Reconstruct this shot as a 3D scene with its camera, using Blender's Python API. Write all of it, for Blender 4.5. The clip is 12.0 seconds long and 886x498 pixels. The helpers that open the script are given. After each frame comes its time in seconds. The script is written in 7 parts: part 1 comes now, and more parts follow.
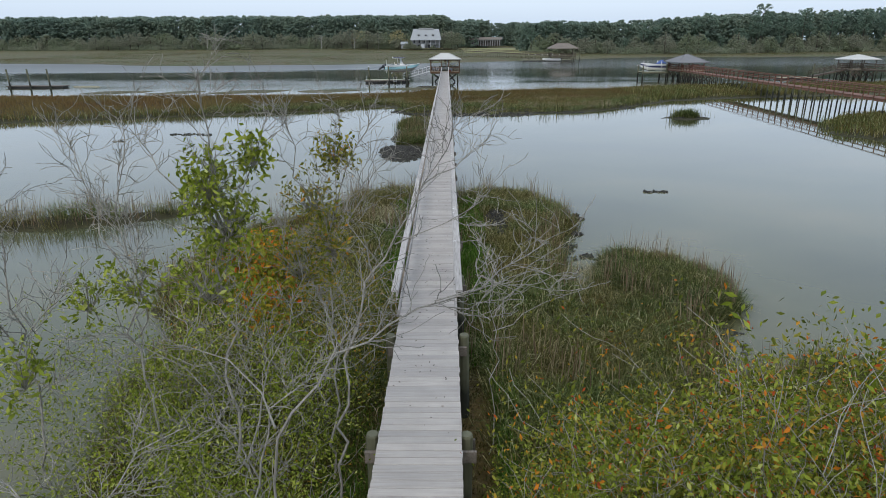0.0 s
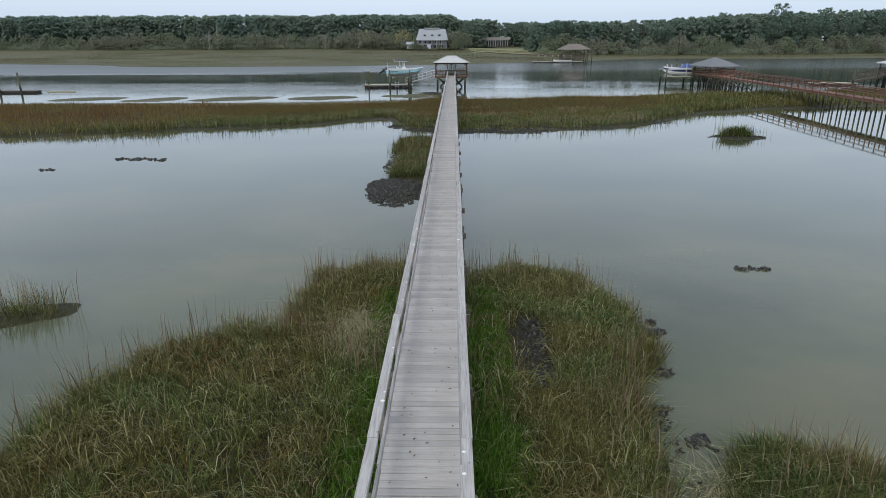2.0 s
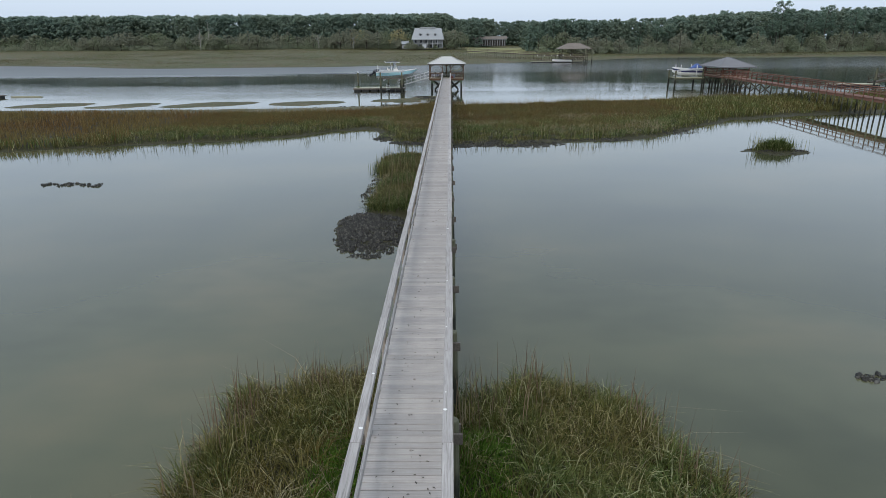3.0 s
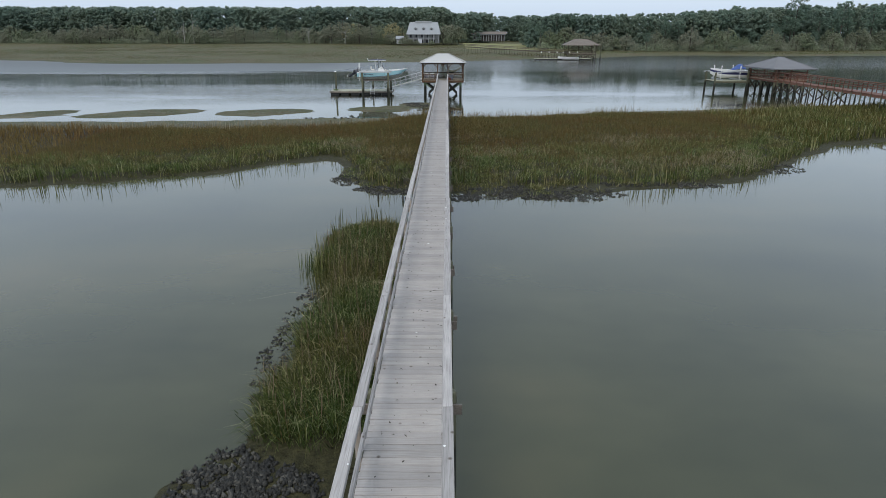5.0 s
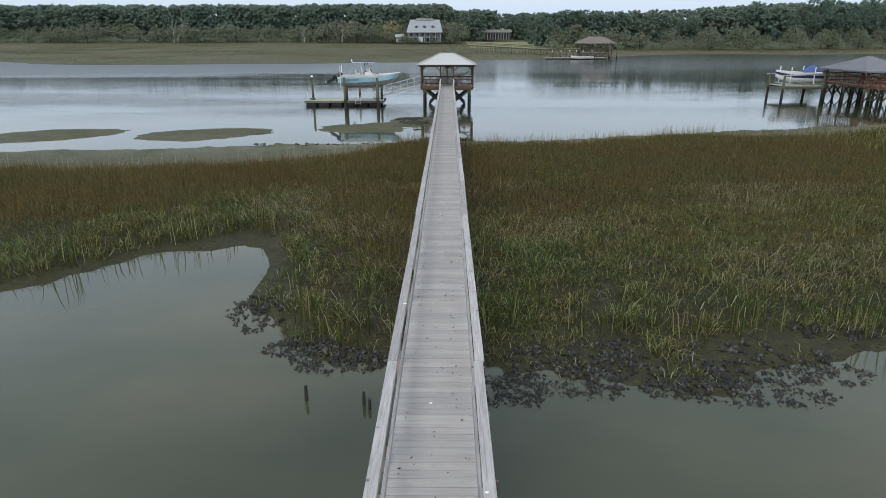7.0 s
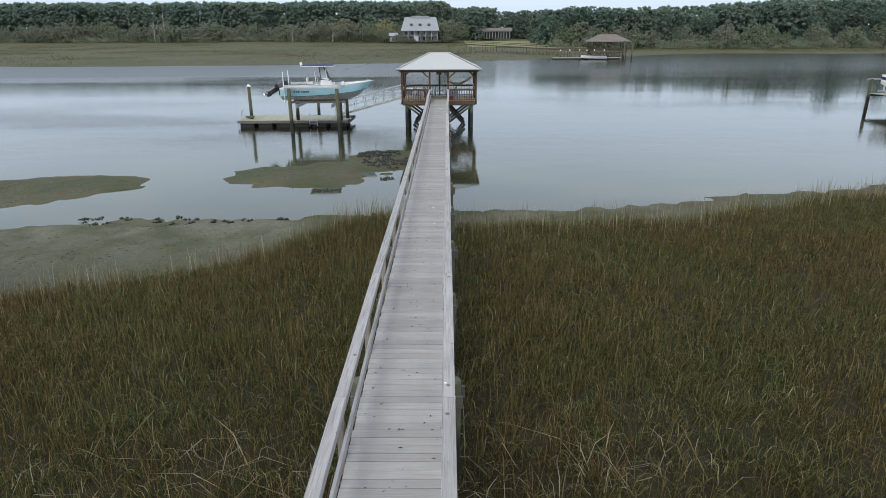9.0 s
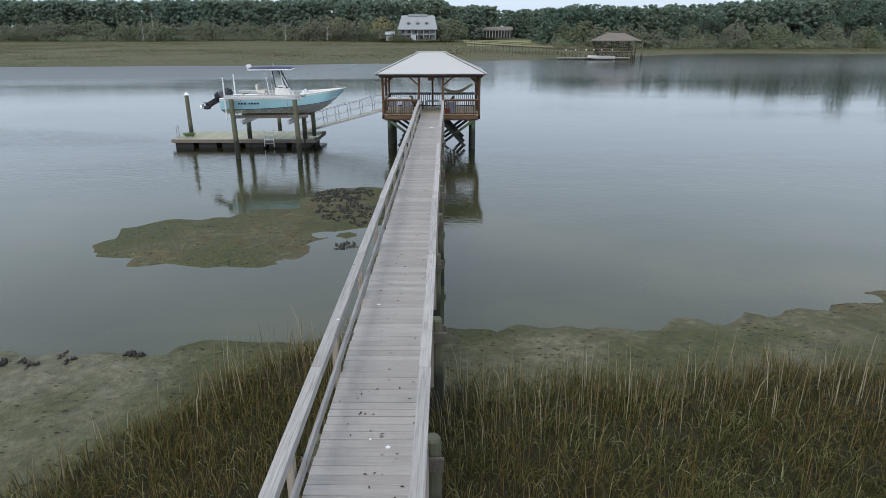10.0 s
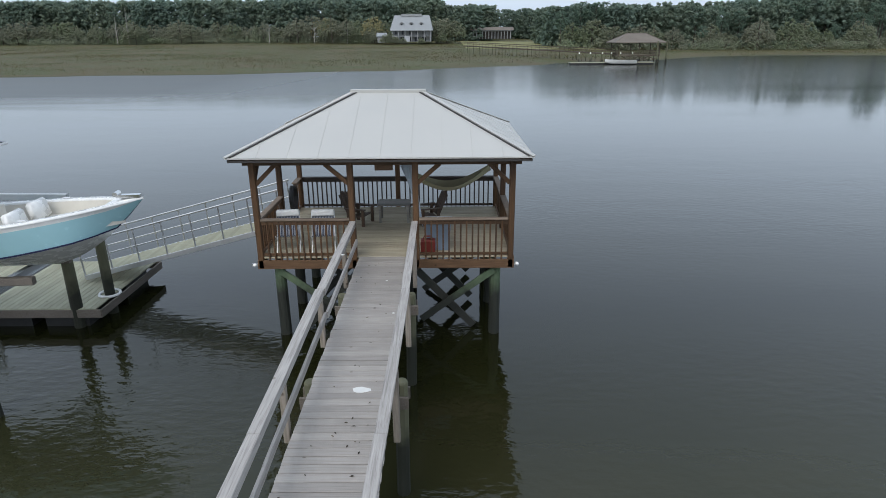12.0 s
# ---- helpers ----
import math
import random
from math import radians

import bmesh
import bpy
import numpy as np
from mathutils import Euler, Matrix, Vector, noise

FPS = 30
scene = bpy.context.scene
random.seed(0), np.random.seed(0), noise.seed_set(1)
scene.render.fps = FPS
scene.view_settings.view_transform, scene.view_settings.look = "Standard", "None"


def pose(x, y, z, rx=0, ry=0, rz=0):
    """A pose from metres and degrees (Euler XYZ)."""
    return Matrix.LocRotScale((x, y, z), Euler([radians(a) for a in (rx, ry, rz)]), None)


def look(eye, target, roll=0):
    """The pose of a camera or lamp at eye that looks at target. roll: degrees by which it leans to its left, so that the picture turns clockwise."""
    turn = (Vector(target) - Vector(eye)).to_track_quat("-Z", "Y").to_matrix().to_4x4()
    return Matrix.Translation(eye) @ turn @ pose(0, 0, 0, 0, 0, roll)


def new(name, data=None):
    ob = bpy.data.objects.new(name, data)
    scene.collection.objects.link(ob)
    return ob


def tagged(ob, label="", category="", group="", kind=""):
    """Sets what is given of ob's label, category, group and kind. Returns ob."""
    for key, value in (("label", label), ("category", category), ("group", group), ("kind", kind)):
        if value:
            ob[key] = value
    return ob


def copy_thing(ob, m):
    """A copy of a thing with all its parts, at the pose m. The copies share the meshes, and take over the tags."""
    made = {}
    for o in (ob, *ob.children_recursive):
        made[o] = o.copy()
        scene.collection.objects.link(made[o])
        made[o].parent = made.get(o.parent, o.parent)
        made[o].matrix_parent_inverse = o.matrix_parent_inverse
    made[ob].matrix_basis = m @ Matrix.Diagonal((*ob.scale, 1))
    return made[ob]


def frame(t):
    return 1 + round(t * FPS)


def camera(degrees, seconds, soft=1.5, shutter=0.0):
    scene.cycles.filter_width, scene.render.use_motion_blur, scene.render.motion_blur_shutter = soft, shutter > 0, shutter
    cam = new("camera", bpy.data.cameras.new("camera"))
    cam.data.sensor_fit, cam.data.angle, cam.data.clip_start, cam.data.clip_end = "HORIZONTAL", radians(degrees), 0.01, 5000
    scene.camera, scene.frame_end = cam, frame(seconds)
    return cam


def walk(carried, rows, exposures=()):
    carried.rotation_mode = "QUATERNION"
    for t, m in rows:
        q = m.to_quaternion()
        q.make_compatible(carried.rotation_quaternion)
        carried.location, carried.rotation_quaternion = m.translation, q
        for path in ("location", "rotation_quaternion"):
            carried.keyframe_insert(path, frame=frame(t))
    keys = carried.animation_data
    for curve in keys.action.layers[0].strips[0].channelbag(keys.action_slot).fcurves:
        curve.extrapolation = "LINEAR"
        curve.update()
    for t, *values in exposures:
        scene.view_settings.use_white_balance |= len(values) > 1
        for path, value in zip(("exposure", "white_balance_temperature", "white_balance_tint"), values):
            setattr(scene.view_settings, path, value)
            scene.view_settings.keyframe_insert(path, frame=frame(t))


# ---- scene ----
cam = camera(72.4, 12.0, soft=0.65)
PATH = [
    (0, (0.382, -118.888, 7.243), (0.367, -116.995, 6.597), -0.3),
    (0.5, (0.374, -116.563, 7.341), (0.352, -114.671, 6.696), -0.2),
    (1, (0.339, -114.164, 7.442), (0.308, -112.272, 6.795), -0.1),
    (1.5, (0.361, -111.642, 7.564), (0.324, -109.75, 6.917), -0.1),
    (2, (0.418, -108.897, 7.601), (0.384, -107.005, 6.954), -0.2),
    (2.5, (0.497, -105.613, 7.625), (0.466, -103.721, 6.978), -0.2),
    (3, (0.632, -101.585, 7.682), (0.606, -99.694, 7.033), -0.4),
    (3.3, (0.745, -98.801, 7.725), (0.724, -96.906, 7.085), -0.2),
    (3.5, (0.809, -96.889, 7.744), (0.802, -94.994, 7.107), -0.0),
    (3.7, (0.818, -95.039, 7.743), (0.832, -93.143, 7.107), -0.2),
    (5.3, (0.487, -81.147, 7.449), (0.467, -79.261, 6.784), -0.1),
    (5.5, (0.437, -79.419, 7.43), (0.416, -77.533, 6.765), -0.3),
    (6, (0.324, -75.078, 7.323), (0.302, -73.192, 6.658), -0.3),
    (6.5, (0.228, -70.585, 7.208), (0.207, -68.699, 6.542), -0.2),
    (7, (0.172, -65.932, 7.097), (0.154, -64.046, 6.432), -0.1),
    (7.2, (0.171, -64.026, 7.058), (0.153, -62.14, 6.393), -0.1),
    (8.8, (0.512, -48.031, 6.602), (0.500, -46.145, 5.936), -0.1),
    (9, (0.570, -45.957, 6.57), (0.557, -44.071, 5.904), -0.2),
    (9.5, (0.676, -40.601, 6.446), (0.665, -38.716, 5.779), -0.2),
    (10, (0.826, -35.127, 6.278), (0.817, -33.242, 5.611), -0.1),
    (10.5, (0.952, -29.548, 6.109), (0.944, -27.663, 5.441), -0.2),
    (10.6, (0.981, -28.425, 6.103), (0.975, -26.54, 5.435), 0.0),
    (11, (1.062, -23.926, 6.133), (1.058, -22.041, 5.464), -0.0),
    (11.2, (1.094, -21.637, 6.191), (1.092, -19.752, 5.522), 0.1),
    (11.5, (1.159, -18.178, 6.316), (1.155, -16.293, 5.648), -0.1),
    (11.8, (1.228, -14.713, 6.465), (1.224, -12.828, 5.796), -0.3),
    (12, (1.279, -12.399, 6.541), (1.275, -10.514, 5.876), -0.4),
]
walk(cam, [(t, look(eye, target, roll)) for t, eye, target, roll in PATH],
     [(0, 0.12), (1, 0.08), (2.5, 0.04), (3.5, 0.02), (6.5, 0.07), (7.2, 0.12), (8.8, 0.20), (10, 0.15), (11, 0.08), (12, 0.06)])

# ---- world, sun, exposure ----
world = bpy.data.worlds.new("overcast_sky")
scene.world = world
world.use_nodes = True
wn = world.node_tree
wn.nodes.clear()
w_out = wn.nodes.new("ShaderNodeOutputWorld")
w_bg = wn.nodes.new("ShaderNodeBackground")
w_sky = wn.nodes.new("ShaderNodeTexSky")
w_sky.sky_type = "NISHITA"
w_sky.sun_disc = False
w_sky.sun_elevation, w_sky.sun_rotation = radians(48), radians(200)
w_sky.air_density, w_sky.dust_density, w_sky.ozone_density = 1.0, 4.0, 1.5
w_hsv = wn.nodes.new("ShaderNodeHueSaturation")
w_hsv.inputs["Saturation"].default_value = 0.5
w_mix = wn.nodes.new("ShaderNodeMix")
w_mix.data_type = "RGBA"
w_mix.inputs[0].default_value = 0.55
w_mix.inputs[7].default_value = (5.7, 6.9, 8.5, 1)
w_bg.inputs[1].default_value = 0.162
wn.links.new(w_sky.outputs[0], w_hsv.inputs["Color"])
wn.links.new(w_hsv.outputs[0], w_mix.inputs[6])
wn.links.new(w_mix.outputs[2], w_bg.inputs[0])
wn.links.new(w_bg.outputs[0], w_out.inputs[0])

sun_data = bpy.data.lights.new("sun", "SUN")
sun_data.energy, sun_data.angle, sun_data.color = 0.7, radians(25), (1.0, 0.96, 0.9)
sun = new("sun", sun_data)
sun.matrix_world = look((0, 0, 60), (18, 50, 0))


# ---- materials ----
class Mat:
    """A small wrapper to build node materials."""

    def __init__(self, name):
        self.m = bpy.data.materials.new(name)
        self.m.use_nodes = True
        self.t = self.m.node_tree
        self.b = self.t.nodes["Principled BSDF"]

    def node(self, kind, **sets):
        n = self.t.nodes.new(kind)
        for k, v in sets.items():
            n.inputs[k].default_value = v
        return n

    def link(self, a, b):
        self.t.links.new(a, b)

    def coords(self, kind="Object", scale=(1, 1, 1), per_object=False):
        tc = self.t.nodes.new("ShaderNodeTexCoord")
        mp = self.t.nodes.new("ShaderNodeMapping")
        mp.inputs["Scale"].default_value = scale
        self.link(tc.outputs[kind], mp.inputs["Vector"])
        if per_object:
            info = self.t.nodes.new("ShaderNodeObjectInfo")
            mul = self.t.nodes.new("ShaderNodeVectorMath")
            mul.operation = "SCALE"
            mul.inputs[0].default_value = (37.0, 19.0, 11.0)
            self.link(info.outputs["Random"], mul.inputs["Scale"])
            self.link(mul.outputs[0], mp.inputs["Location"])
        return mp.outputs[0]

    def position(self, scale=(1, 1, 1)):
        g = self.t.nodes.new("ShaderNodeNewGeometry")
        mp = self.t.nodes.new("ShaderNodeMapping")
        mp.inputs["Scale"].default_value = scale
        self.link(g.outputs["Position"], mp.inputs["Vector"])
        return mp.outputs[0]

    def noise(self, vec, scale, detail=4, rough=0.55):
        n = self.node("ShaderNodeTexNoise", Scale=scale, Detail=detail, Roughness=rough)
        self.link(vec, n.inputs["Vector"])
        return n.outputs[0]

    def ramp(self, fac, stops):
        r = self.t.nodes.new("ShaderNodeValToRGB")
        while len(r.color_ramp.elements) < len(stops):
            r.color_ramp.elements.new(0.5)
        for e, (p, c) in zip(r.color_ramp.elements, stops):
            e.position = p
            e.color = (*c, 1) if len(c) == 3 else c
        self.link(fac, r.inputs[0])
        return r.outputs[0]

    def mix(self, fac, a, b, mode="MIX"):
        x = self.t.nodes.new("ShaderNodeMix")
        x.data_type, x.blend_type = "RGBA", mode
        for s, i in ((fac, 0), (a, 6), (b, 7)):
            if isinstance(s, (int, float)):
                x.inputs[i].default_value = s
            elif isinstance(s, tuple):
                x.inputs[i].default_value = (*s, 1)
            else:
                self.link(s, x.inputs[i])
        return x.outputs[2]

    def math(self, op, a, b=None, clamp=False):
        x = self.t.nodes.new("ShaderNodeMath")
        x.operation, x.use_clamp = op, clamp
        for s, i in ((a, 0), (b, 1)):
            if s is None:
                continue
            if isinstance(s, (int, float)):
                x.inputs[i].default_value = s
            else:
                self.link(s, x.inputs[i])
        return x.outputs[0]

    def height(self):
        g = self.t.nodes.new("ShaderNodeNewGeometry")
        sp = self.t.nodes.new("ShaderNodeSeparateXYZ")
        self.link(g.outputs["Position"], sp.inputs[0])
        return sp.outputs

    def island(self):
        return self.t.nodes.new("ShaderNodeNewGeometry").outputs["Random Per Island"]

    def object_random(self):
        return self.t.nodes.new("ShaderNodeObjectInfo").outputs["Random"]

    def bump(self, fac, strength=0.3, distance=0.01):
        b = self.node("ShaderNodeBump", Strength=strength, Distance=distance)
        self.link(fac, b.inputs["Height"])
        self.link(b.outputs[0], self.b.inputs["Normal"])

    def done(self, colour=None, rough=0.7, metal=0.0, spec=None):
        if colour is not None:
            if isinstance(colour, tuple):
                self.b.inputs["Base Color"].default_value = (*colour, 1)
            else:
                self.link(colour, self.b.inputs["Base Color"])
        if isinstance(rough, (int, float)):
            self.b.inputs["Roughness"].default_value = rough
        else:
            self.link(rough, self.b.inputs["Roughness"])
        self.b.inputs["Metallic"].default_value = metal
        if spec is not None:
            self.b.inputs["Specular IOR Level"].default_value = spec
        return self.m


def wood(name, dark, mid, light, along="x", rough=0.8, knots=True, vary=0.35, fine=26):
    """Weathered timber whose grain runs along one axis of the object."""
    m = Mat(name)
    s = {"x": (1.2, fine, fine), "y": (fine, 1.2, fine), "z": (fine, fine, 1.2)}[along]
    vec = m.coords("Object", s, per_object=True)
    flat = m.coords("Object", (1, 1, 1), per_object=True)
    grain = m.noise(vec, 1.6, 6, 0.65)
    col = m.ramp(grain, [(0.28, dark), (0.5, mid), (0.75, light)])
    blot = m.noise(flat, 2.3, 4, 0.6)
    col = m.mix(m.ramp(blot, [(0.35, (0, 0, 0)), (0.7, (1, 1, 1))]), col, tuple(c * 0.72 for c in mid), "MIX")
    col = m.mix(0.55, col, m.ramp(grain, [(0.28, dark), (0.5, mid), (0.75, light)]))
    tone = m.ramp(m.object_random(), [(0.0, (1 - vary,) * 3), (1.0, (1 + vary * 0.35,) * 3)])
    col = m.mix(1.0, col, tone, "MULTIPLY")
    isl = m.ramp(m.island(), [(0.0, (0.84, 0.84, 0.84)), (1.0, (1.08, 1.06, 1.04))])
    col = m.mix(1.0, col, isl, "MULTIPLY")
    if knots:
        v = m.node("ShaderNodeTexVoronoi", Scale=2.6)
        m.link(flat, v.inputs["Vector"])
        k = m.ramp(v.outputs[0], [(0.03, (0.35, 0.3, 0.26)), (0.09, (1, 1, 1))])
        col = m.mix(1.0, col, k, "MULTIPLY")
    m.bump(grain, 0.35, 0.006)
    return m.done(col, rough)


def piling(name, dry, wet, tide=0.85):
    """Round treated pile: grey-green above, wet and overgrown below the tide line."""
    m = Mat(name)
    pos = m.position((1, 1, 1))
    z = m.height()[2]
    n = m.noise(pos, 3.0, 4)
    streak = m.noise(m.position((9, 9, 0.8)), 2.0, 5)
    lev = m.math("ADD", z, m.math("MULTIPLY", m.math("SUBTRACT", n, 0.5), 0.7))
    f = m.ramp(m.math("DIVIDE", lev, tide * 2), [(0.40, (0, 0, 0)), (0.60, (1, 1, 1))])
    top = m.mix(streak, tuple(c * 0.65 for c in dry), dry)
    col = m.mix(f, wet, top)
    m.bump(streak, 0.5, 0.01)
    return m.done(col, 0.75)


def plain(name, colour, rough=0.5, metal=0.0, grit=0.12, scale=6.0, spec=None):
    """Paint, plastic or metal with faint dirt at two scales."""
    m = Mat(name)
    pos = m.coords("Object")
    a, b = m.noise(pos, scale, 5), m.noise(pos, scale * 0.17, 3)
    f = m.math("MULTIPLY", m.math("ADD", a, b), 0.5)
    col = m.ramp(f, [(0.3, tuple(c * (1 - grit) for c in colour)), (0.7, tuple(min(1, c * (1 + grit * 0.5)) for c in colour))])
    r = m.ramp(a, [(0.3, (max(0, rough - 0.1),) * 3), (0.7, (min(1, rough + 0.12),) * 3)])
    m.bump(a, 0.06, 0.003)
    return m.done(col, r, metal, spec)


def foliage(name, stops, rough=0.6, trans=0.3, patch=None, patch_scale=0.3):
    """Leaves or blades: a colour for each island, shifted in patches over the ground."""
    m = Mat(name)
    col = m.ramp(m.island(), stops)
    if patch:
        f = m.noise(m.position(), patch_scale, 4, 0.6)
        col = m.mix(m.ramp(f, [(0.40, (0, 0, 0)), (0.60, (1, 1, 1))]), col, m.ramp(m.island(), patch))
    tr = m.node("ShaderNodeBsdfTranslucent")
    m.link(col, tr.inputs["Color"])
    mx = m.t.nodes.new("ShaderNodeMixShader")
    mx.inputs[0].default_value = trans
    out = m.t.nodes["Material Output"]
    m.done(col, rough, spec=0.08)
    m.link(m.b.outputs[0], mx.inputs[1])
    m.link(tr.outputs[0], mx.inputs[2])
    m.link(mx.outputs[0], out.inputs[0])
    return m.m


DECK = wood("weathered_deck_wood", (0.272, 0.250, 0.230), (0.375, 0.350, 0.326), (0.455, 0.430, 0.404), "x", vary=0.17, fine=60)
RAILW = wood("weathered_rail_wood", (0.17, 0.155, 0.145), (0.40, 0.38, 0.36), (0.53, 0.51, 0.485), "y", vary=0.22, fine=34)
POSTW = wood("weathered_post_wood", (0.18, 0.15, 0.12), (0.32, 0.28, 0.235), (0.42, 0.38, 0.33), "z")
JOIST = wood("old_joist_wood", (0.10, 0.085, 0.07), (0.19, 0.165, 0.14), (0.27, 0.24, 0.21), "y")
STAIN_Z = wood("stained_post_wood", (0.050, 0.024, 0.010), (0.105, 0.052, 0.020), (0.16, 0.085, 0.036), "z", 0.65)
STAIN_X = wood("stained_beam_wood", (0.055, 0.030, 0.015), (0.115, 0.062, 0.030), (0.17, 0.098, 0.052), "x", 0.65)
STAIN_Y = wood("stained_side_wood", (0.09, 0.05, 0.03), (0.18, 0.11, 0.065), (0.25, 0.155, 0.095), "y", 0.65)
FLOORP = wood("pavilion_floor_wood", (0.30, 0.265, 0.19), (0.43, 0.385, 0.285), (0.52, 0.47, 0.36), "x", vary=0.2)
RED_Z = wood("red_brown_dock_wood", (0.085, 0.036, 0.022), (0.17, 0.075, 0.045), (0.24, 0.11, 0.07), "z", 0.75)
RED_Y = wood("red_brown_rail_wood", (0.085, 0.040, 0.026), (0.19, 0.088, 0.056), (0.27, 0.13, 0.085), "y", 0.75)
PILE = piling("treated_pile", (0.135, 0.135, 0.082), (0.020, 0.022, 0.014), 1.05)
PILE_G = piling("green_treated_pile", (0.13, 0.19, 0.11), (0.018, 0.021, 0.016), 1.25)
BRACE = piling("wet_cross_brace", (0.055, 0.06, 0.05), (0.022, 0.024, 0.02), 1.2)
FLOATW = wood("float_deck_wood", (0.29, 0.29, 0.205), (0.38, 0.38, 0.275), (0.44, 0.44, 0.335), "x", vary=0.15)
ROOFM = plain("pale_metal_roofing", (0.46, 0.455, 0.43), 0.5, 0.0, 0.07, 1.2)
# near-black: shadow lines drawn along the hips, and the dark fascia
HIP_SHADE_FASCIA = plain("dark_roof_gap", (0.045, 0.042, 0.04), 0.7)
BLACK = plain("black_rubber", (0.018, 0.018, 0.02), 0.5)
GALV = plain("pale_galvanised_beam", (0.52, 0.54, 0.55), 0.45, 0.2)
ALU = plain("dull_aluminium", (0.55, 0.56, 0.57), 0.38, 0.85)
WHITE = plain("white_gelcoat", (0.78, 0.78, 0.76), 0.25, 0, 0.05)
CREAM = plain("cream_cushion", (0.66, 0.63, 0.56), 0.6)
AQUA = plain("aqua_gelcoat", (0.38, 0.64, 0.70), 0.18, 0, 0.05)
NAVY = plain("navy_canvas", (0.025, 0.03, 0.10), 0.7)
GLASSY = plain("dark_tinted_screen", (0.03, 0.035, 0.04), 0.08)
ENGINE = plain("engine_cowling", (0.016, 0.018, 0.024), 0.25)
CHROME = plain("polished_steel", (0.7, 0.7, 0.7), 0.15, 1.0, 0.03)


# ---- mesh helpers ----
class Shape:
    """Collects vertices and faces of one mesh."""

    def __init__(self):
        self.v, self.f = [], []

    def add(self, verts, faces):
        o = len(self.v)
        self.v += [tuple(p) for p in verts]
        self.f += [tuple(i + o for i in q) for q in faces]
        return self

    def box(self, x0, x1, y0, y1, z0, z1, m=None):
        p = [(x0, y0, z0), (x1, y0, z0), (x1, y1, z0), (x0, y1, z0), (x0, y0, z1), (x1, y0, z1), (x1, y1, z1), (x0, y1, z1)]
        if m is not None:
            p = [m @ Vector(q) for q in p]
        return self.add(p, [(3, 2, 1, 0), (4, 5, 6, 7), (0, 1, 5, 4), (1, 2, 6, 5), (2, 3, 7, 6), (3, 0, 4, 7)])

    def plank(self, x0, x1, y0, y1, z0, z1, c=0.006, m=None):
        """A board along x with eased long edges."""
        prof = [(y0 + c, z0), (y1 - c, z0), (y1, z0 + c), (y1, z1 - c), (y1 - c, z1), (y0 + c, z1), (y0, z1 - c), (y0, z0 + c)]
        p = [(x, *q) for x in (x0, x1) for q in prof]
        if m is not None:
            p = [m @ Vector(q) for q in p]
        f = [tuple(range(7, -1, -1)), tuple(range(8, 16))]
        f += [(i, (i + 1) % 8, (i + 1) % 8 + 8, i + 8) for i in range(8)]
        return self.add(p, f)

    def beam(self, a, b, w, h, up=(0, 0, 1)):
        """A squared timber from a to b, w wide and h high."""
        a, b = Vector(a), Vector(b)
        d = (b - a).normalized()
        s = d.cross(Vector(up))
        if s.length < 1e-4:
            s = d.cross(Vector((0, 1, 0)))
        s.normalize()
        u = s.cross(d)
        c = min(w, h) * 0.12
        prof = [(-w / 2 + c, -h / 2), (w / 2 - c, -h / 2), (w / 2, -h / 2 + c), (w / 2, h / 2 - c), (w / 2 - c, h / 2), (-w / 2 + c, h / 2), (-w / 2, h / 2 - c), (-w / 2, -h / 2 + c)]
        p = [e + s * q[0] + u * q[1] for e in (a, b) for q in prof]
        f = [tuple(range(7, -1, -1)), tuple(range(8, 16))]
        f += [(i, (i + 1) % 8, (i + 1) % 8 + 8, i + 8) for i in range(8)]
        return self.add(p, f)

    def tube(self, pts, radii, n=8, caps=True):
        """A round bar through points, with a radius at each."""
        pts = [Vector(p) for p in pts]
        if isinstance(radii, (int, float)):
            radii = [radii] * len(pts)
        rings, side = [], None
        for i, p in enumerate(pts):
            d = (pts[min(i + 1, len(pts) - 1)] - pts[max(i - 1, 0)]).normalized()
            if side is None:
                side = d.orthogonal().normalized()
            side = (side - d * side.dot(d)).normalized()
            o = d.cross(side)
            rings.append([p + (side * math.cos(2 * math.pi * k / n) + o * math.sin(2 * math.pi * k / n)) * radii[i] for k in range(n)])
        f = []
        for i in range(len(pts) - 1):
            f += [(i * n + k, i * n + (k + 1) % n, (i + 1) * n + (k + 1) % n, (i + 1) * n + k) for k in range(n)]
        if caps:
            f += [tuple(range(n - 1, -1, -1)), tuple((len(pts) - 1) * n + k for k in range(n))]
        return self.add([q for r in rings for q in r], f)

    def loft(self, rings, close=False, cap0=False, cap1=False):
        n = len(rings[0])
        f = []
        for i in range(len(rings) - 1):
            for k in range(n if close else n - 1):
                f.append((i * n + k, i * n + (k + 1) % n, (i + 1) * n + (k + 1) % n, (i + 1) * n + k))
        if cap0:
            f.append(tuple(range(n - 1, -1, -1)))
        if cap1:
            f.append(tuple((len(rings) - 1) * n + k for k in range(n)))
        return self.add([q for r in rings for q in r], f)

    def ball(self, c, r, n=8, m=6, squash=(1, 1, 1)):
        rings = []
        for i in range(m + 1):
            a = math.pi * i / m
            rings.append([(c[0] + squash[0] * r * math.sin(a) * math.cos(2 * math.pi * k / n), c[1] + squash[1] * r * math.sin(a) * math.sin(2 * math.pi * k / n), c[2] - squash[2] * r * math.cos(a)) for k in range(n)])
        return self.loft(rings, close=True)

    def mesh(self, name, material, smooth=False):
        me = bpy.data.meshes.new(name)
        me.from_pydata(self.v, [], self.f)
        me.materials.append(material)
        if smooth:
            me.polygons.foreach_set("use_smooth", [True] * len(me.polygons))
        me.update()
        return me


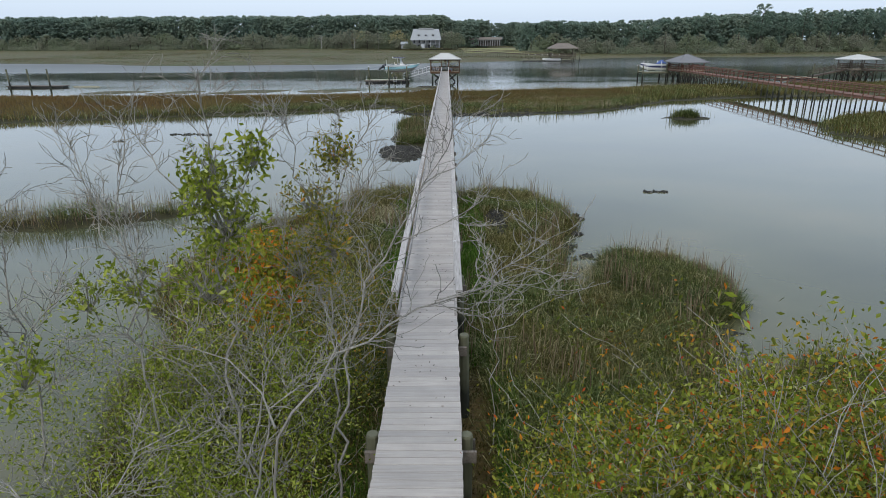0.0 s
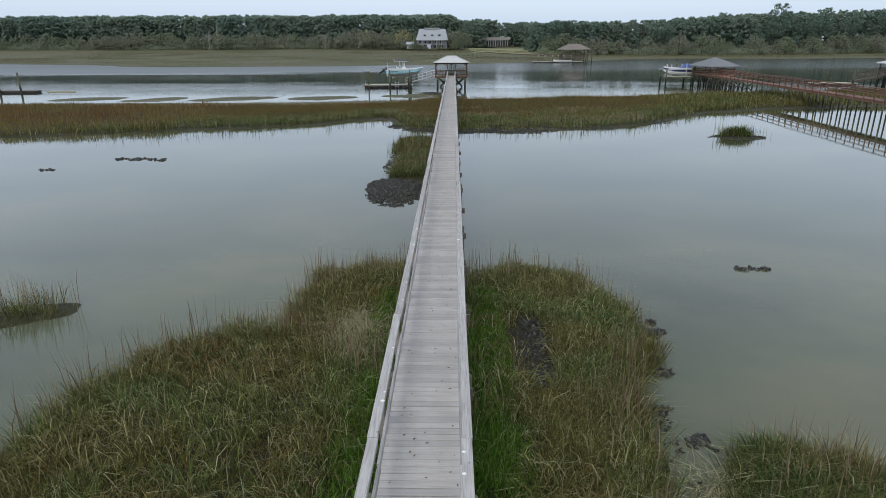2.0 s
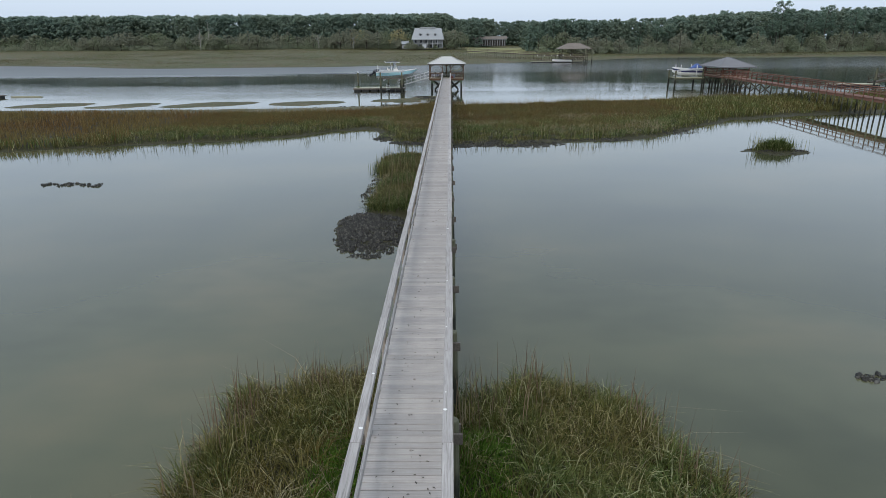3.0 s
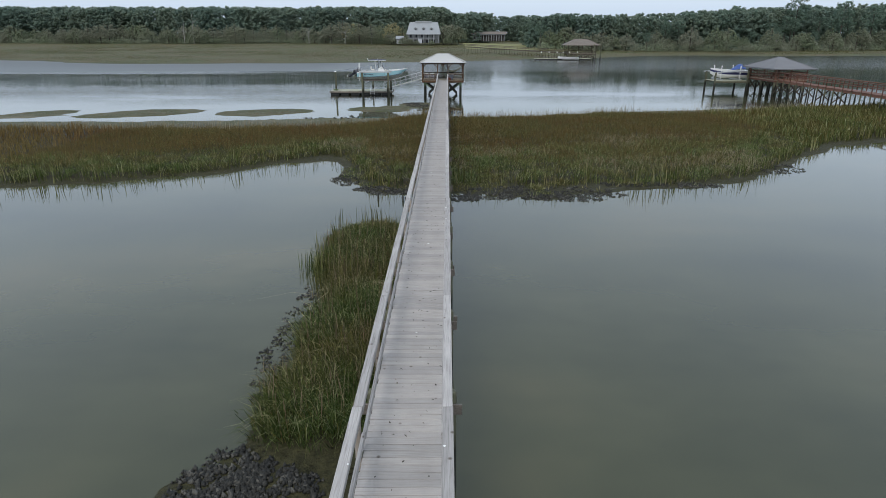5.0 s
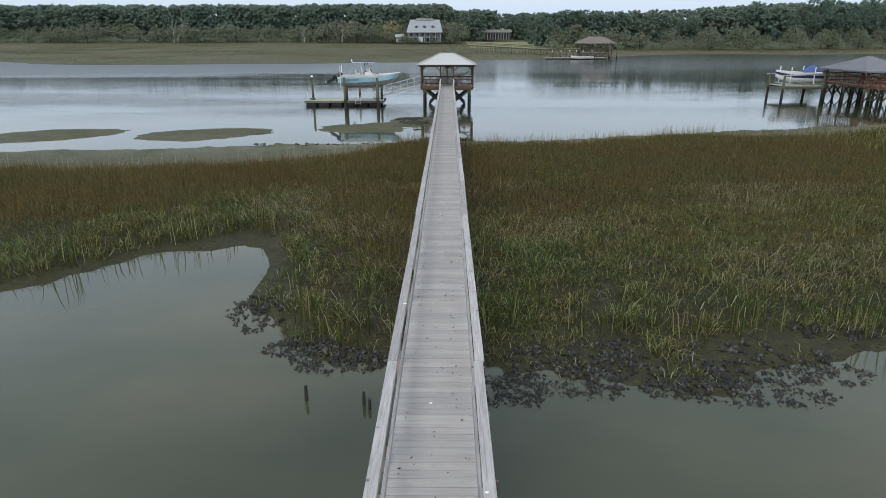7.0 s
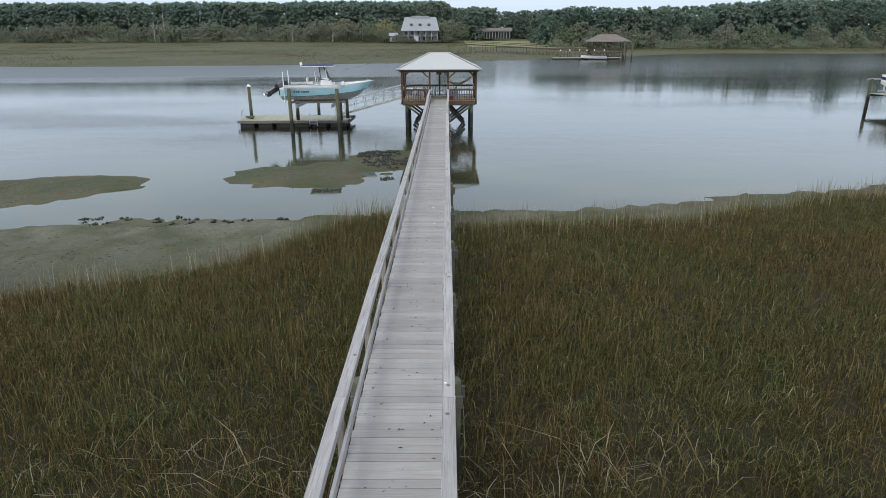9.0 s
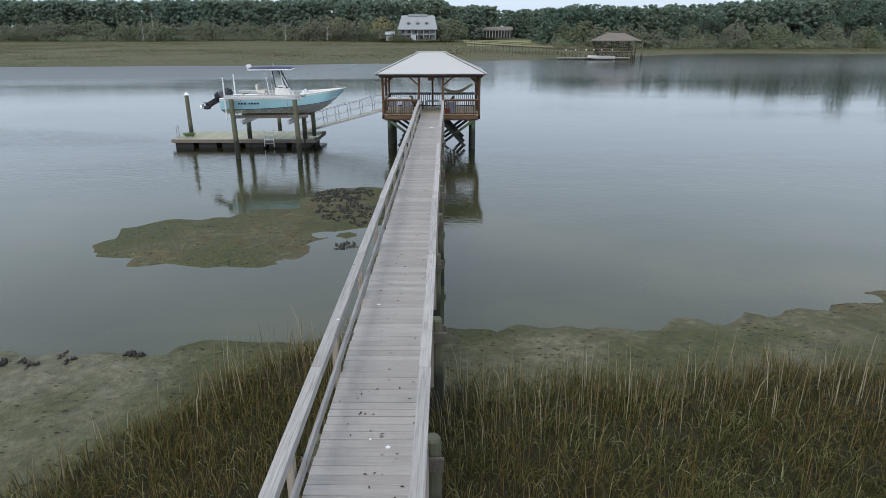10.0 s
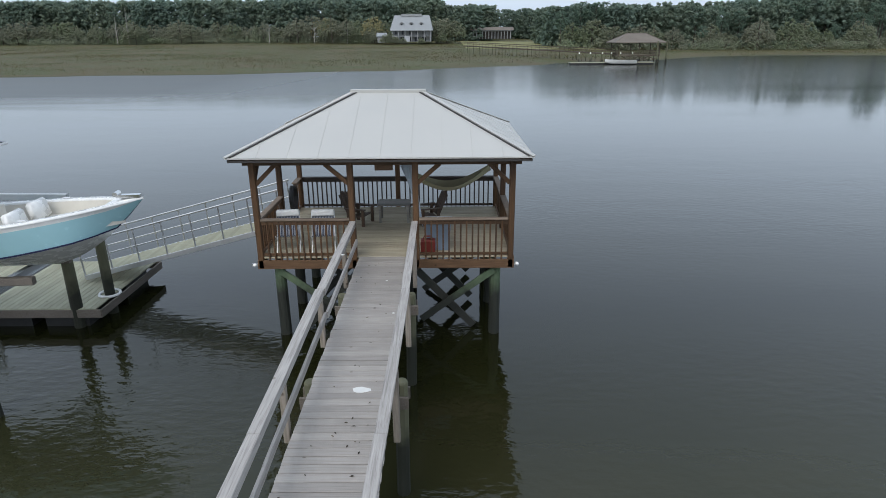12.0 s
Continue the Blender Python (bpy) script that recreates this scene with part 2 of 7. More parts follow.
def part(name, shape, material, parent=None, label="", smooth=False, at=None):
    """Links one mesh object, under a thing or a part of it."""
    ob = new(name, shape.mesh(name, material, smooth))
    if parent is not None:
        ob.parent = parent
    if at is not None:
        ob.matrix_basis = at
    return tagged(ob, label) if label else ob


def share(name, mesh, parent, at, label=""):
    """One more object on a mesh that alike pieces share."""
    ob = new(name, mesh)
    ob.parent = parent
    ob.matrix_basis = at
    return tagged(ob, label) if label else ob


def thing(name, label, category, at=None, group="", kind=""):
    ob = new(name)
    ob.empty_display_size = 0.2
    if at is not None:
        ob.matrix_basis = at
    return tagged(ob, label, category, group, kind)


def from_arrays(name, verts, faces, material, smooth=False):
    """A mesh from numpy arrays of vertices and equal-sized faces."""
    me = bpy.data.meshes.new(name)
    k = faces.shape[1]
    me.vertices.add(len(verts))
    me.vertices.foreach_set("co", np.ascontiguousarray(verts, dtype=np.float32).ravel())
    me.loops.add(faces.size)
    me.loops.foreach_set("vertex_index", np.ascontiguousarray(faces, dtype=np.int32).ravel())
    me.polygons.add(len(faces))
    me.polygons.foreach_set("loop_start", np.arange(0, faces.size, k, dtype=np.int32))
    me.polygons.foreach_set("loop_total", np.full(len(faces), k, dtype=np.int32))
    if smooth:
        me.polygons.foreach_set("use_smooth", np.ones(len(faces), dtype=bool))
    me.materials.append(material)
    me.update(calc_edges=True)
    return new(name, me)


def lattice(ix, iy, seed):
    h = (ix.astype(np.int64) * 374761393 + iy.astype(np.int64) * 668265263 + seed * 974711) & 0x7FFFFFFF
    h = ((h ^ (h >> 13)) * 1274126177) & 0x7FFFFFFF
    return ((h ^ (h >> 16)) & 0xFFFF) / 65535.0


def ripple(x, y, size, seed=0):
    """Smooth value noise from -1 to 1 with features of the given size."""
    u, v = np.asarray(x) / size, np.asarray(y) / size
    iu, iv = np.floor(u), np.floor(v)
    fu, fv = u - iu, v - iv
    fu, fv = fu * fu * (3 - 2 * fu), fv * fv * (3 - 2 * fv)
    a, b = lattice(iu, iv, seed), lattice(iu + 1, iv, seed)
    c, d = lattice(iu, iv + 1, seed), lattice(iu + 1, iv + 1, seed)
    return ((a * (1 - fu) + b * fu) * (1 - fv) + (c * (1 - fu) + d * fu) * fv) * 2 - 1


# ---- the lie of the land ----
# Marsh lobes: centre x, y, half-widths, turn in degrees.
LOBES = [
    (-3.9, -100.5, 4.5, 6.6, 8), (-2.0, -92.6, 2.3, 3.9, 0), (2.6, -94.2, 3.0, 5.0, 0), (2.0, -102.0, 2.3, 7.0, 0), (-3.5, -107.5, 3.4, 4.0, 0),
    (7.0, -101.8, 1.9, 2.3, 15), (4.3, -105.2, 2.8, 3.4, 0), (10.3, -109.6, 4.2, 2.7, -20), (1.0, -115.0, 7.6, 8.0, 0),
    (-16.7, -94.3, 4.2, 0.9, 18), (-2.2, -63.9, 1.5, 3.6, 0), (-2.2, -62.0, 1.65, 1.9, 0), (-2.0, -69.4, 1.35, 5.4, 0), (24.4, -57.1, 1.7, 1.1, 0), (47.0, -65.0, 15.5, 9.0, 20),
]
FLATS = [(-2.7, -76.6, 1.7, 3.6, 0), (24.3, -57.5, 2.0, 1.5, 0), (-7.0, -16.3, 3.7, 2.7, 0), (-3.1, -12.6, 2.2, 3.4, 0), (-5.2, -14.6, 2.2, 2.2, 0), (-18.6, -19.4, 5.4, 2.9, 20), (-31.0, -20.3, 6.0, 3.3, 28), (-41.8, -21.6, 4.4, 2.7, 35), (-52.5, -20.5, 5.6, 3.2, 15)]
NEAR_X = [-400, -120, -60, -37, -26, -24, -17, -13.5, -11.1, -10.0, -7.5, -5.6, -4.7, -3.8, -2.6, -1.4, 1.1, 3.1, 4.9, 7.3, 9.5, 12, 16.6, 19.6, 24.6, 28.4, 34, 60, 120, 400]
NEAR_Y = [-120, -90, -64, -57, -53.6, -53, -50.4, -49, -46.9, -45.2, -44.0, -45.2, -49, -51.5, -52.4, -52.7, -51.7, -51.9, -52.3, -52.3, -52.0, -51.5, -51, -47.6, -42.6, -38.6, -36.2, -30, -32, -40]
APRON_X = [-400, -60, -26, -17, -13.3, -10.9, -9.8, -6.4, -5.8, -5.6, -5, -4, -3, -1.3, 1.1, 2.5, 3.4, 5.4, 6.5, 8.1, 9.0, 10.9, 16.6, 19.6, 24.6, 28.4, 34, 60, 400]
APRON_Y = [-120.5, -64.5, -54.2, -51, -49.6, -47.7, -46.1, -45.6, -47.5, -49.7, -51.3, -52.5, -53.3, -53.8, -54.2, -54.3, -54.7, -55.4, -55.1, -54.3, -53.5, -52.8, -51.8, -48.4, -43.6, -39.8, -37.5, -31, -41]
FAR_X = [-400, -60, -30, -17, -10, -8, -5, -3.5, -1.9, 1, 5, 8.5, 12, 17, 22, 30, 40, 60, 120, 400]
FAR_Y = [-34, -33, -33, -33, -31, -30.4, -28, -25.3, -24, -25.6, -25.3, -24.8, -23, -21, -22, -21, -16, -12, -10, -10]
MUD_X = [-400, -40, -20, -13, -8, -2, 1, 5, 12, 16, 30, 60, 400]
MUD_Y = [-28, -27, -26.5, -24, -24.4, -23.5, -23.1, -22.6, -21, -20, -16, -8, -6]
SHORE_X = [-1500, -400, -150, -90, -60, -24, -10, 10, 19, 35, 60, 83, 110, 136, 160, 400, 1500]
SHORE_Y = [200, 170, 128, 95, 103, 107, 110, 126, 133, 146, 160, 182, 188, 178, 182, 240, 300]


def lobe_distance(x, y, cx, cy, rx, ry, turn):
    c, s = math.cos(radians(turn)), math.sin(radians(turn))
    u, v = (x - cx) * c + (y - cy) * s, -(x - cx) * s + (y - cy) * c
    return (np.sqrt((u / rx) ** 2 + (v / ry) ** 2 + 1e-9) - 1) * min(rx, ry)


def marsh_distance(x, y):
    """Below zero inside the grown marsh."""
    d = np.full(np.shape(x), 1e3)
    for lobe in LOBES:
        d = np.minimum(d, lobe_distance(x, y, *lobe))
    belt = np.maximum(np.interp(x, NEAR_X, NEAR_Y) - y, y - np.interp(x, FAR_X, FAR_Y))
    d = np.minimum(d, belt * 0.8)
    d = np.minimum(d, y + 124 + 0.02 * np.abs(x))
    return d + 0.45 * ripple(x, y, 2.3, 3) + 0.22 * ripple(x, y, 0.8, 4)


def flat_distance(x, y):
    """Below zero on the bare mud flats."""
    d = np.full(np.shape(x), 1e3)
    for lobe in FLATS:
        d = np.minimum(d, lobe_distance(x, y, *lobe))
    belt = np.maximum(np.interp(x, APRON_X, APRON_Y) - y, y - np.interp(x, MUD_X, MUD_Y))
    d = np.minimum(d, belt * 0.8)
    return d + 0.4 * ripple(x, y, 2.6, 13) + 0.3 * ripple(x, y, 0.9, 14) + 0.2 * ripple(x, y, 0.4, 15)


def land_height(x, y):
    m, f = marsh_distance(x, y), flat_distance(x, y)
    h = np.interp(m, [-3, -0.5, 0, 0.5, 2.5], [0.34, 0.22, 0.02, -0.25, -0.8])
    h = np.maximum(h, np.interp(f, [-2, -0.5, 0, 0.7, 3], [0.10, 0.055, 0.0, -0.12, -0.8]))
    inland = y - np.interp(x, SHORE_X, SHORE_Y) + 5 * ripple(x, y, 22, 5)
    far = np.interp(inland, [-10, 0, 8, 60, 180, 260, 900], [-0.8, 0, 0.5, 1.0, 3.4, 4.3, 5.0])
    h = np.maximum(h, far)
    h = h + np.where(h > 0.03, 0.035, 0.008) * ripple(x, y, 0.45, 8) + np.where(h > 0.12, 0.05, 0.006) * ripple(x, y, 1.3, 9)
    back = np.clip((-126 - y) / 60, 0, 1) * 1.5
    return h + back


def spread(fine0, fine1, step, far, grow=1.13):
    c = list(np.arange(fine0, fine1, step))
    s, v = step, fine1
    while v < far:
        c.append(v)
        s *= grow
        v += s
    c.append(far)
    s, v, low = step, fine0 - step, []
    while v > -far:
        low.append(v)
        s *= grow
        v -= s
    low.append(-far)
    return np.array(low[::-1] + c)


def build_ground():
    gx, gy = spread(-24, 26, 0.26, 3500, 1.12), spread(-124, -6, 0.26, 3500, 1.07)
    X, Y = np.meshgrid(gx, gy)
    V = np.stack([X, Y, land_height(X, Y)], -1).reshape(-1, 3)
    nx, ny = len(gx), len(gy)
    i = (np.arange(ny - 1)[:, None] * nx + np.arange(nx - 1)[None, :]).ravel()
    F = np.stack([i, i + 1, i + nx + 1, i + nx], -1)
    m = Mat("marsh_mud")
    pos = m.position()
    z = m.height()[2]
    fine, big = m.noise(pos, 5.0, 6, 0.65), m.noise(pos, 0.35, 4)
    pale = m.ramp(fine, [(0.3, (0.034, 0.033, 0.014)), (0.5, (0.085, 0.082, 0.042)), (0.72, (0.17, 0.155, 0.095))])
    dark = m.ramp(fine, [(0.3, (0.020, 0.019, 0.009)), (0.5, (0.040, 0.038, 0.018)), (0.72, (0.072, 0.066, 0.032))])
    channel = m.math("MULTIPLY", m.math("ADD", m.height()[1], m.math("MULTIPLY", m.math("SUBTRACT", big, 0.5), 6.0)), 0.01)
    outer = m.ramp(m.math("ADD", channel, 1.0), [(0.66, (0, 0, 0)), (0.74, (1, 1, 1))])
    rust = m.ramp(m.noise(pos, 1.3, 4, 0.6), [(0.48, (0, 0, 0)), (0.64, (0.8, 0.8, 0.8))])
    pale = m.mix(rust, pale, m.ramp(fine, [(0.3, (0.055, 0.036, 0.016)), (0.7, (0.15, 0.10, 0.05))]))
    sandy = m.ramp(fine, [(0.3, (0.070, 0.068, 0.038)), (0.5, (0.135, 0.128, 0.084)), (0.72, (0.21, 0.197, 0.145))])
    pale = m.mix(m.ramp(m.math("ADD", channel, 1.0), [(0.745, (1, 1, 1)), (0.785, (0, 0, 0))]), pale, sandy)
    mud = m.mix(outer, dark, pale)
    algae = m.ramp(fine, [(0.3, (0.030, 0.034, 0.012)), (0.7, (0.092, 0.098, 0.042))])
    col = m.mix(m.math("MULTIPLY", outer, m.ramp(big, [(0.42, (0, 0, 0)), (0.58, (0.85, 0.85, 0.85))])), mud, algae)
    pits = m.node("ShaderNodeTexVoronoi", Scale=4.2)
    m.link(m.position((1, 1.5, 0)), pits.inputs["Vector"])
    col = m.mix(1.0, col, m.ramp(m.math("ADD", pits.outputs[0], m.math("MULTIPLY", m.noise(pos, 0.9, 3), 0.6)), [(0.40, (0.30, 0.27, 0.22)), (0.54, (1, 1, 1))]), "MULTIPLY")
    root = m.ramp(fine, [(0.3, (0.018, 0.016, 0.009)), (0.7, (0.045, 0.039, 0.021))])
    col = m.mix(m.ramp(z, [(0.13, (0, 0, 0)), (0.2, (1, 1, 1))]), col, root)
    bank = m.math("MULTIPLY", m.math("ADD", m.height()[1], 150.0), 0.01)
    soil = m.ramp(fine, [(0.3, (0.075, 0.05, 0.016)), (0.7, (0.15, 0.105, 0.04))])
    col = m.mix(m.ramp(bank, [(0.415, (1, 1, 1)), (0.445, (0, 0, 0))]), col, soil)
    far_n = m.noise(m.position((0.03, 0.12, 0.03)), 1.0, 5, 0.6)
    meadow = m.ramp(far_n, [(0.25, (0.092, 0.062, 0.032)), (0.42, (0.068, 0.080, 0.027)), (0.52, (0.10, 0.076, 0.037)), (0.64, (0.066, 0.082, 0.028)), (0.72, (0.095, 0.074, 0.040)), (0.78, (0.34, 0.31, 0.24))])
    beyond = m.ramp(m.math("MULTIPLY", m.height()[1], 0.01), [(0.60, (0, 0, 0)), (0.70, (0.36, 0.36, 0.36))])
    col = m.mix(m.ramp(m.math("DIVIDE", m.math("ADD", z, beyond), 2.0), [(0.2, (0, 0, 0)), (0.26, (1, 1, 1))]), col, meadow)
    m.bump(m.math("ADD", fine, m.math("MULTIPLY", m.noise(pos, 16.0, 3), 0.5)), 1.0, 0.06)
    rough = m.ramp(fine, [(0.3, (0.35, 0.35, 0.35)), (0.6, (0.8, 0.8, 0.8))])
    ob = from_arrays("ground", V, F, m.done(col, rough, spec=0.12), True)
    tagged(ob, "brown tidal mud and marsh soil", "ground", kind="structure")


def build_water():
    m = Mat("tidal_water")
    pos = m.position()
    big = m.noise(m.position((0.05, 0.09, 1)), 1.0, 3)
    y = m.height()[1]
    silt = m.noise(m.position((0.09, 0.13, 1)), 1.0, 4, 0.55)
    bar = m.ramp(silt, [(0.30, (0.046, 0.052, 0.026)), (0.52, (0.082, 0.086, 0.045)), (0.70, (0.120, 0.108, 0.056))])
    pool = m.ramp(silt, [(0.30, (0.036, 0.041, 0.022)), (0.52, (0.062, 0.065, 0.034)), (0.70, (0.094, 0.086, 0.044))])
    shallow = m.mix(m.ramp(m.math("ADD", m.math("MULTIPLY", y, 0.01), 1.5), [(0.60, (0, 0, 0)), (0.74, (1, 1, 1))]), bar, pool)
    deep = m.ramp(big, [(0.35, (0.007, 0.008, 0.002)), (0.65, (0.014, 0.015, 0.005))])
    reach = m.math("MULTIPLY", m.math("ADD", y, m.math("MULTIPLY", m.math("SUBTRACT", big, 0.5), 14.0)), 0.01)
    col = m.mix(m.ramp(m.math("ADD", reach, 1.0), [(0.87, (0, 0, 0)), (1.03, (1, 1, 1))]), shallow, deep)
    n1 = m.noise(m.position((1, 1.7, 1)), 3.2, 3, 0.5)
    n2 = m.noise(m.position((0.35, 0.6, 1)), 1.0, 3, 0.5)
    open_water = m.ramp(m.math("DIVIDE", m.math("ADD", y, 40), 60), [(0.25, (0.12, 0.12, 0.12)), (0.62, (1, 1, 1))])
    breeze = m.ramp(m.noise(m.position((0.02, 0.07, 1)), 1.0, 3), [(0.4, (0.12, 0.12, 0.12)), (0.6, (0.7, 0.7, 0.7))])
    calm = m.ramp(m.math("MULTIPLY", y, 0.01), [(0.10, (1, 1, 1)), (0.24, (0.55, 0.55, 0.55))])
    breeze = m.math("MULTIPLY", breeze, calm)
    drift = m.math("MULTIPLY", m.math("SUBTRACT", m.noise(m.position((0.012, 0.10, 1)), 1.0, 3), 0.5), 0.5)
    side = m.math("ADD", m.math("ADD", m.math("MULTIPLY", y, 0.01), m.math("MULTIPLY", m.height()[0], -0.0012)), drift)
    gust = m.ramp(side, [(0.52, (0, 0, 0)), (0.68, (1, 1, 1))])
    west = m.ramp(m.math("MULTIPLY", m.height()[0], -0.01), [(0.0, (0.12, 0.12, 0.12)), (0.35, (1, 1, 1))])
    ruffled = m.math("MULTIPLY", gust, west)
    lee = m.ramp(m.math("ADD", m.math("MULTIPLY", y, 0.01), m.math("MULTIPLY", drift, 0.6)), [(1.42, (0, 0, 0)), (1.54, (1, 1, 1))])
    east = m.ramp(m.math("MULTIPLY", m.height()[0], 0.01), [(0.50, (0, 0, 0)), (0.72, (1, 1, 1))])
    ruffled = m.math("ADD", ruffled, m.math("MULTIPLY", lee, east))
    hgt = m.math("MULTIPLY", m.math("ADD", n1, m.math("MULTIPLY", n2, 1.6)), m.math("MULTIPLY", open_water, breeze))
    near = m.math("MULTIPLY", m.ramp(m.math("MULTIPLY", m.height()[0], -0.1), [(0.0, (0, 0, 0)), (0.35, (1, 1, 1))]), m.ramp(m.math("ADD", m.math("MULTIPLY", y, 0.01), 0.5), [(0.34, (0, 0, 0)), (0.44, (1, 1, 1)), (0.52, (1, 1, 1)), (0.60, (0, 0, 0))]))
    hgt = m.math("MULTIPLY", hgt, m.math("ADD", m.math("MULTIPLY", near, 1.3), 1.0))
    m.bump(hgt, 0.24, 0.05)
    m.b.inputs["IOR"].default_value = 1.42
    s = Shape().add([(-3400, -180, 0), (3400, -180, 0), (3400, 420, 0), (-3400, 420, 0)], [(0, 1, 2, 3)])
    broad = m.ramp(m.math("MULTIPLY", y, 0.01), [(0.0, (0.03, 0.03, 0.03)), (0.4, (0.07, 0.07, 0.07)), (1.0, (0.13, 0.13, 0.13))])
    rough = m.math("ADD", broad, m.math("MULTIPLY", ruffled, 0.24))
    ob = part("water", s, m.done(col, rough))
    tagged(ob, "calm murky olive-grey tidal creek water", "water", kind="structure")


# ---- marsh grass ----
def grass(name, label, n, box, chance, height, width, lean, material, seed, bend=0.25, tuft=0, size=0.10):
    """Blades scattered over a stretch of the plan where chance(x, y) allows; tuft: blades that fan out from one root."""
    rng = np.random.default_rng(seed)
    if tuft:
        c = max(1, n // tuft)
        cx, cy = rng.uniform(box[0], box[1], c), rng.uniform(box[2], box[3], c)
        keep = rng.random(c) < chance(cx, cy)
        cx, cy, ch = cx[keep], cy[keep], rng.uniform(0.7, 1.2, keep.sum())
        x0, y0, vigour = np.repeat(cx, tuft), np.repeat(cy, tuft), np.repeat(ch, tuft)
        k = len(x0)
        ox, oy = rng.normal(0, size, k), rng.normal(0, size, k)
        x, y = x0 + ox, y0 + oy
        a = np.arctan2(oy, ox) + rng.normal(0, 0.7, k)
        l = lean * np.hypot(ox, oy) / size * 0.8 + np.abs(rng.normal(0, lean * 0.4, k))
        l = np.minimum(l, 0.85)
    else:
        x, y = rng.uniform(box[0], box[1], n), rng.uniform(box[2], box[3], n)
        keep = rng.random(n) < chance(x, y)
        x, y = x[keep], y[keep]
        k = len(x)
        vigour = 0.8 + 0.4 * (0.5 + 0.5 * ripple(x, y, 0.55, seed + 1))
        a, l = rng.uniform(0, 2 * math.pi, k), np.abs(rng.normal(0, lean, k)) + 0.03
    hgt = height(x, y) * rng.uniform(0.6, 1.12, k) * vigour
    wind = 0.5 * ripple(x, y, 3.5, seed + 2)
    dx, dy = np.cos(a) * l + wind * lean, np.sin(a) * l + 0.4 * wind * lean
    z = land_height(x, y) - 0.03
    w = width * rng.uniform(0.7, 1.3, k)
    b = rng.uniform(0, 2 * math.pi, k)
    sx, sy = np.cos(b) * w, np.sin(b) * w
    p0, p1 = (x - sx, y - sy, z), (x + sx, y + sy, z)
    mx, my, mz = x + dx * hgt * 0.45, y + dy * hgt * 0.45, z + hgt * 0.6
    p2, p3 = (mx - sx * 0.8, my - sy * 0.8, mz), (mx + sx * 0.8, my + sy * 0.8, mz)
    reach = np.hypot(dx, dy)
    tip = (x + dx * hgt * (1 + bend), y + dy * hgt * (1 + bend), z + hgt * np.clip(1 - 0.55 * reach, 0.35, 1))
    V = np.stack([np.stack(p, -1) for p in (p0, p1, p2, p3, tip)], 1).reshape(-1, 3)
    o = np.arange(k)[:, None] * 5
    F = np.concatenate([o + np.array([0, 1, 3]), o + np.array([0, 3, 2]), o + np.array([2, 3, 4])], 0)
    ob = from_arrays(name, V, F, material)
    return tagged(ob, label, "marsh grass", kind="stuff")


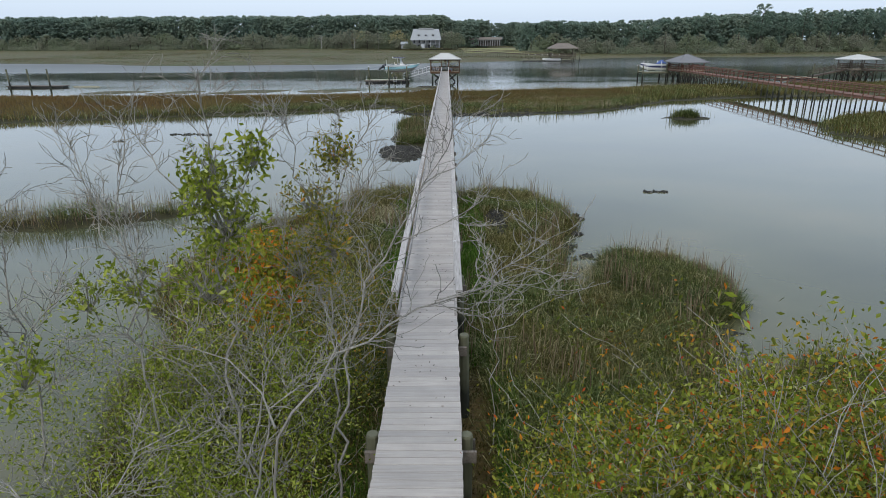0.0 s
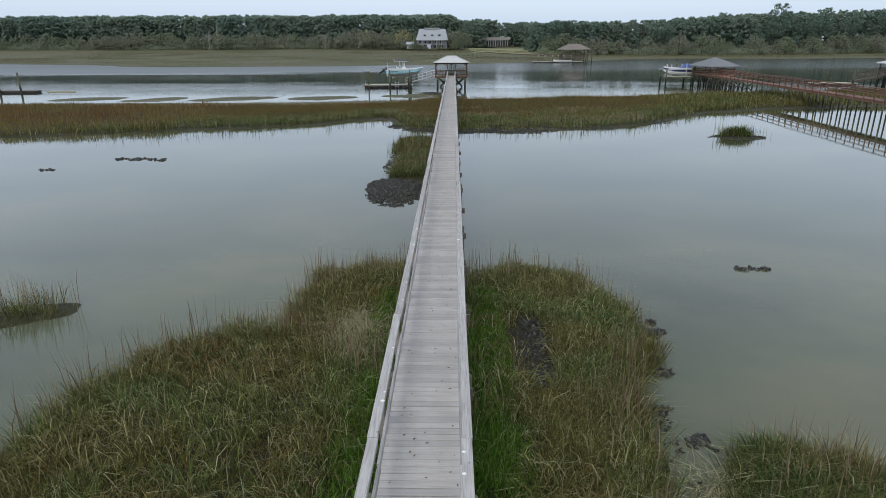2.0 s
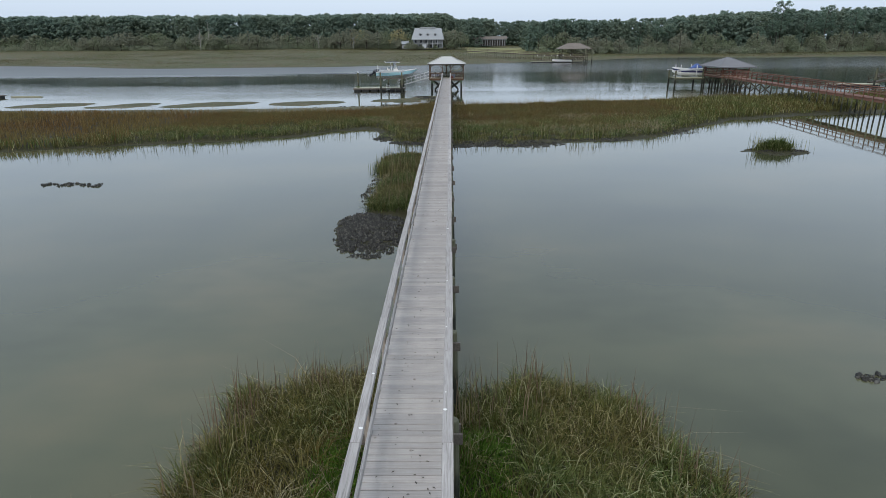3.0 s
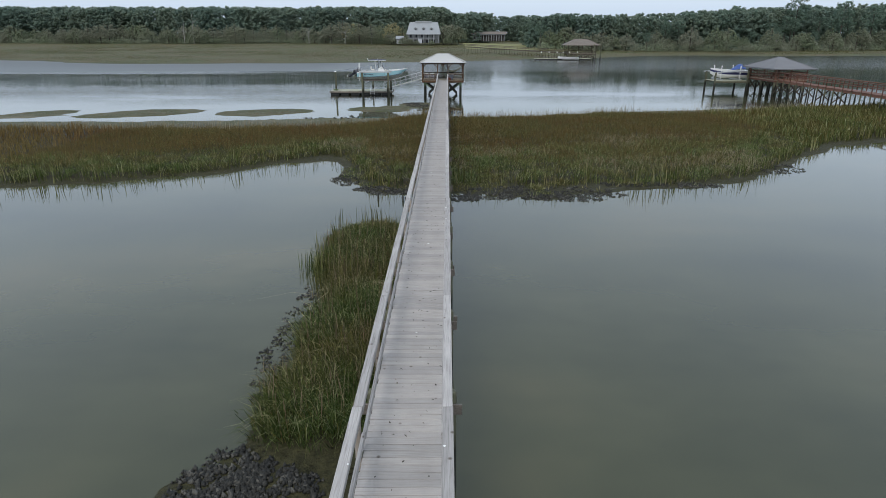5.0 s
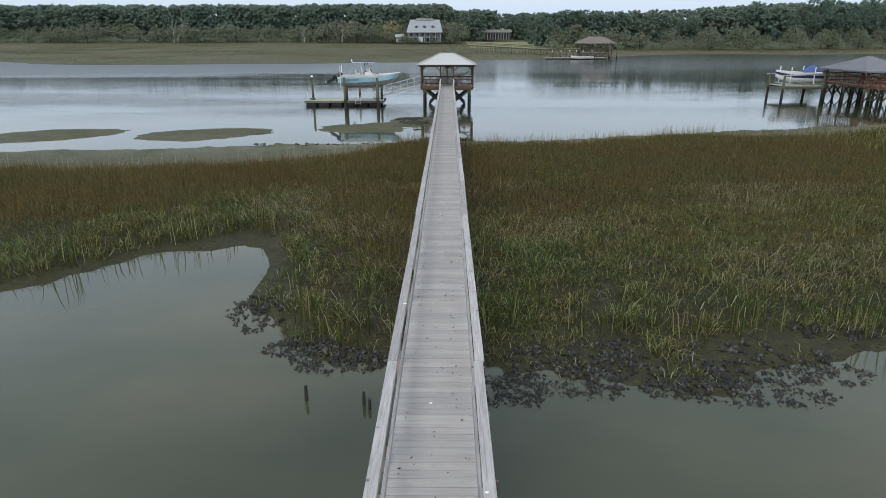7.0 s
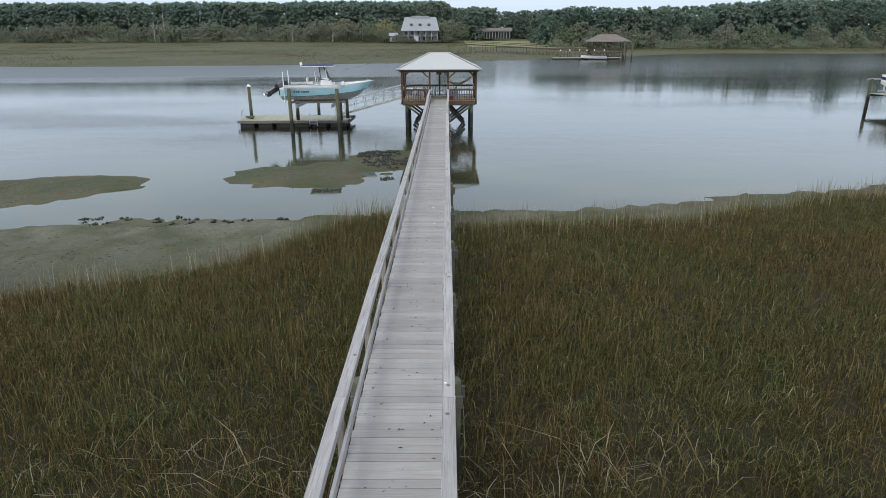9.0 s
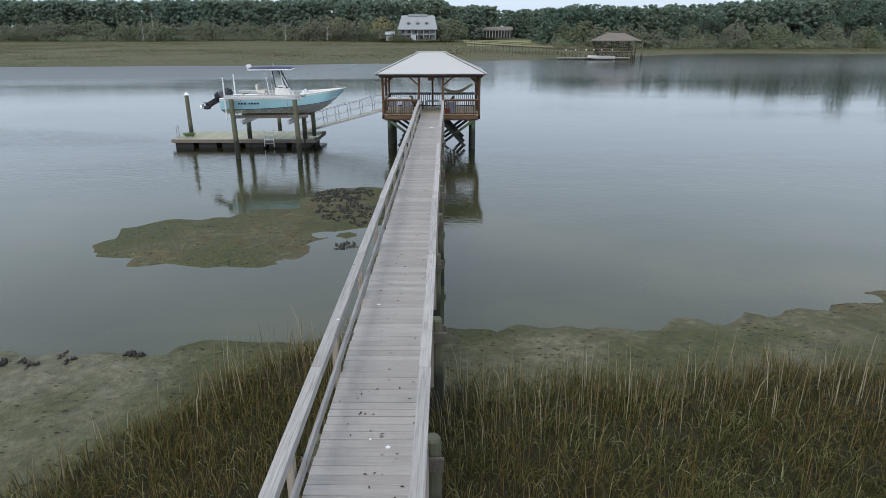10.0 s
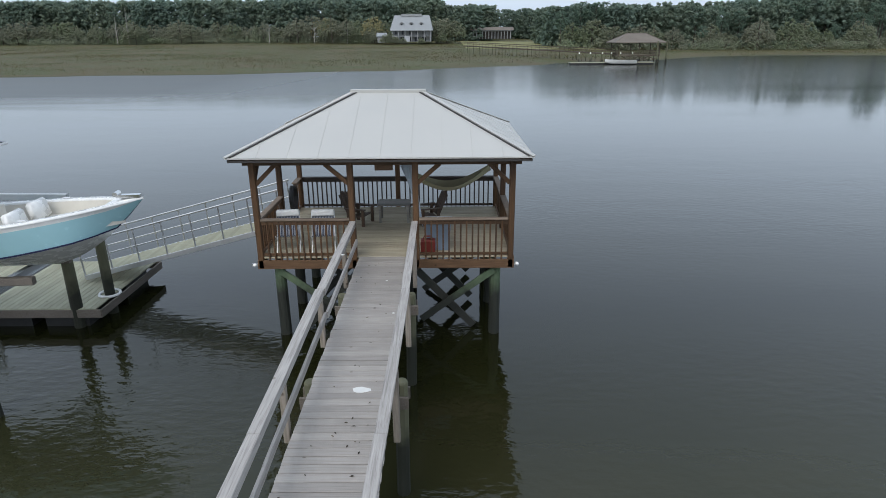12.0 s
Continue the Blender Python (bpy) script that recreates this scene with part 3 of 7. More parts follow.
def build_marsh():
    mixed = foliage("cordgrass", [(0.0, (0.036, 0.050, 0.010)), (0.4, (0.088, 0.104, 0.024)), (0.75, (0.155, 0.158, 0.046)), (0.92, (0.25, 0.23, 0.09)), (1.0, (0.42, 0.38, 0.20))],
                    patch=[(0.0, (0.050, 0.038, 0.010)), (0.5, (0.125, 0.088, 0.025)), (0.9, (0.215, 0.158, 0.058)), (1.0, (0.36, 0.30, 0.16))], patch_scale=0.28)
    green = foliage("green_cordgrass", [(0.0, (0.032, 0.056, 0.012)), (0.45, (0.080, 0.115, 0.028)), (0.80, (0.17, 0.205, 0.070)), (1.0, (0.42, 0.44, 0.25))],
                    patch=[(0.0, (0.070, 0.068, 0.018)), (0.7, (0.18, 0.155, 0.055)), (1.0, (0.42, 0.37, 0.20))], patch_scale=0.5)
    lush = foliage("fresh_grass", [(0.0, (0.035, 0.085, 0.008)), (0.6, (0.085, 0.17, 0.020)), (1.0, (0.16, 0.26, 0.05))])
    brown = foliage("autumn_cordgrass", [(0.0, (0.036, 0.030, 0.009)), (0.45, (0.104, 0.078, 0.024)), (0.85, (0.165, 0.128, 0.044)), (0.96, (0.23, 0.19, 0.085)), (1.0, (0.34, 0.30, 0.17))],
                    patch=[(0.0, (0.034, 0.038, 0.011)), (0.6, (0.104, 0.104, 0.034)), (0.93, (0.165, 0.162, 0.060)), (1.0, (0.30, 0.28, 0.15))], patch_scale=0.16)
    deep_green = foliage("dark_cordgrass", [(0.0, (0.026, 0.044, 0.010)), (0.5, (0.062, 0.092, 0.022)), (0.82, (0.13, 0.165, 0.052)), (1.0, (0.36, 0.37, 0.20))],
                         patch=[(0.0, (0.042, 0.048, 0.012)), (0.7, (0.11, 0.108, 0.034)), (1.0, (0.32, 0.27, 0.14))], patch_scale=0.4)
    seed = foliage("seed_stalks", [(0.0, (0.14, 0.095, 0.06)), (0.6, (0.21, 0.155, 0.10)), (1.0, (0.30, 0.26, 0.16))])
    rust = foliage("rusty_stalks", [(0.0, (0.085, 0.050, 0.018)), (0.6, (0.155, 0.092, 0.034)), (1.0, (0.25, 0.175, 0.08))],
                   patch=[(0.0, (0.11, 0.085, 0.026)), (1.0, (0.22, 0.17, 0.07))], patch_scale=0.12)
    pale_stalk = foliage("pale_stalks", [(0.0, (0.15, 0.12, 0.06)), (0.6, (0.26, 0.22, 0.13)), (1.0, (0.42, 0.38, 0.27))])
    straw = foliage("dead_straw", [(0.0, (0.20, 0.15, 0.09)), (1.0, (0.38, 0.33, 0.22))])

    def clear(x, y):
        trodden = (x > 0) & (x < 1.25 + 0.15 * ripple(x, y, 1.0, 50)) & (y < -106.5)
        shells = ((x - 2.45) / 0.55) ** 2 + ((y + 95.3) / 2.0) ** 2 < 1 + 0.5 * ripple(x, y, 0.5, 51)
        return (np.abs(x) > 0.62) & ~trodden & ~shells

    def tall(x, y):
        strip = (np.abs(x) < 1.65 + 0.25 * ripple(x, y, 1.2, 52) + np.where(x > 0, 0.2, 0.0)) & (y < -91.5) & (y > -103.5)
        heap = ((x + 2.1) / 0.5) ** 2 + ((y + 94.6) / 1.1) ** 2 < 1 + 0.4 * ripple(x, y, 0.5, 53)
        return inner(x, y) * np.where(strip | heap, 0.06, 1.0)

    def inner(x, y):
        return np.clip((-marsh_distance(x, y) + 0.08) * 3, 0, 1) * clear(x, y)

    def edge(x, y):
        d = -marsh_distance(x, y)
        return np.clip((d + 0.1) * 4, 0, 1) * np.clip((1.6 - d) * 1.2, 0, 1) * clear(x, y)

    def rim(x, y):
        d = -marsh_distance(x, y)
        return ((d > -0.3) & (d < 0.45)) * clear(x, y)

    def islands(x, y):
        return inner(x, y) * (np.abs(x) > 0.75)

    grass("cordgrass_near", "tall olive and rust-brown cordgrass beside the boardwalk", 110000, (-9, 10.5, -109, -87), tall,
          lambda x, y: 0.50 + 0.16 * ripple(x, y, 2, 31), 0.0085, 0.45, mixed, 21, 0.4, 12, 0.11)
    grass("cordgrass_tufts_near", "arching green cordgrass tufts on the marsh", 150000, (-9, 12, -110, -87), lambda x, y: tall(x, y) * np.where(x < -2.3 + 0.5 * ripple(x, y, 1.5, 73), 0.4, 1.0),
          lambda x, y: 0.56 + 0.12 * ripple(x, y, 1.5, 32), 0.0090, 0.55, green, 22, 0.45, 20, 0.13)
    grass("cordgrass_edge_near", "green cordgrass tufts along the creek edge", 70000, (-20, 12, -110, -87), edge,
          lambda x, y: 0.80 + 0.12 * ripple(x, y, 1.5, 32), 0.0075, 0.36, green, 61, 0.3, 22, 0.12)
    grass("cordgrass_stalks_near", "thin brown seed stalks above the tufts", 20000, (-20, 11, -108, -87), lambda x, y: edge(x, y) * np.clip((0.9 + marsh_distance(x, y)) * 2, 0, 1),
          lambda x, y: 1.30 + 0.2 * ripple(x, y, 1.5, 33), 0.009, 0.09, seed, 23, 0.05)
    grass("fallen_straw", "dead bleached straw lying in the grass", 5000, (-8, 8, -108, -88), inner,
          lambda x, y: 0.62 + 0 * x, 0.006, 0.9, straw, 62, 0.5)
    grass("fresh_grass_strip", "bright green grass along the boardwalk", 80000, (-2.0, 2.2, -118, -91), lambda x, y: inner(x, y) * np.clip((1.95 - np.abs(x)) * 3, 0, 1),
          lambda x, y: 0.36 + 0.1 * ripple(x, y, 1, 34), 0.011, 0.38, lush, 24)
    grass("bank_grass", "mixed green grass on the bank under the shrubs", 120000, (-9, 14, -122, -105), inner,
          lambda x, y: 0.46 + 0.16 * ripple(x, y, 2, 35), 0.009, 0.42, deep_green, 25, 0.4, 20, 0.14)
    grass("bank_brush", "low bright green brush on the bank", 60000, (-9, 14, -122, -105), inner,
          lambda x, y: 0.44 + 0.2 * ripple(x, y, 1.4, 63), 0.009, 0.42, mixed, 63, 0.4, 14, 0.12)
    grass("island_grass", "dense green cordgrass islet beside the boardwalk", 70000, (-5.2, -0.7, -74, -58), islands,
          lambda x, y: 0.58 + 0.12 * ripple(x, y, 1.2, 36), 0.0085, 0.48, deep_green, 26, 0.4, 20, 0.12)
    grass("island_straw", "rusty dead blades among the islet's grass", 4500, (-5.2, -0.7, -74, -58), islands,
          lambda x, y: 0.62 + 0.12 * ripple(x, y, 1.2, 36), 0.008, 0.30, mixed, 64)
    grass("island_stalks", "tall bare stalks on the grass islet", 900, (-5.2, -0.7, -74, -61.5), edge,
          lambda x, y: 1.15 + 0.2 * ripple(x, y, 1.2, 37), 0.006, 0.10, seed, 27, 0.05)
    grass("islet_grass", "small round tuft of cordgrass in the creek", 9000, (22, 27.5, -59, -55.0), inner,
          lambda x, y: 0.85 + 0.1 * ripple(x, y, 1.2, 37), 0.014, 0.34, deep_green, 65, 0.3, 16, 0.14)
    grass("belt_grass", "rust-brown cordgrass belt across the creek", 400000, (-26, 26, -57, -18), lambda x, y: inner(x, y) * np.clip((y - np.interp(x, NEAR_X, NEAR_Y) - 1.5 + 2 * ripple(x, y, 3, 70)) / np.where(x > 0, 8.0, 4.0), 0.15, 1),
          lambda x, y: 0.28 + 0.16 * np.clip((y + 46) / 10, 0, 1) + 0.08 * ripple(x, y, 2.5, 38), 0.0068, 0.52, brown, 28, 0.4, 10, 0.11)
    grass("belt_edge_grass", "green cordgrass along the edge of the belt", 230000, (-30, 32, -64, -34), lambda x, y: inner(x, y) * np.clip((np.interp(x, NEAR_X, NEAR_Y) + np.where(x > 0, 12.0, 6.0) + 3 * ripple(x, y, 4, 66) - y) / 3, 0, 1),
          lambda x, y: 0.46 + 0.14 * ripple(x, y, 1.5, 39), 0.009, 0.55, green, 29, 0.4, 18, 0.13)
    grass("belt_tufts", "green tufts mixed into the brown belt", 240000, (-22, 24, -50, -20), lambda x, y: inner(x, y) * np.clip(0.55 + 0.5 * ripple(x, y, 4, 76), 0.15, 1),
          lambda x, y: 0.31 + 0.08 * ripple(x, y, 1.5, 71), 0.0072, 0.55, deep_green, 71, 0.4, 12, 0.11)
    grass("belt_edge_stalks", "thin brown stalks standing along the water's edge", 30000, (-32, 34, -68, -34), lambda x, y: rim(x, y) * np.clip((np.interp(x, NEAR_X, NEAR_Y) + 3 - y), 0, 1),
          lambda x, y: 1.15 + 0.2 * ripple(x, y, 1.5, 67), 0.016, 0.09, deep_green, 67, 0.05)
    grass("belt_stalks", "pale tall stalks on the far rim of the belt", 50000, (-34, 40, -36, -14), lambda x, y: inner(x, y) * np.clip((y - np.interp(x, FAR_X, FAR_Y) + 2.2) / 1.5, 0, 1),
          lambda x, y: 1.0 + 0.2 * ripple(x, y, 1.5, 40), 0.0075, 0.10, pale_stalk, 30, 0.05)
    grass("side_belt_grass", "brown cordgrass belt reaching along the creek", 80000, (-95, -26, -72, -24), inner,
          lambda x, y: 0.72 + 0.15 * ripple(x, y, 3, 41), 0.018, 0.24, rust, 41)
    grass("side_belt_green", "green cordgrass along the belt's edge", 60000, (-95, -26, -80, -50), edge,
          lambda x, y: 0.75 + 0.2 * ripple(x, y, 3, 41), 0.02, 0.30, green, 68)
    grass("side_belt_grass_east", "brown cordgrass belt beside the neighbouring dock", 100000, (26, 85, -78, -4), inner,
          lambda x, y: 0.75 + 0.2 * ripple(x, y, 3, 42), 0.02, 0.24, brown, 42)
    grass("side_belt_green_east", "green cordgrass beside the neighbouring dock", 60000, (26, 70, -78, -20), inner,
          lambda x, y: 0.7 + 0.2 * ripple(x, y, 3, 42), 0.02, 0.30, green, 69)
    grass("belt_seed_heads", "thin rust-brown stalks standing over the belt", 120000, (-26, 28, -50, -18), lambda x, y: inner(x, y) * np.clip((y - np.interp(x, NEAR_X, NEAR_Y) - 3.0 + 2 * ripple(x, y, 3, 77)) / 3.0, 0, 1) * np.where(x > 0, 0.55, 1.0),
          lambda x, y: 0.66 + 0.10 * ripple(x, y, 2.5, 78), 0.0045, 0.12, rust, 78, 0.05)
    grass("belt_straw", "patches of flattened grey-brown straw in the belt", 12000, (-8, 24, -54, -38), lambda x, y: inner(x, y) * np.clip(ripple(x, y, 3.2, 74) * 2 - 0.2, 0, 1),
          lambda x, y: 0.62 + 0 * x, 0.008, 1.1, straw, 74, 0.5)
    grass("apron_tufts", "sparse green tufts on the muddy edge of the belt", 26000, (-7, 14, -55.5, -48), lambda x, y: np.clip(-flat_distance(x, y) * 1.6 - 0.1, 0, 1) * np.clip(0.55 + ripple(x, y, 1.1, 81), 0, 1) * clear(x, y) * (land_height(x, y) < 0.2),
          lambda x, y: 0.30 + 0.08 * ripple(x, y, 1.5, 82), 0.009, 0.5, green, 82, 0.4, 14, 0.12)
    grass("mound_grass", "dense green cordgrass mound at the creek", 50000, (4.6, 9.2, -104.4, -99.2), lambda x, y: inner(x, y) * np.clip((x - 5.0) * 1.5, 0, 1),
          lambda x, y: 0.62 + 0.12 * ripple(x, y, 1.2, 84), 0.010, 0.5, deep_green, 84, 0.4, 18, 0.13)
    grass("path_grass", "short trodden brown grass beside the boardwalk", 16000, (0.6, 1.9, -120, -106), lambda x, y: 0.5 + 0 * x,
          lambda x, y: 0.14 + 0.05 * ripple(x, y, 1, 75), 0.010, 0.6, brown, 75)
    far = foliage("far_marsh_grass", [(0.0, (0.070, 0.062, 0.025)), (0.5, (0.090, 0.076, 0.033)), (1.0, (0.115, 0.092, 0.044))],
                  patch=[(0.0, (0.064, 0.074, 0.025)), (1.0, (0.092, 0.102, 0.036))], patch_scale=0.035)
    grass("far_shore_grass", "distant marsh grass along the far shore", 150000, (-210, 230, 88, 300),
          lambda x, y: np.clip((y - np.interp(x, SHORE_X, SHORE_Y) + 4 * ripple(x, y, 12, 44)) / 6, 0, 1) * np.clip(0.55 + 0.8 * ripple(x, y, 16, 45), 0.1, 1) * np.clip((290 - y) / 40, 0, 1),
          lambda x, y: 0.34 + 0.12 * ripple(x, y, 9, 43), 0.05, 0.35, far, 43)


build_ground()
build_water()
build_marsh()


# ---- the boardwalk ----
ORIGIN = {}


def site(name, label, category, at=(0, 0, 0), group="", kind=""):
    """A thing whose parts are drawn in the plan's own coordinates."""
    ob = thing(name, label, category, Matrix.Translation(at), group, kind)
    ORIGIN[ob.name] = Matrix.Translation([-c for c in at])
    return ob


def piece(name, shape, material, parent, label="", smooth=False):
    """A part drawn in the plan's coordinates, under a site or under one of its parts."""
    return part(name, shape, material, parent, label, smooth, ORIGIN.get(parent.name))


def deck_z(y):
    return 2.0 + 0.1 * min(1.2, max(0.0, -y / 100))


RAIL_FROM = -108.6
WALK_FROM = -126.0


def build_boardwalk():
    walk_ob = site("boardwalk", "long grey weathered timber boardwalk on piles with low rails", "boardwalk", (0, -60, 2))
    rng = random.Random(5)
    pitch = 0.1445
    meshes = [Shape().plank(-0.57 - e, 0.57 + f, -w, w, -0.036, 0, 0.005).mesh("plank", DECK) for e, f, w in ((0, 0, 0.0695), (0.006, -0.004, 0.0675), (-0.005, 0.007, 0.0705), (0.01, 0.004, 0.0660), (0.004, 0.008, 0.0690))]
    rest = Shape()
    n = int(-WALK_FROM / pitch)
    for i in range(n):
        y = -0.075 - i * pitch
        z = deck_z(y) + rng.uniform(-0.002, 0.002)
        if i < 300:
            m = pose(rng.uniform(-0.004, 0.004), y + 60, z - 2, rng.uniform(-0.5, 0.5), rng.uniform(-0.15, 0.15), rng.uniform(-0.25, 0.25) + (180 if rng.random() < 0.5 else 0))
            share("plank", rng.choice(meshes), walk_ob, m)
        else:
            m = pose(rng.uniform(-0.004, 0.004), y, z, rng.uniform(-0.5, 0.5), rng.uniform(-0.15, 0.15), rng.uniform(-0.25, 0.25))
            w = rng.choice((0.0695, 0.0675, 0.0705, 0.066, 0.069))
            rest.plank(-0.57 - rng.uniform(-0.005, 0.012), 0.57 + rng.uniform(-0.005, 0.012), -w, w, -0.036, 0, 0.005, m)
    tagged(piece("planks", rest, DECK, walk_ob, "grey deck boards towards the bank"), kind="stuff")
    y = -0.05
    while y > WALK_FROM:
        y2 = max(y - 4.8, WALK_FROM)
        for x in (-0.46, 0, 0.46):
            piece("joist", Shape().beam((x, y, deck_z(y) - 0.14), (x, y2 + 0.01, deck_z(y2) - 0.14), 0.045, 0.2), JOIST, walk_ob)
        y = y2
    def splay(y):
        return 0.07 * min(1.0, max(0.0, (y + 11.0) / 6.0))

    for side in (-1, 1):
        y = -0.03
        while y > RAIL_FROM:
            y2 = max(y - 3.66, RAIL_FROM)
            e0, e1 = 0.592 + splay(y) + rng.uniform(-0.012, 0.012), 0.592 + splay(y2) + rng.uniform(-0.012, 0.012)
            z0, z1 = deck_z(y), deck_z(y2)
            piece("rail_cap", Shape().beam((side * e0, y, z0 + 0.80), (side * e1, y2 + 0.008, z1 + 0.80), 0.132, 0.038), RAILW, walk_ob)
            piece("upper_rail", Shape().beam((side * (e0 - 0.038), y, z0 + 0.735), (side * (e1 - 0.038), y2 + 0.008, z1 + 0.735), 0.04, 0.088), RAILW, walk_ob)
            piece("middle_rail", Shape().beam((side * (e0 - 0.062), y, z0 + 0.36), (side * (e1 - 0.062), y2 + 0.008, z1 + 0.36), 0.042, 0.115), RAILW, walk_ob)
            y = y2
        y = -1.2
        while y > RAIL_FROM + 0.1:
            z, e = deck_z(y), 0.622 + splay(y)
            piece("rail_post", Shape().beam((side * e, y, z - 0.22), (side * e, y, z + 0.778), 0.085, 0.085), POSTW, walk_ob)
            y -= 2.44
    y = -1.9
    while y > WALK_FROM:
        z = deck_z(y)
        for side in (-1, 1):
            lean, x = rng.uniform(-0.05, 0.05), side * rng.uniform(0.62, 0.69)
            top = z - 0.045 - rng.uniform(0, 0.03)
            piece("support_post", Shape().tube([(x + lean, y, -1.2), (x, y, top - 0.03), (x, y, top)], [0.105, 0.095, 0.08], 10), PILE, walk_ob, smooth=False)
        for dy in (-0.135, 0.135):
            w = rng.uniform(0.74, 0.84)
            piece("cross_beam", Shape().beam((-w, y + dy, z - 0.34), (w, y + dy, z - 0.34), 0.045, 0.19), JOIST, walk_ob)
        y -= 3.05


def roof_face(shape_panel, seams, parent, along, wide, ridge, mid, corner, z0, z1, run, name="roof_panel"):
    """One slope of a hip roof in strips: wide and ridge are half lengths at eave and top, along and mid are the directions of the eave and up the slope."""
    a, b = Vector(along), Vector(mid)
    step = 0.62
    cuts = [-wide]
    u = -math.floor(wide / step) * step
    while u < wide - 1e-3:
        if u > -wide + 0.08:
            cuts.append(u)
        u += step
    cuts.append(wide)

    def top(u):
        return 1.0 if abs(u) <= ridge else (wide - abs(u)) / (wide - ridge)

    def spot(u, v, lift=0.0):
        return Vector(corner) + a * u + b * (run * v) + Vector((0, 0, z0 + (z1 - z0) * v + lift))

    for u0, u1 in zip(cuts, cuts[1:]):
        us = [u0] + [r for r in (-ridge, ridge) if u0 < r < u1] + [u1]
        ring = [(u0, 0), (u1, 0)] + [(q, top(q)) for q in reversed(us) if top(q) > 0.002]
        n = len(ring)
        v = [spot(*q) for q in ring] + [spot(*q, -0.03) for q in ring]
        f = [tuple(range(n)), tuple(range(2 * n - 1, n - 1, -1))] + [((i + 1) % n, i, i + n, (i + 1) % n + n) for i in range(n)]
        piece(name, Shape().add(v, f), shape_panel, parent)
    for u in cuts[1:-1]:
        if top(u) > 0.1:
            seams.beam(spot(u, 0.0, 0.002), spot(u, top(u) - 0.01, 0.002), 0.016, 0.012)


def build_pavilion():
    p = site("dock_pavilion", "open brown timber dock pavilion with a pale metal hip roof", "pavilion", (0, 2.05, 0))
    rng = random.Random(9)
    W, D, Z = 2.8, 4.15, 2.0
    n = int(D / 0.1445)
    floor = Shape().plank(-W + 0.02, W - 0.02, -0.068, 0.068, -0.036, 0)
    me = floor.mesh("floor_board", FLOORP)
    for i in range(n):
        share("floor_board", me, p, Matrix.Translation((rng.uniform(-0.006, 0.006), 0.08 + i * 0.1445 - 2.05, Z + rng.uniform(-0.002, 0.002))))
    for y in (0.0, D):
        piece("rim_board", Shape().beam((-W, y, Z - 0.17), (W, y, Z - 0.17), 0.045, 0.2), STAIN_X, p)
    for x in (-W + 0.02, W - 0.02):
        piece("rim_board", Shape().beam((x, 0.03, Z - 0.15), (x, D - 0.03, Z - 0.15), 0.045, 0.265), STAIN_Y, p)
    for i in range(9):
        x = -2.4 + i * 0.6
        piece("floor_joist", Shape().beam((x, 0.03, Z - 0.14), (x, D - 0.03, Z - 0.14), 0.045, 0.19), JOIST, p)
    posts = [(-2.72, 0.04), (-0.68, 0.04), (0.68, 0.04), (2.72, 0.04), (-2.72, 2.05), (2.72, 2.05), (-2.72, D - 0.04), (0, D - 0.04), (2.72, D - 0.04)]
    for x, y in posts:
        piece("post", Shape().beam((x, y, Z - 0.25), (x, y, 4.08), 0.125, 0.125), STAIN_Z, p)
    for y in (0.04, D - 0.04):
        piece("eave_beam", Shape().beam((-2.9, y, 4.12), (2.9, y, 4.12), 0.09, 0.2), STAIN_X, p)
    for x in (-2.72, 2.72):
        piece("eave_beam", Shape().beam((x, 0.1, 4.12), (x, D - 0.1, 4.12), 0.09, 0.19), STAIN_Y, p)

    def brace(a, b):
        piece("knee_brace", Shape().beam(a, b, 0.06, 0.09), STAIN_Z, p)

    for y in (0.04, D - 0.04):
        brace((-2.66, y, 3.62), (-2.22, y, 4.04))
        brace((2.66, y, 3.62), (2.22, y, 4.04))
    for s in (-1, 1):
        brace((s * 0.72, 0.04, 3.62), (s * 1.2, 0.04, 4.04))
        for y, e in ((0.1, 1), (2.0, -1), (2.1, 1), (D - 0.1, -1)):
            brace((s * 2.72, y, 3.62), (s * 2.72, y + e * 0.42, 4.04))
    # rails with balusters
    def rail(a, b, side):
        a, b = Vector(a), Vector(b)
        up = Vector((0, 0, 1))
        mat = STAIN_X if side == "x" else STAIN_Y
        # rear rails take a near-black copy that paints in the shade under the roof
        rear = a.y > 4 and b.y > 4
        mat = shaded_rail if rear else mat
        piece("rail_cap", Shape().beam(a + up * 0.84, b + up * 0.84, 0.13, 0.038), shaded_rail if rear else wood_cap, p, "" if rear else "greyed rail cap")
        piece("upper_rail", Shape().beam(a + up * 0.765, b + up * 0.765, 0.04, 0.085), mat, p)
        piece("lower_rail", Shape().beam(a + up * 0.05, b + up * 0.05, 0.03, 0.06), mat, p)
        d = (b - a)
        k = max(2, int(d.length / 0.125))
        me_b = shaded_balusters if rear else balusters
        for i in range(1, k):
            q = a + d * (i / k)
            o = Vector((q.x, q.y - 2.05, 0)) * 1.0
            out = Vector((0, -0.045 if q.y < 2 else 0.045, 0)) if side == "x" else Vector((0.045 if q.x > 0 else -0.045, 0, 0))
            share("baluster", me_b, p, Matrix.Translation((o.x + out.x, o.y + out.y, q.z)))

    wood_cap = wood("greyed_cap_wood", (0.15, 0.11, 0.08), (0.27, 0.21, 0.16), (0.36, 0.29, 0.23), "x")
    # same rail timber with the rear side's shade put into its colour
    shaded_rail = wood("darkened_rail_wood", (0.022, 0.016, 0.013), (0.045, 0.033, 0.026), (0.075, 0.056, 0.045), "x", 0.7)
    balusters = Shape().beam((0, 0, -0.14), (0, 0, 0.80), 0.034, 0.034).mesh("baluster", STAIN_Z)
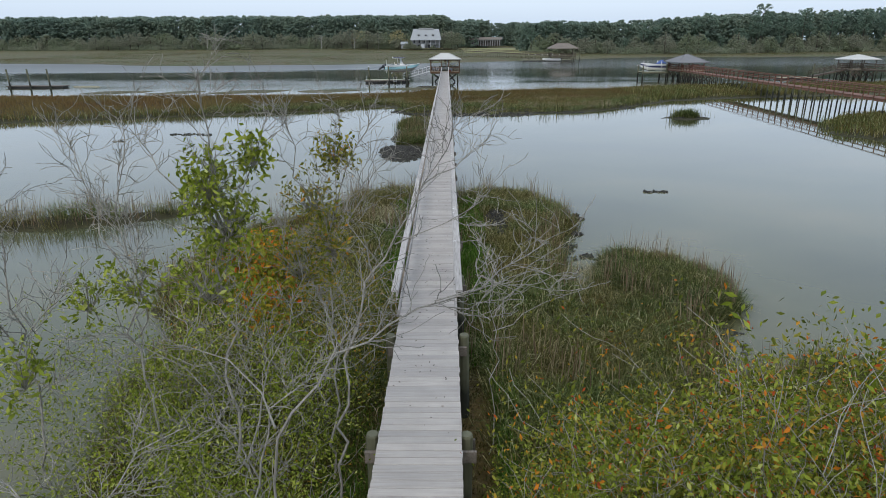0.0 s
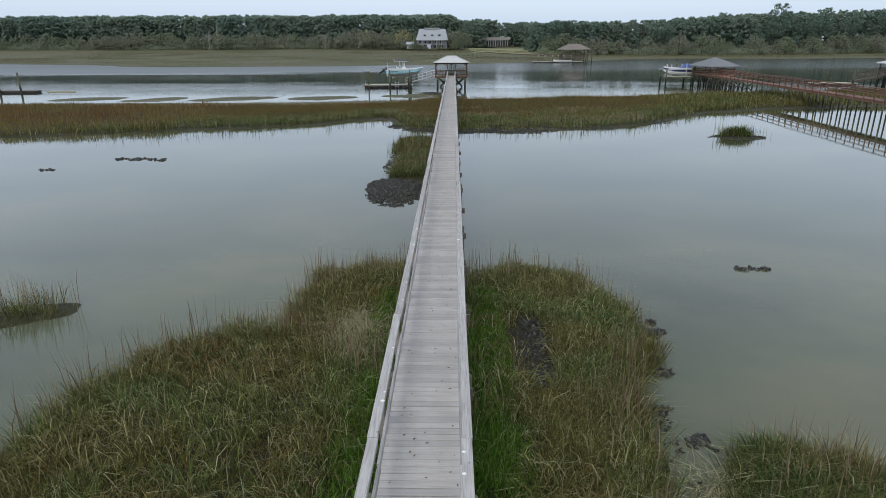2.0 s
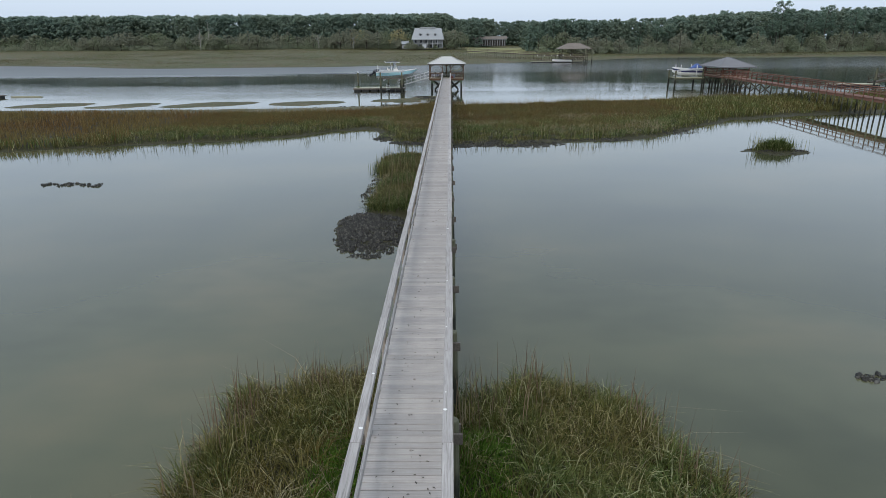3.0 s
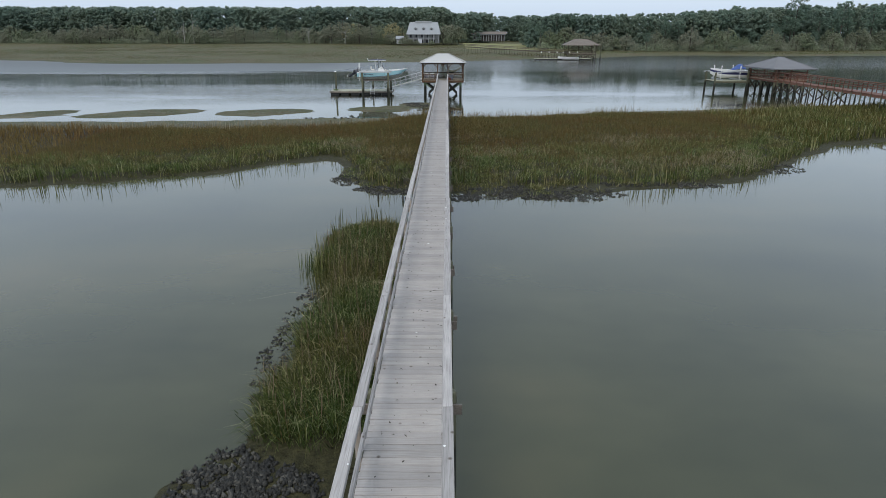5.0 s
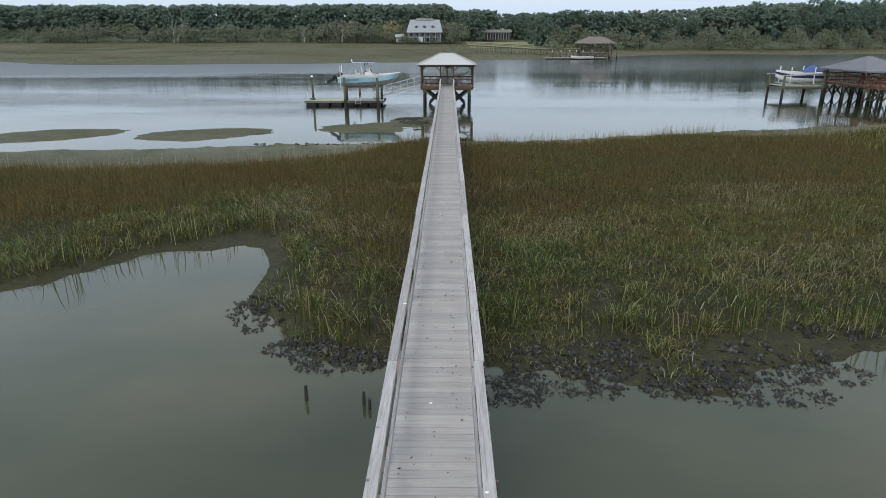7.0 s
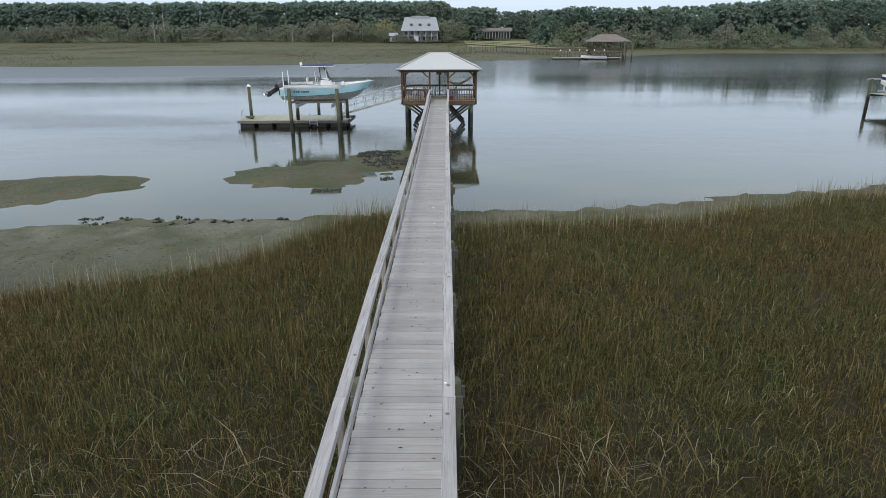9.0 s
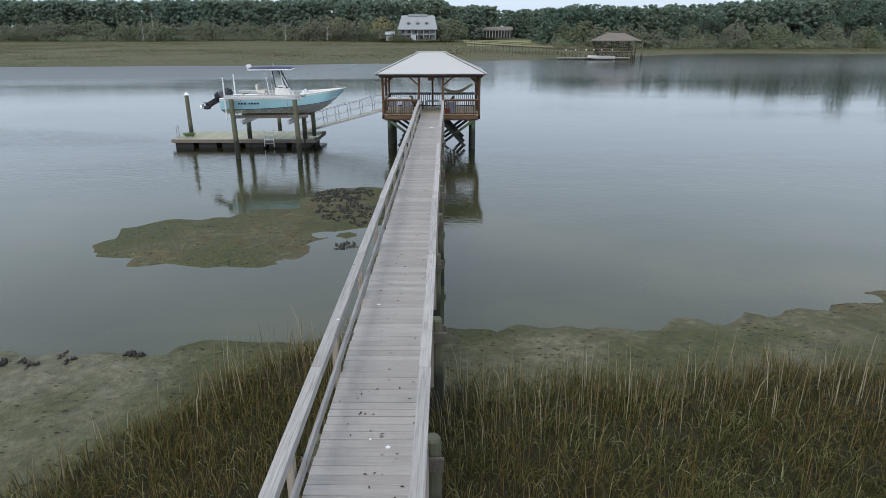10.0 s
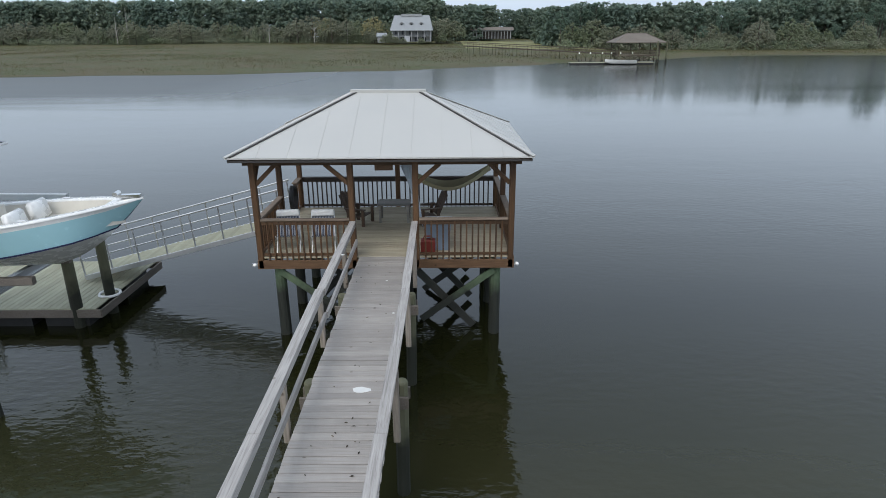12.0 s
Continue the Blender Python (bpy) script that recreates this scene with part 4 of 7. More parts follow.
    shaded_balusters = Shape().beam((0, 0, -0.14), (0, 0, 0.80), 0.034, 0.034).mesh("baluster", shaded_rail)
    rail((-2.65, 0.04, Z), (-0.75, 0.04, Z), "x")
    rail((0.75, 0.04, Z), (2.65, 0.04, Z), "x")
    rail((-2.65, D - 0.04, Z), (-0.07, D - 0.04, Z), "x")
    rail((0.07, D - 0.04, Z), (2.65, D - 0.04, Z), "x")
    rail((2.72, 0.11, Z), (2.72, 1.98, Z), "y")
    rail((2.72, 2.12, Z), (2.72, D - 0.11, Z), "y")
    rail((-2.72, 0.11, Z), (-2.72, 1.98, Z), "y")
    rail((-2.72, 3.42, Z), (-2.72, D - 0.11, Z), "y")
    # roof
    ex, ey0, ey1, z0, z1, rid = 3.09, -0.44, 4.6, 4.26, 5.34, 0.75
    my, half = (ey0 + ey1) / 2, (ey1 - ey0) / 2
    seams = Shape()
    roof = piece("roof", Shape().box(-rid - 0.12, rid + 0.12, my - 0.10, my + 0.10, z1 - 0.05, z1 + 0.03), ROOFM, p, "pale metal hip roof")
    roof_face(ROOFM, seams, roof, (1, 0, 0), ex, rid, (0, 1, 0), (0, ey0, 0), z0, z1, half)
    roof_face(ROOFM, seams, roof, (-1, 0, 0), ex, rid, (0, -1, 0), (0, ey1, 0), z0, z1, half)
    roof_face(ROOFM, seams, roof, (0, -1, 0), half, 0.001, (1, 0, 0), (-ex, my, 0), z0, z1, ex - rid)
    roof_face(ROOFM, seams, roof, (0, 1, 0), half, 0.001, (-1, 0, 0), (ex, my, 0), z0, z1, ex - rid)
    piece("seams", seams, ROOFM, roof)
    for sx in (-1, 1):
        for y, e in ((ey0, 1), (ey1, -1)):
            a, b = Vector((sx * ex, y, z0 + 0.012)), Vector((sx * rid, my, z1 + 0.012))
            piece("hip_cap", Shape().beam(a, b, 0.10, 0.02), ROOFM, roof)
            # added dark strip that draws the hip cap's shadow line on the roof
            piece("hip_gap", Shape().beam(a + Vector((-sx * 0.10, 0, 0)), b + Vector((-sx * 0.10, 0, 0)), 0.040, 0.016), HIP_SHADE_FASCIA, roof)
    under = Shape()
    q = [(-ex + 0.03, ey0 + 0.03, z0 - 0.05), (ex - 0.03, ey0 + 0.03, z0 - 0.05), (ex - 0.03, ey1 - 0.03, z0 - 0.05), (-ex + 0.03, ey1 - 0.03, z0 - 0.05), (-rid, my, z1 - 0.06), (rid, my, z1 - 0.06)]
    under.add(q, [(0, 4, 5, 1), (1, 5, 2), (2, 5, 4, 3), (3, 4, 0)])
    piece("roof_boarding", under, STAIN_X, roof, "brown underside boarding")
    for a, b in (((-ex, ey0), (ex, ey0)), ((ex, ey0), (ex, ey1)), ((ex, ey1), (-ex, ey1)), ((-ex, ey1), (-ex, ey0))):
        a3, b3 = Vector((*a, z0 - 0.065)), Vector((*b, z0 - 0.065))
        mid = Vector((0, my, z0))
        a3 += (mid - a3).normalized() * 0.06
        b3 += (mid - b3).normalized() * 0.06
        a3.z = b3.z = z0 - 0.075
        piece("fascia", Shape().beam(a3, b3, 0.03, 0.05), HIP_SHADE_FASCIA, roof)
    # piles and cross braces
    for y in (0.32, 2.05, 3.85):
        for x in ((-2.42, 2.42) if y < 1 else (-2.42, -0.35, 0.35, 2.42)):
            piece("corner_post", Shape().tube([(x, y, -1.5), (x, y, Z - 0.28)], [0.135, 0.12], 12), PILE_G, p)
        for s in (-1, 1):
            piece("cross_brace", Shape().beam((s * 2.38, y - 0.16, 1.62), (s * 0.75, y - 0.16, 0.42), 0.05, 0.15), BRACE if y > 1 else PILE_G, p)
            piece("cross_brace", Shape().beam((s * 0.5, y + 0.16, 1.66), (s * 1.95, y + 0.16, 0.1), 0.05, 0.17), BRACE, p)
        piece("bearer", Shape().beam((-2.7, y, Z - 0.30), (2.7, y, Z - 0.30), 0.09, 0.16), JOIST, p)
    return p


build_boardwalk()
build_pavilion()


# ---- boat, lift, float and gangway ----
def build_boat():
    b = thing("centre_console_boat", "aqua-blue and white fishing boat raised on a lift", "boat", pose(-11.2, -1.38, 2.22, 0, 0, 5.8))
    L, N = 6.55, 22

    def beam(s):
        return 1.18 if s < 0.45 else 1.18 * max(0.0, 1 - ((s - 0.45) / 0.55) ** 2.3)

    def sheer(s):
        return 0.90 + 0.42 * s ** 2

    def keel(s):
        return 0.0 if s < 0.70 else 1.32 * ((s - 0.70) / 0.30) ** 1.7

    def section(s, k):
        """k from 0 at the keel over 0.4 at the chine to 1 at the sheer."""
        B, zs, zk = beam(s), sheer(s), keel(s)
        zk = min(zk, zs)
        zc = min(zs, max(0.30 + 0.52 * s ** 2.6, zk))
        wc = 0.88 * B * min(1.0, (zc - zk) / 0.26)
        if k < 0.4:
            f = k / 0.4
            w, z = wc * f, zk + (zc - zk) * f ** 1.12
        else:
            f = (k - 0.4) / 0.6
            w, z = wc + (B - wc) * f ** 0.8, zc + (zs - zc) * f
        return L * s, w, z

    def skin(k0, k1, steps, mat, name, label=""):
        sh = Shape()
        for side in (1, -1):
            rings = []
            for i in range(N + 1):
                s = i / N
                ring = []
                for j in range(steps + 1):
                    x, w, z = section(s, k0 + (k1 - k0) * j / steps)
                    ring.append((x, side * w, z))
                rings.append(ring if side > 0 else ring[::-1])
            sh.loft(rings)
        return part(name, sh, mat, b, label, True)

    hull = skin(0.0, 0.40, 6, WHITE, "hull_bottom", "white hull bottom")
    skin(0.40, 0.435, 1, NAVY, "boot_stripe", "dark boot stripe")
    side = skin(0.435, 0.90, 6, AQUA, "topside", "aqua-blue hull side")
    skin(0.90, 1.0, 1, WHITE, "rub_rail", "white rub rail")
    # transom
    ring = [(section(0, k / 8)[1], section(0, k / 8)[2]) for k in range(9)]
    pts = [(0, w, z) for w, z in ring] + [(0, -w, z) for w, z in ring[::-1][:-1]]
    part("transom", Shape().add(pts, [tuple(range(len(pts) - 1, -1, -1))]), AQUA, b)
    # gunwale cap and inner liner
    cap, liner, sole = Shape(), Shape(), Shape()
    for sd in (1, -1):
        a, c, d = [], [], []
        for i in range(N + 1):
            s = i / N
            x, w, z = section(s, 1.0)
            wi = max(0.0, w - 0.20)
            xi = min(x, L - 0.42)
            a.append([(x, sd * (w + 0.015), z - 0.015), (x, sd * (w + 0.015), z + 0.02), (xi, sd * wi, z + 0.02), (xi, sd * wi, z - 0.03)][:: sd])
            c.append([(xi, sd * wi, z - 0.01), (xi, sd * max(0, min(wi - 0.03, 0.75 * w)), 0.42 if s < 0.62 else 0.42 + 0.40 * min(1, (s - 0.62) / 0.12))][:: sd])
        cap.loft(a)
        liner.loft(c)
    part("gunwale", cap, WHITE, b, "white gunwale", True)
    part("cockpit_liner", liner, CREAM, b, "off-white cockpit liner", True)
    rows = [[(min(section(i / N, 1)[0], L - 0.42), w, 0.43) for w in (-min(0.75 * beam(i / N), beam(i / N) - 0.2), min(0.75 * beam(i / N), beam(i / N) - 0.2))] for i in range(int(N * 0.74) + 1)]
    part("cockpit_sole", sole.loft(rows), CREAM, b)
    deck = Shape()
    fr = [0.90 + 0.1 * i / 6 for i in range(7)]
    deck.loft([[(section(s, 1)[0], -beam(s), sheer(s) + 0.022), (section(s, 1)[0], beam(s), sheer(s) + 0.022)] for s in fr])
    part("foredeck", deck, WHITE, b)
    part("stern_bench", Shape().box(0.02, 0.62, -0.98, 0.98, 0.42, 0.86).box(0.04, 0.5, -0.9, 0.9, 0.86, 0.90), WHITE, b, "white stern bench")
    # console with screen
    con = Shape()
    con.loft([[(2.75, y, 0.42), (2.78, y, 1.35), (3.05, y, 1.52), (3.35, y, 1.48), (3.62, y, 1.0), (3.66, y, 0.42)] for y in (-0.42, -0.38, 0.38, 0.42)], cap0=True, cap1=True)
    console = part("console", con, WHITE, b, "white centre console")
    scr = Shape()
    scr.loft([[(3.42, y, 1.38), (3.02 + 0.0, y, 2.28)] for y in (-0.40, -0.2, 0.2, 0.40)])
    scr.loft([[(3.42, -0.40, 1.38), (3.02, -0.40, 2.28)], [(2.85, -0.42, 1.45), (2.72, -0.42, 2.25)]])
    scr.loft([[(3.42, 0.40, 1.38), (3.02, 0.40, 2.28)], [(2.85, 0.42, 1.45), (2.72, 0.42, 2.25)]])
    clear = plain("clear_vinyl", (0.42, 0.46, 0.48), 0.12)
    part("windscreen", scr, clear, console, "clear screen in a black frame")
    frm = Shape()
    for y in (-0.41, 0.41):
        frm.tube([(3.43, y, 1.36), (3.03, y, 2.3)], 0.03, 6).tube([(2.84, y, 1.42), (2.72, y, 2.28)], 0.028, 6).tube([(3.43, y, 1.36), (2.84, y, 1.42)], 0.025, 6)
    frm.tube([(3.43, -0.41, 1.36), (3.43, 0.41, 1.36)], 0.025, 6)
    part("screen_frame", frm, BLACK, console, "black screen frame")
    whl = Shape()
    whl.tube([(2.68 + 0.04 * math.sin(a), 0.19 * math.cos(a), 1.22 + 0.19 * math.sin(a)) for a in [i * math.pi / 8 for i in range(17)]], 0.014, 6)
    part("steering_wheel", whl, CHROME, console, "steel steering wheel")
    part("console_seat", Shape().box(3.66, 4.12, -0.34, 0.34, 0.42, 0.86).box(3.62, 3.74, -0.32, 0.32, 0.86, 1.2), CREAM, b, "cream seat before the console")
    lean = Shape().box(1.85, 2.25, -0.48, 0.48, 1.12, 1.26).box(1.78, 1.88, -0.46, 0.46, 1.26, 1.55)
    post = part("leaning_post", lean, CREAM, b, "cream leaning post cushion")
    legs = Shape()
    for x in (1.88, 2.22):
        for y in (-0.42, 0.42):
            legs.tube([(x, y, 0.43), (x, y, 1.13)], 0.022, 6)
    part("leaning_post_frame", legs, CHROME, post)
    # T-top
    top = Shape()
    rows = []
    for i in range(9):
        x = 1.55 + 2.2 * i / 8
        rows.append([(x, -0.85 + 1.7 * j / 8, 2.36 + 0.07 * (1 - ((j - 4) / 4) ** 2) + 0.03 * (1 - ((i - 4) / 4) ** 2)) for j in range(9)])
    top.loft(rows)
    top.loft([[(p[0], p[1], p[2] - 0.05) for p in r][::-1] for r in rows])
    canvas = part("canvas_top", top, NAVY, b, "navy canvas top", True)
    rim = Shape().tube([(1.55, -0.85, 2.33), (1.55, 0.85, 2.33), (3.75, 0.85, 2.33), (3.75, -0.85, 2.33), (1.55, -0.85, 2.33)], 0.028, 6)
    for y in (-0.5, 0.5):
        rim.tube([(1.6, y, 2.34), (3.7, y, 2.34)], 0.02, 6)
    part("top_frame", rim, WHITE, canvas, "white pipe frame")
    for y in (-0.55, 0.55):
        part("top_leg", Shape().tube([(3.6, y * 0.9, 0.45), (3.25, y * 0.98, 1.5), (3.15, y, 2.33)], 0.026, 6), WHITE, canvas)
        part("top_leg", Shape().tube([(2.55, y * 0.9, 0.45), (2.45, y * 0.98, 1.5), (2.35, y, 2.33)], 0.026, 6), WHITE, canvas)
    for i in range(4):
        part("rod_holder", Shape().tube([(1.52, -0.5 + i * 0.33, 2.3), (1.42, -0.5 + i * 0.33, 2.58)], 0.03, 8), WHITE, canvas)
    part("antenna", Shape().tube([(2.7, 0.2, 2.42), (2.7, 0.2, 2.62)], 0.012, 6), WHITE, canvas)
    # bow cushion, anchor roller, rails
    bowf = [0.66 + 0.24 * i / 6 for i in range(7)]
    part("bow_seat", Shape().loft([[(L * q, -max(0.02, beam(q) - 0.22), 0.83), (L * q, max(0.02, beam(q) - 0.22), 0.83)] for q in bowf]), CREAM, b, "cream bow seat")
    for y in (-0.42, 0.42):
        part("seat_backrest", Shape().plank(-0.26, 0.26, -0.07, 0.07, 0, 0.40, 0.05, pose(4.35, y, 0.84, -12, 0, 90)), WHITE, b, "white padded backrest", True)
    part("anchor_roller", Shape().box(L - 0.5, L - 0.05, -0.06, 0.06, 1.34, 1.40).tube([(L - 0.5, -0.1, 1.42), (L - 0.5, 0.1, 1.42)], 0.05, 8), CHROME, b, "steel anchor roller")
    for y in (-1.0, 1.0):
        part("bow_cleat", Shape().tube([(4.6, y * 0.86, 1.16), (4.75, y * 0.86, 1.16)], 0.018, 6), CHROME, b)
        part("lift_guide", Shape().tube([(0.3, y * 1.24, -0.2), (0.3, y * 1.24, 2.0)], 0.035, 8), WHITE, b, "white upright guide pole")
    for i, (x0, x1) in enumerate(((0.95, 1.06), (1.1, 1.2), (1.24, 1.36), (1.48, 1.56), (1.6, 1.72), (1.76, 1.86), (1.9, 2.02))):
        part("letter_bar", Shape().box(x0, x1, -1.198, -1.192, 0.60, 0.69), NAVY, side, "dark plain lettering bar")
    # outboard, tilted up
    rings = []
    for f, w, h in ((0.0, 0.13, 0.15), (0.06, 0.19, 0.22), (0.30, 0.23, 0.28), (0.62, 0.24, 0.29), (0.88, 0.20, 0.23), (1.0, 0.10, 0.12)):
        c = Vector((-0.48 + 0.92 * f, 0, 0.86 + 0.34 * f))
        up = Vector((-0.35, 0, 0.94))
        rings.append([c + Vector((0, 1, 0)) * (w * math.copysign(abs(math.cos(a)) ** 0.6, math.cos(a))) + up * (h * math.copysign(abs(math.sin(a)) ** 0.6, math.sin(a))) for a in [i * math.pi / 8 for i in range(16)]])
    eng = part("outboard_motor", Shape().loft(rings, close=True, cap0=True, cap1=True), ENGINE, b, "black outboard motor tilted up", True)
    part("cowl_band", Shape().loft([[p + (p - Vector((-0.48 + 0.92 * f, 0, 0.86 + 0.34 * f))) * 0.03 for p in rings[k]] for k, f in ((2, 0.30), (3, 0.62))], close=True), plain("cowl_grey", (0.07, 0.075, 0.09), 0.3), eng)
    part("motor_leg", Shape().beam((-0.30, 0, 0.80), (-0.98, 0, 0.42), 0.15, 0.30).beam((-0.62, 0, 0.50), (-1.12, 0, 0.62), 0.26, 0.04).ball((-1.0, 0, 0.34), 0.12, 8, 6, (1.9, 0.8, 0.9)), ENGINE, eng)
    part("transom_bracket", Shape().box(-0.22, 0.02, -0.16, 0.16, 0.35, 0.86), ENGINE, eng)
    prop = Shape().tube([(-1.16, 0, 0.36), (-1.34, 0, 0.42)], [0.06, 0.03], 8)
    for k in range(3):
        a = k * 2.094
        prop.box(-0.02, 0.02, 0.02, 0.19, -0.06, 0.06, pose(-1.24, 0, 0.39, math.degrees(a), 40, 0))
    part("propeller", prop, CHROME, eng, "steel propeller")
    # lines and clutter at the stern
    part("fishing_rod", Shape().tube([(0.6, -0.3, 0.9), (1.4, -0.1, 1.12)], 0.012, 5), BLACK, b)
    return b


def build_lift():
    lift = site("boat_lift", "four-pile boat lift with aluminium beams and bunks", "boat lift", (-9, -1.2, 0))
    spots = [(-10.4, -2.75), (-7.02, -2.95), (-10.75, 0.85), (-7.45, 0.72)]
    for x, y in spots:
        lean = 0.06 if y < 0 else -0.03
        piece("support_post", Shape().tube([(x + lean, y, -1.6), (x, y, 3.12)], [0.145, 0.12], 12), PILE, lift)
    piece("top_beam", Shape().beam((-10.75, -2.75, 3.2), (-6.6, -2.95, 3.2), 0.09, 0.15), GALV, lift, "pale aluminium top beam")
    piece("top_beam", Shape().beam((-11.1, 0.85, 3.2), (-7.1, 0.72, 3.2), 0.09, 0.15), GALV, lift)
    motor = piece("winch_motor", Shape().tube([(-6.75, -2.95, 3.36), (-6.45, -2.95, 3.36)], 0.09, 10).box(-6.95, -6.72, -3.04, -2.86, 3.27, 3.46), ALU, lift, "grey winch motor")
    piece("drive_pipe", Shape().tube([(-10.7, -2.75, 3.32), (-6.8, -2.95, 3.32)], 0.028, 6), ALU, lift)
    for x in (-9.95, -7.5):
        piece("cradle_beam", Shape().beam((x, -2.7, 1.98), (x, 0.65, 1.98), 0.12, 0.05).beam((x, -2.7, 1.82), (x, 0.65, 1.82), 0.12, 0.05).beam((x, -2.7, 1.9), (x, 0.65, 1.9), 0.03, 0.14), ALU, lift, "aluminium cradle beam")
        for y in (-2.6, 0.6):
            piece("lift_cable", Shape().tube([(x, y, 1.95), (x, y, 3.2)], 0.008, 5), CHROME, lift)
    for y in (-1.75, -0.55):
        piece("bunk", Shape().beam((-10.6, y - 0.1, 2.1), (-6.7, y + 0.25, 2.1), 0.14, 0.16), JOIST, lift, "carpeted wooden bunk")


def build_float():
    fl = site("floating_dock", "low floating dock with pale boards on black floats", "floating dock", (-11, 2, 0))
    x0, x1, y0, y1, z = -15.35, -6.85, 0.62, 3.85, 0.50
    rng = random.Random(3)
    n = int((x1 - x0) / 0.1445)
    me = Shape().plank(-(y1 - y0) / 2, (y1 - y0) / 2, -0.068, 0.068, -0.035, 0).mesh("float_board", FLOATW)
    for i in range(n):
        share("float_board", me, fl, pose(x0 + 0.07 + i * 0.1445 + 11, (y0 + y1) / 2 - 2, z + rng.uniform(-0.003, 0.003), 0, 0, 90))
    for y in (y0, y1):
        piece("fascia_board", Shape().beam((x0, y, z - 0.12), (x1, y, z - 0.12), 0.045, 0.2), JOIST, fl)
    for x in (x0, x1):
        piece("fascia_board", Shape().beam((x, y0, z - 0.12), (x, y1, z - 0.12), 0.045, 0.2), JOIST, fl)
    tubs = plain("black_float_plastic", (0.014, 0.015, 0.016), 0.55)
    x = x0 + 0.15
    while x < x1 - 0.9:
        for y in (y0 + 0.12, y1 - 1.3):
            piece("float_tub", Shape().box(x, x + 1.05, y, y + 1.18, -0.25, z - 0.22), tubs, fl, "black plastic float")
        x += 1.38
    for x in (-13.4, -10.4):
        piece("cleat", Shape().tube([(x - 0.12, y0 + 0.12, z + 0.06), (x + 0.12, y0 + 0.12, z + 0.06)], 0.02, 6), CHROME, fl)
    for nm, x, y, top in (("guide_pile", -14.62, 1.85, 2.92), ("guide_pile", -7.08, 1.5, 2.0), ("guide_pile", -9.8, 4.0, 1.9)):
        g = site(nm, "tall round mooring pile with a white cap" if top > 2.5 else "round mooring pile in a hoop at the float", "pile", (x, y, 0))
        piece("shaft", Shape().tube([(x, y, -1.6), (x, y, top)], [0.135, 0.115], 12), PILE, g)
        if top > 2.5:
            piece("cap", Shape().tube([(x, y, top), (x, y, top + 0.16)], [0.17, 0.03], 12), WHITE, g, "white cone cap")
    ring = [(-7.08 + 0.24 * math.cos(a), 1.5 + 0.24 * math.sin(a), z + 0.02) for a in [i * math.pi / 8 for i in range(17)]]
    piece("pile_hoop", Shape().tube(ring, 0.035, 6), WHITE, fl, "white pile hoop")
    # swim ladder, frame and net on the float
    lad = site("swim_ladder", "aluminium swim ladder standing up at the float's end", "ladder", (-15.1, 0.9, 0.5))
    for y in (0.7, 1.05):
        piece("rail", Shape().tube([(-15.05, y, 0.45), (-15.0, y, 1.25), (-14.9, y, 1.3)], 0.02, 6), ALU, lad)
    for k in range(4):
        piece("rung", Shape().tube([(-15.04, 0.7, 0.6 + k * 0.18), (-15.04, 1.05, 0.6 + k * 0.18)], 0.016, 6), ALU, lad)
    stair = site("dock_step", "white-framed dock step at the float's edge", "dock step", (-9.5, 0.5, 0.5))
    for x in (-9.8, -9.25):
        piece("side_rail", Shape().tube([(x, 0.38, 0.1), (x, 0.40, 1.02), (x, 0.62, 1.08)], 0.022, 6), WHITE, stair)
    for k in range(4):
        piece("tread", Shape().box(-9.78, -9.27, 0.36, 0.52, 0.25 + k * 0.22, 0.28 + k * 0.22), ALU, stair)
    net = Shape()
    for i in range(9):
        a = i * 0.7
        net.tube([(-14.55 + (0.2 + 0.02 * i) * math.cos(a + t), 1.3 + (0.2 + 0.015 * i) * math.sin(a + t), 0.53 + 0.015 * i + 0.12 * abs(math.sin(2 * t))) for t in [q * 0.55 for q in range(12)]], 0.014, 5)
    nob = part("rope_heap", net, plain("green_rope", (0.12, 0.16, 0.06), 0.9))
    tagged(nob, "heap of faded green rope on the float", "rope")


def build_gangway():
    g = site("gangway", "sloping aluminium gangway with pipe rails down to the float", "gangway", (-5.5, 2.8, 0.6))
    a, b = Vector((-8.1, 2.85, 0.62)), Vector((-2.82, 2.75, 2.02))
    d = b - a

    def spot(f, side, up):
        return a + d * f + Vector((0, side * 0.55, up))

    for side in (-1, 1):
        piece("stringer", Shape().beam(spot(0, side, 0), spot(1, side, 0), 0.06, 0.13), ALU, g)
        piece("top_rail", Shape().tube([spot(0, side, 0.95), spot(1, side, 0.95)], 0.026, 6), ALU, g)
        piece("middle_rail", Shape().tube([spot(0, side, 0.5), spot(1, side, 0.5)], 0.02, 6), ALU, g)
        for k in range(8):
            f = k / 7
            piece("stanchion", Shape().tube([spot(f, side, 0), spot(f - 0.012, side, 0.95)], 0.022, 6), ALU, g)
    for k in range(36):
        f = (k + 0.5) / 36
        piece("tread_board", Shape().beam(spot(f, -1, 0.05), spot(f, 1, 0.05), 0.13, 0.02), FLOATW, g)


build_boat()
build_lift()
build_float()
build_gangway()


# ---- neighbouring docks ----
GREYROOF = plain("grey_shingle_roof", (0.16, 0.16, 0.165), 0.75, 0, 0.2, 3.0)
BROWNROOF = plain("brown_shingle_roof", (0.17, 0.145, 0.12), 0.85, 0, 0.25, 2.0)
BLUEC = plain("blue_boat_cover", (0.045, 0.09, 0.26), 0.7)
DARKW = wood("dark_dock_wood", (0.05, 0.04, 0.03), (0.10, 0.08, 0.06), (0.16, 0.13, 0.10), "z", 0.8)


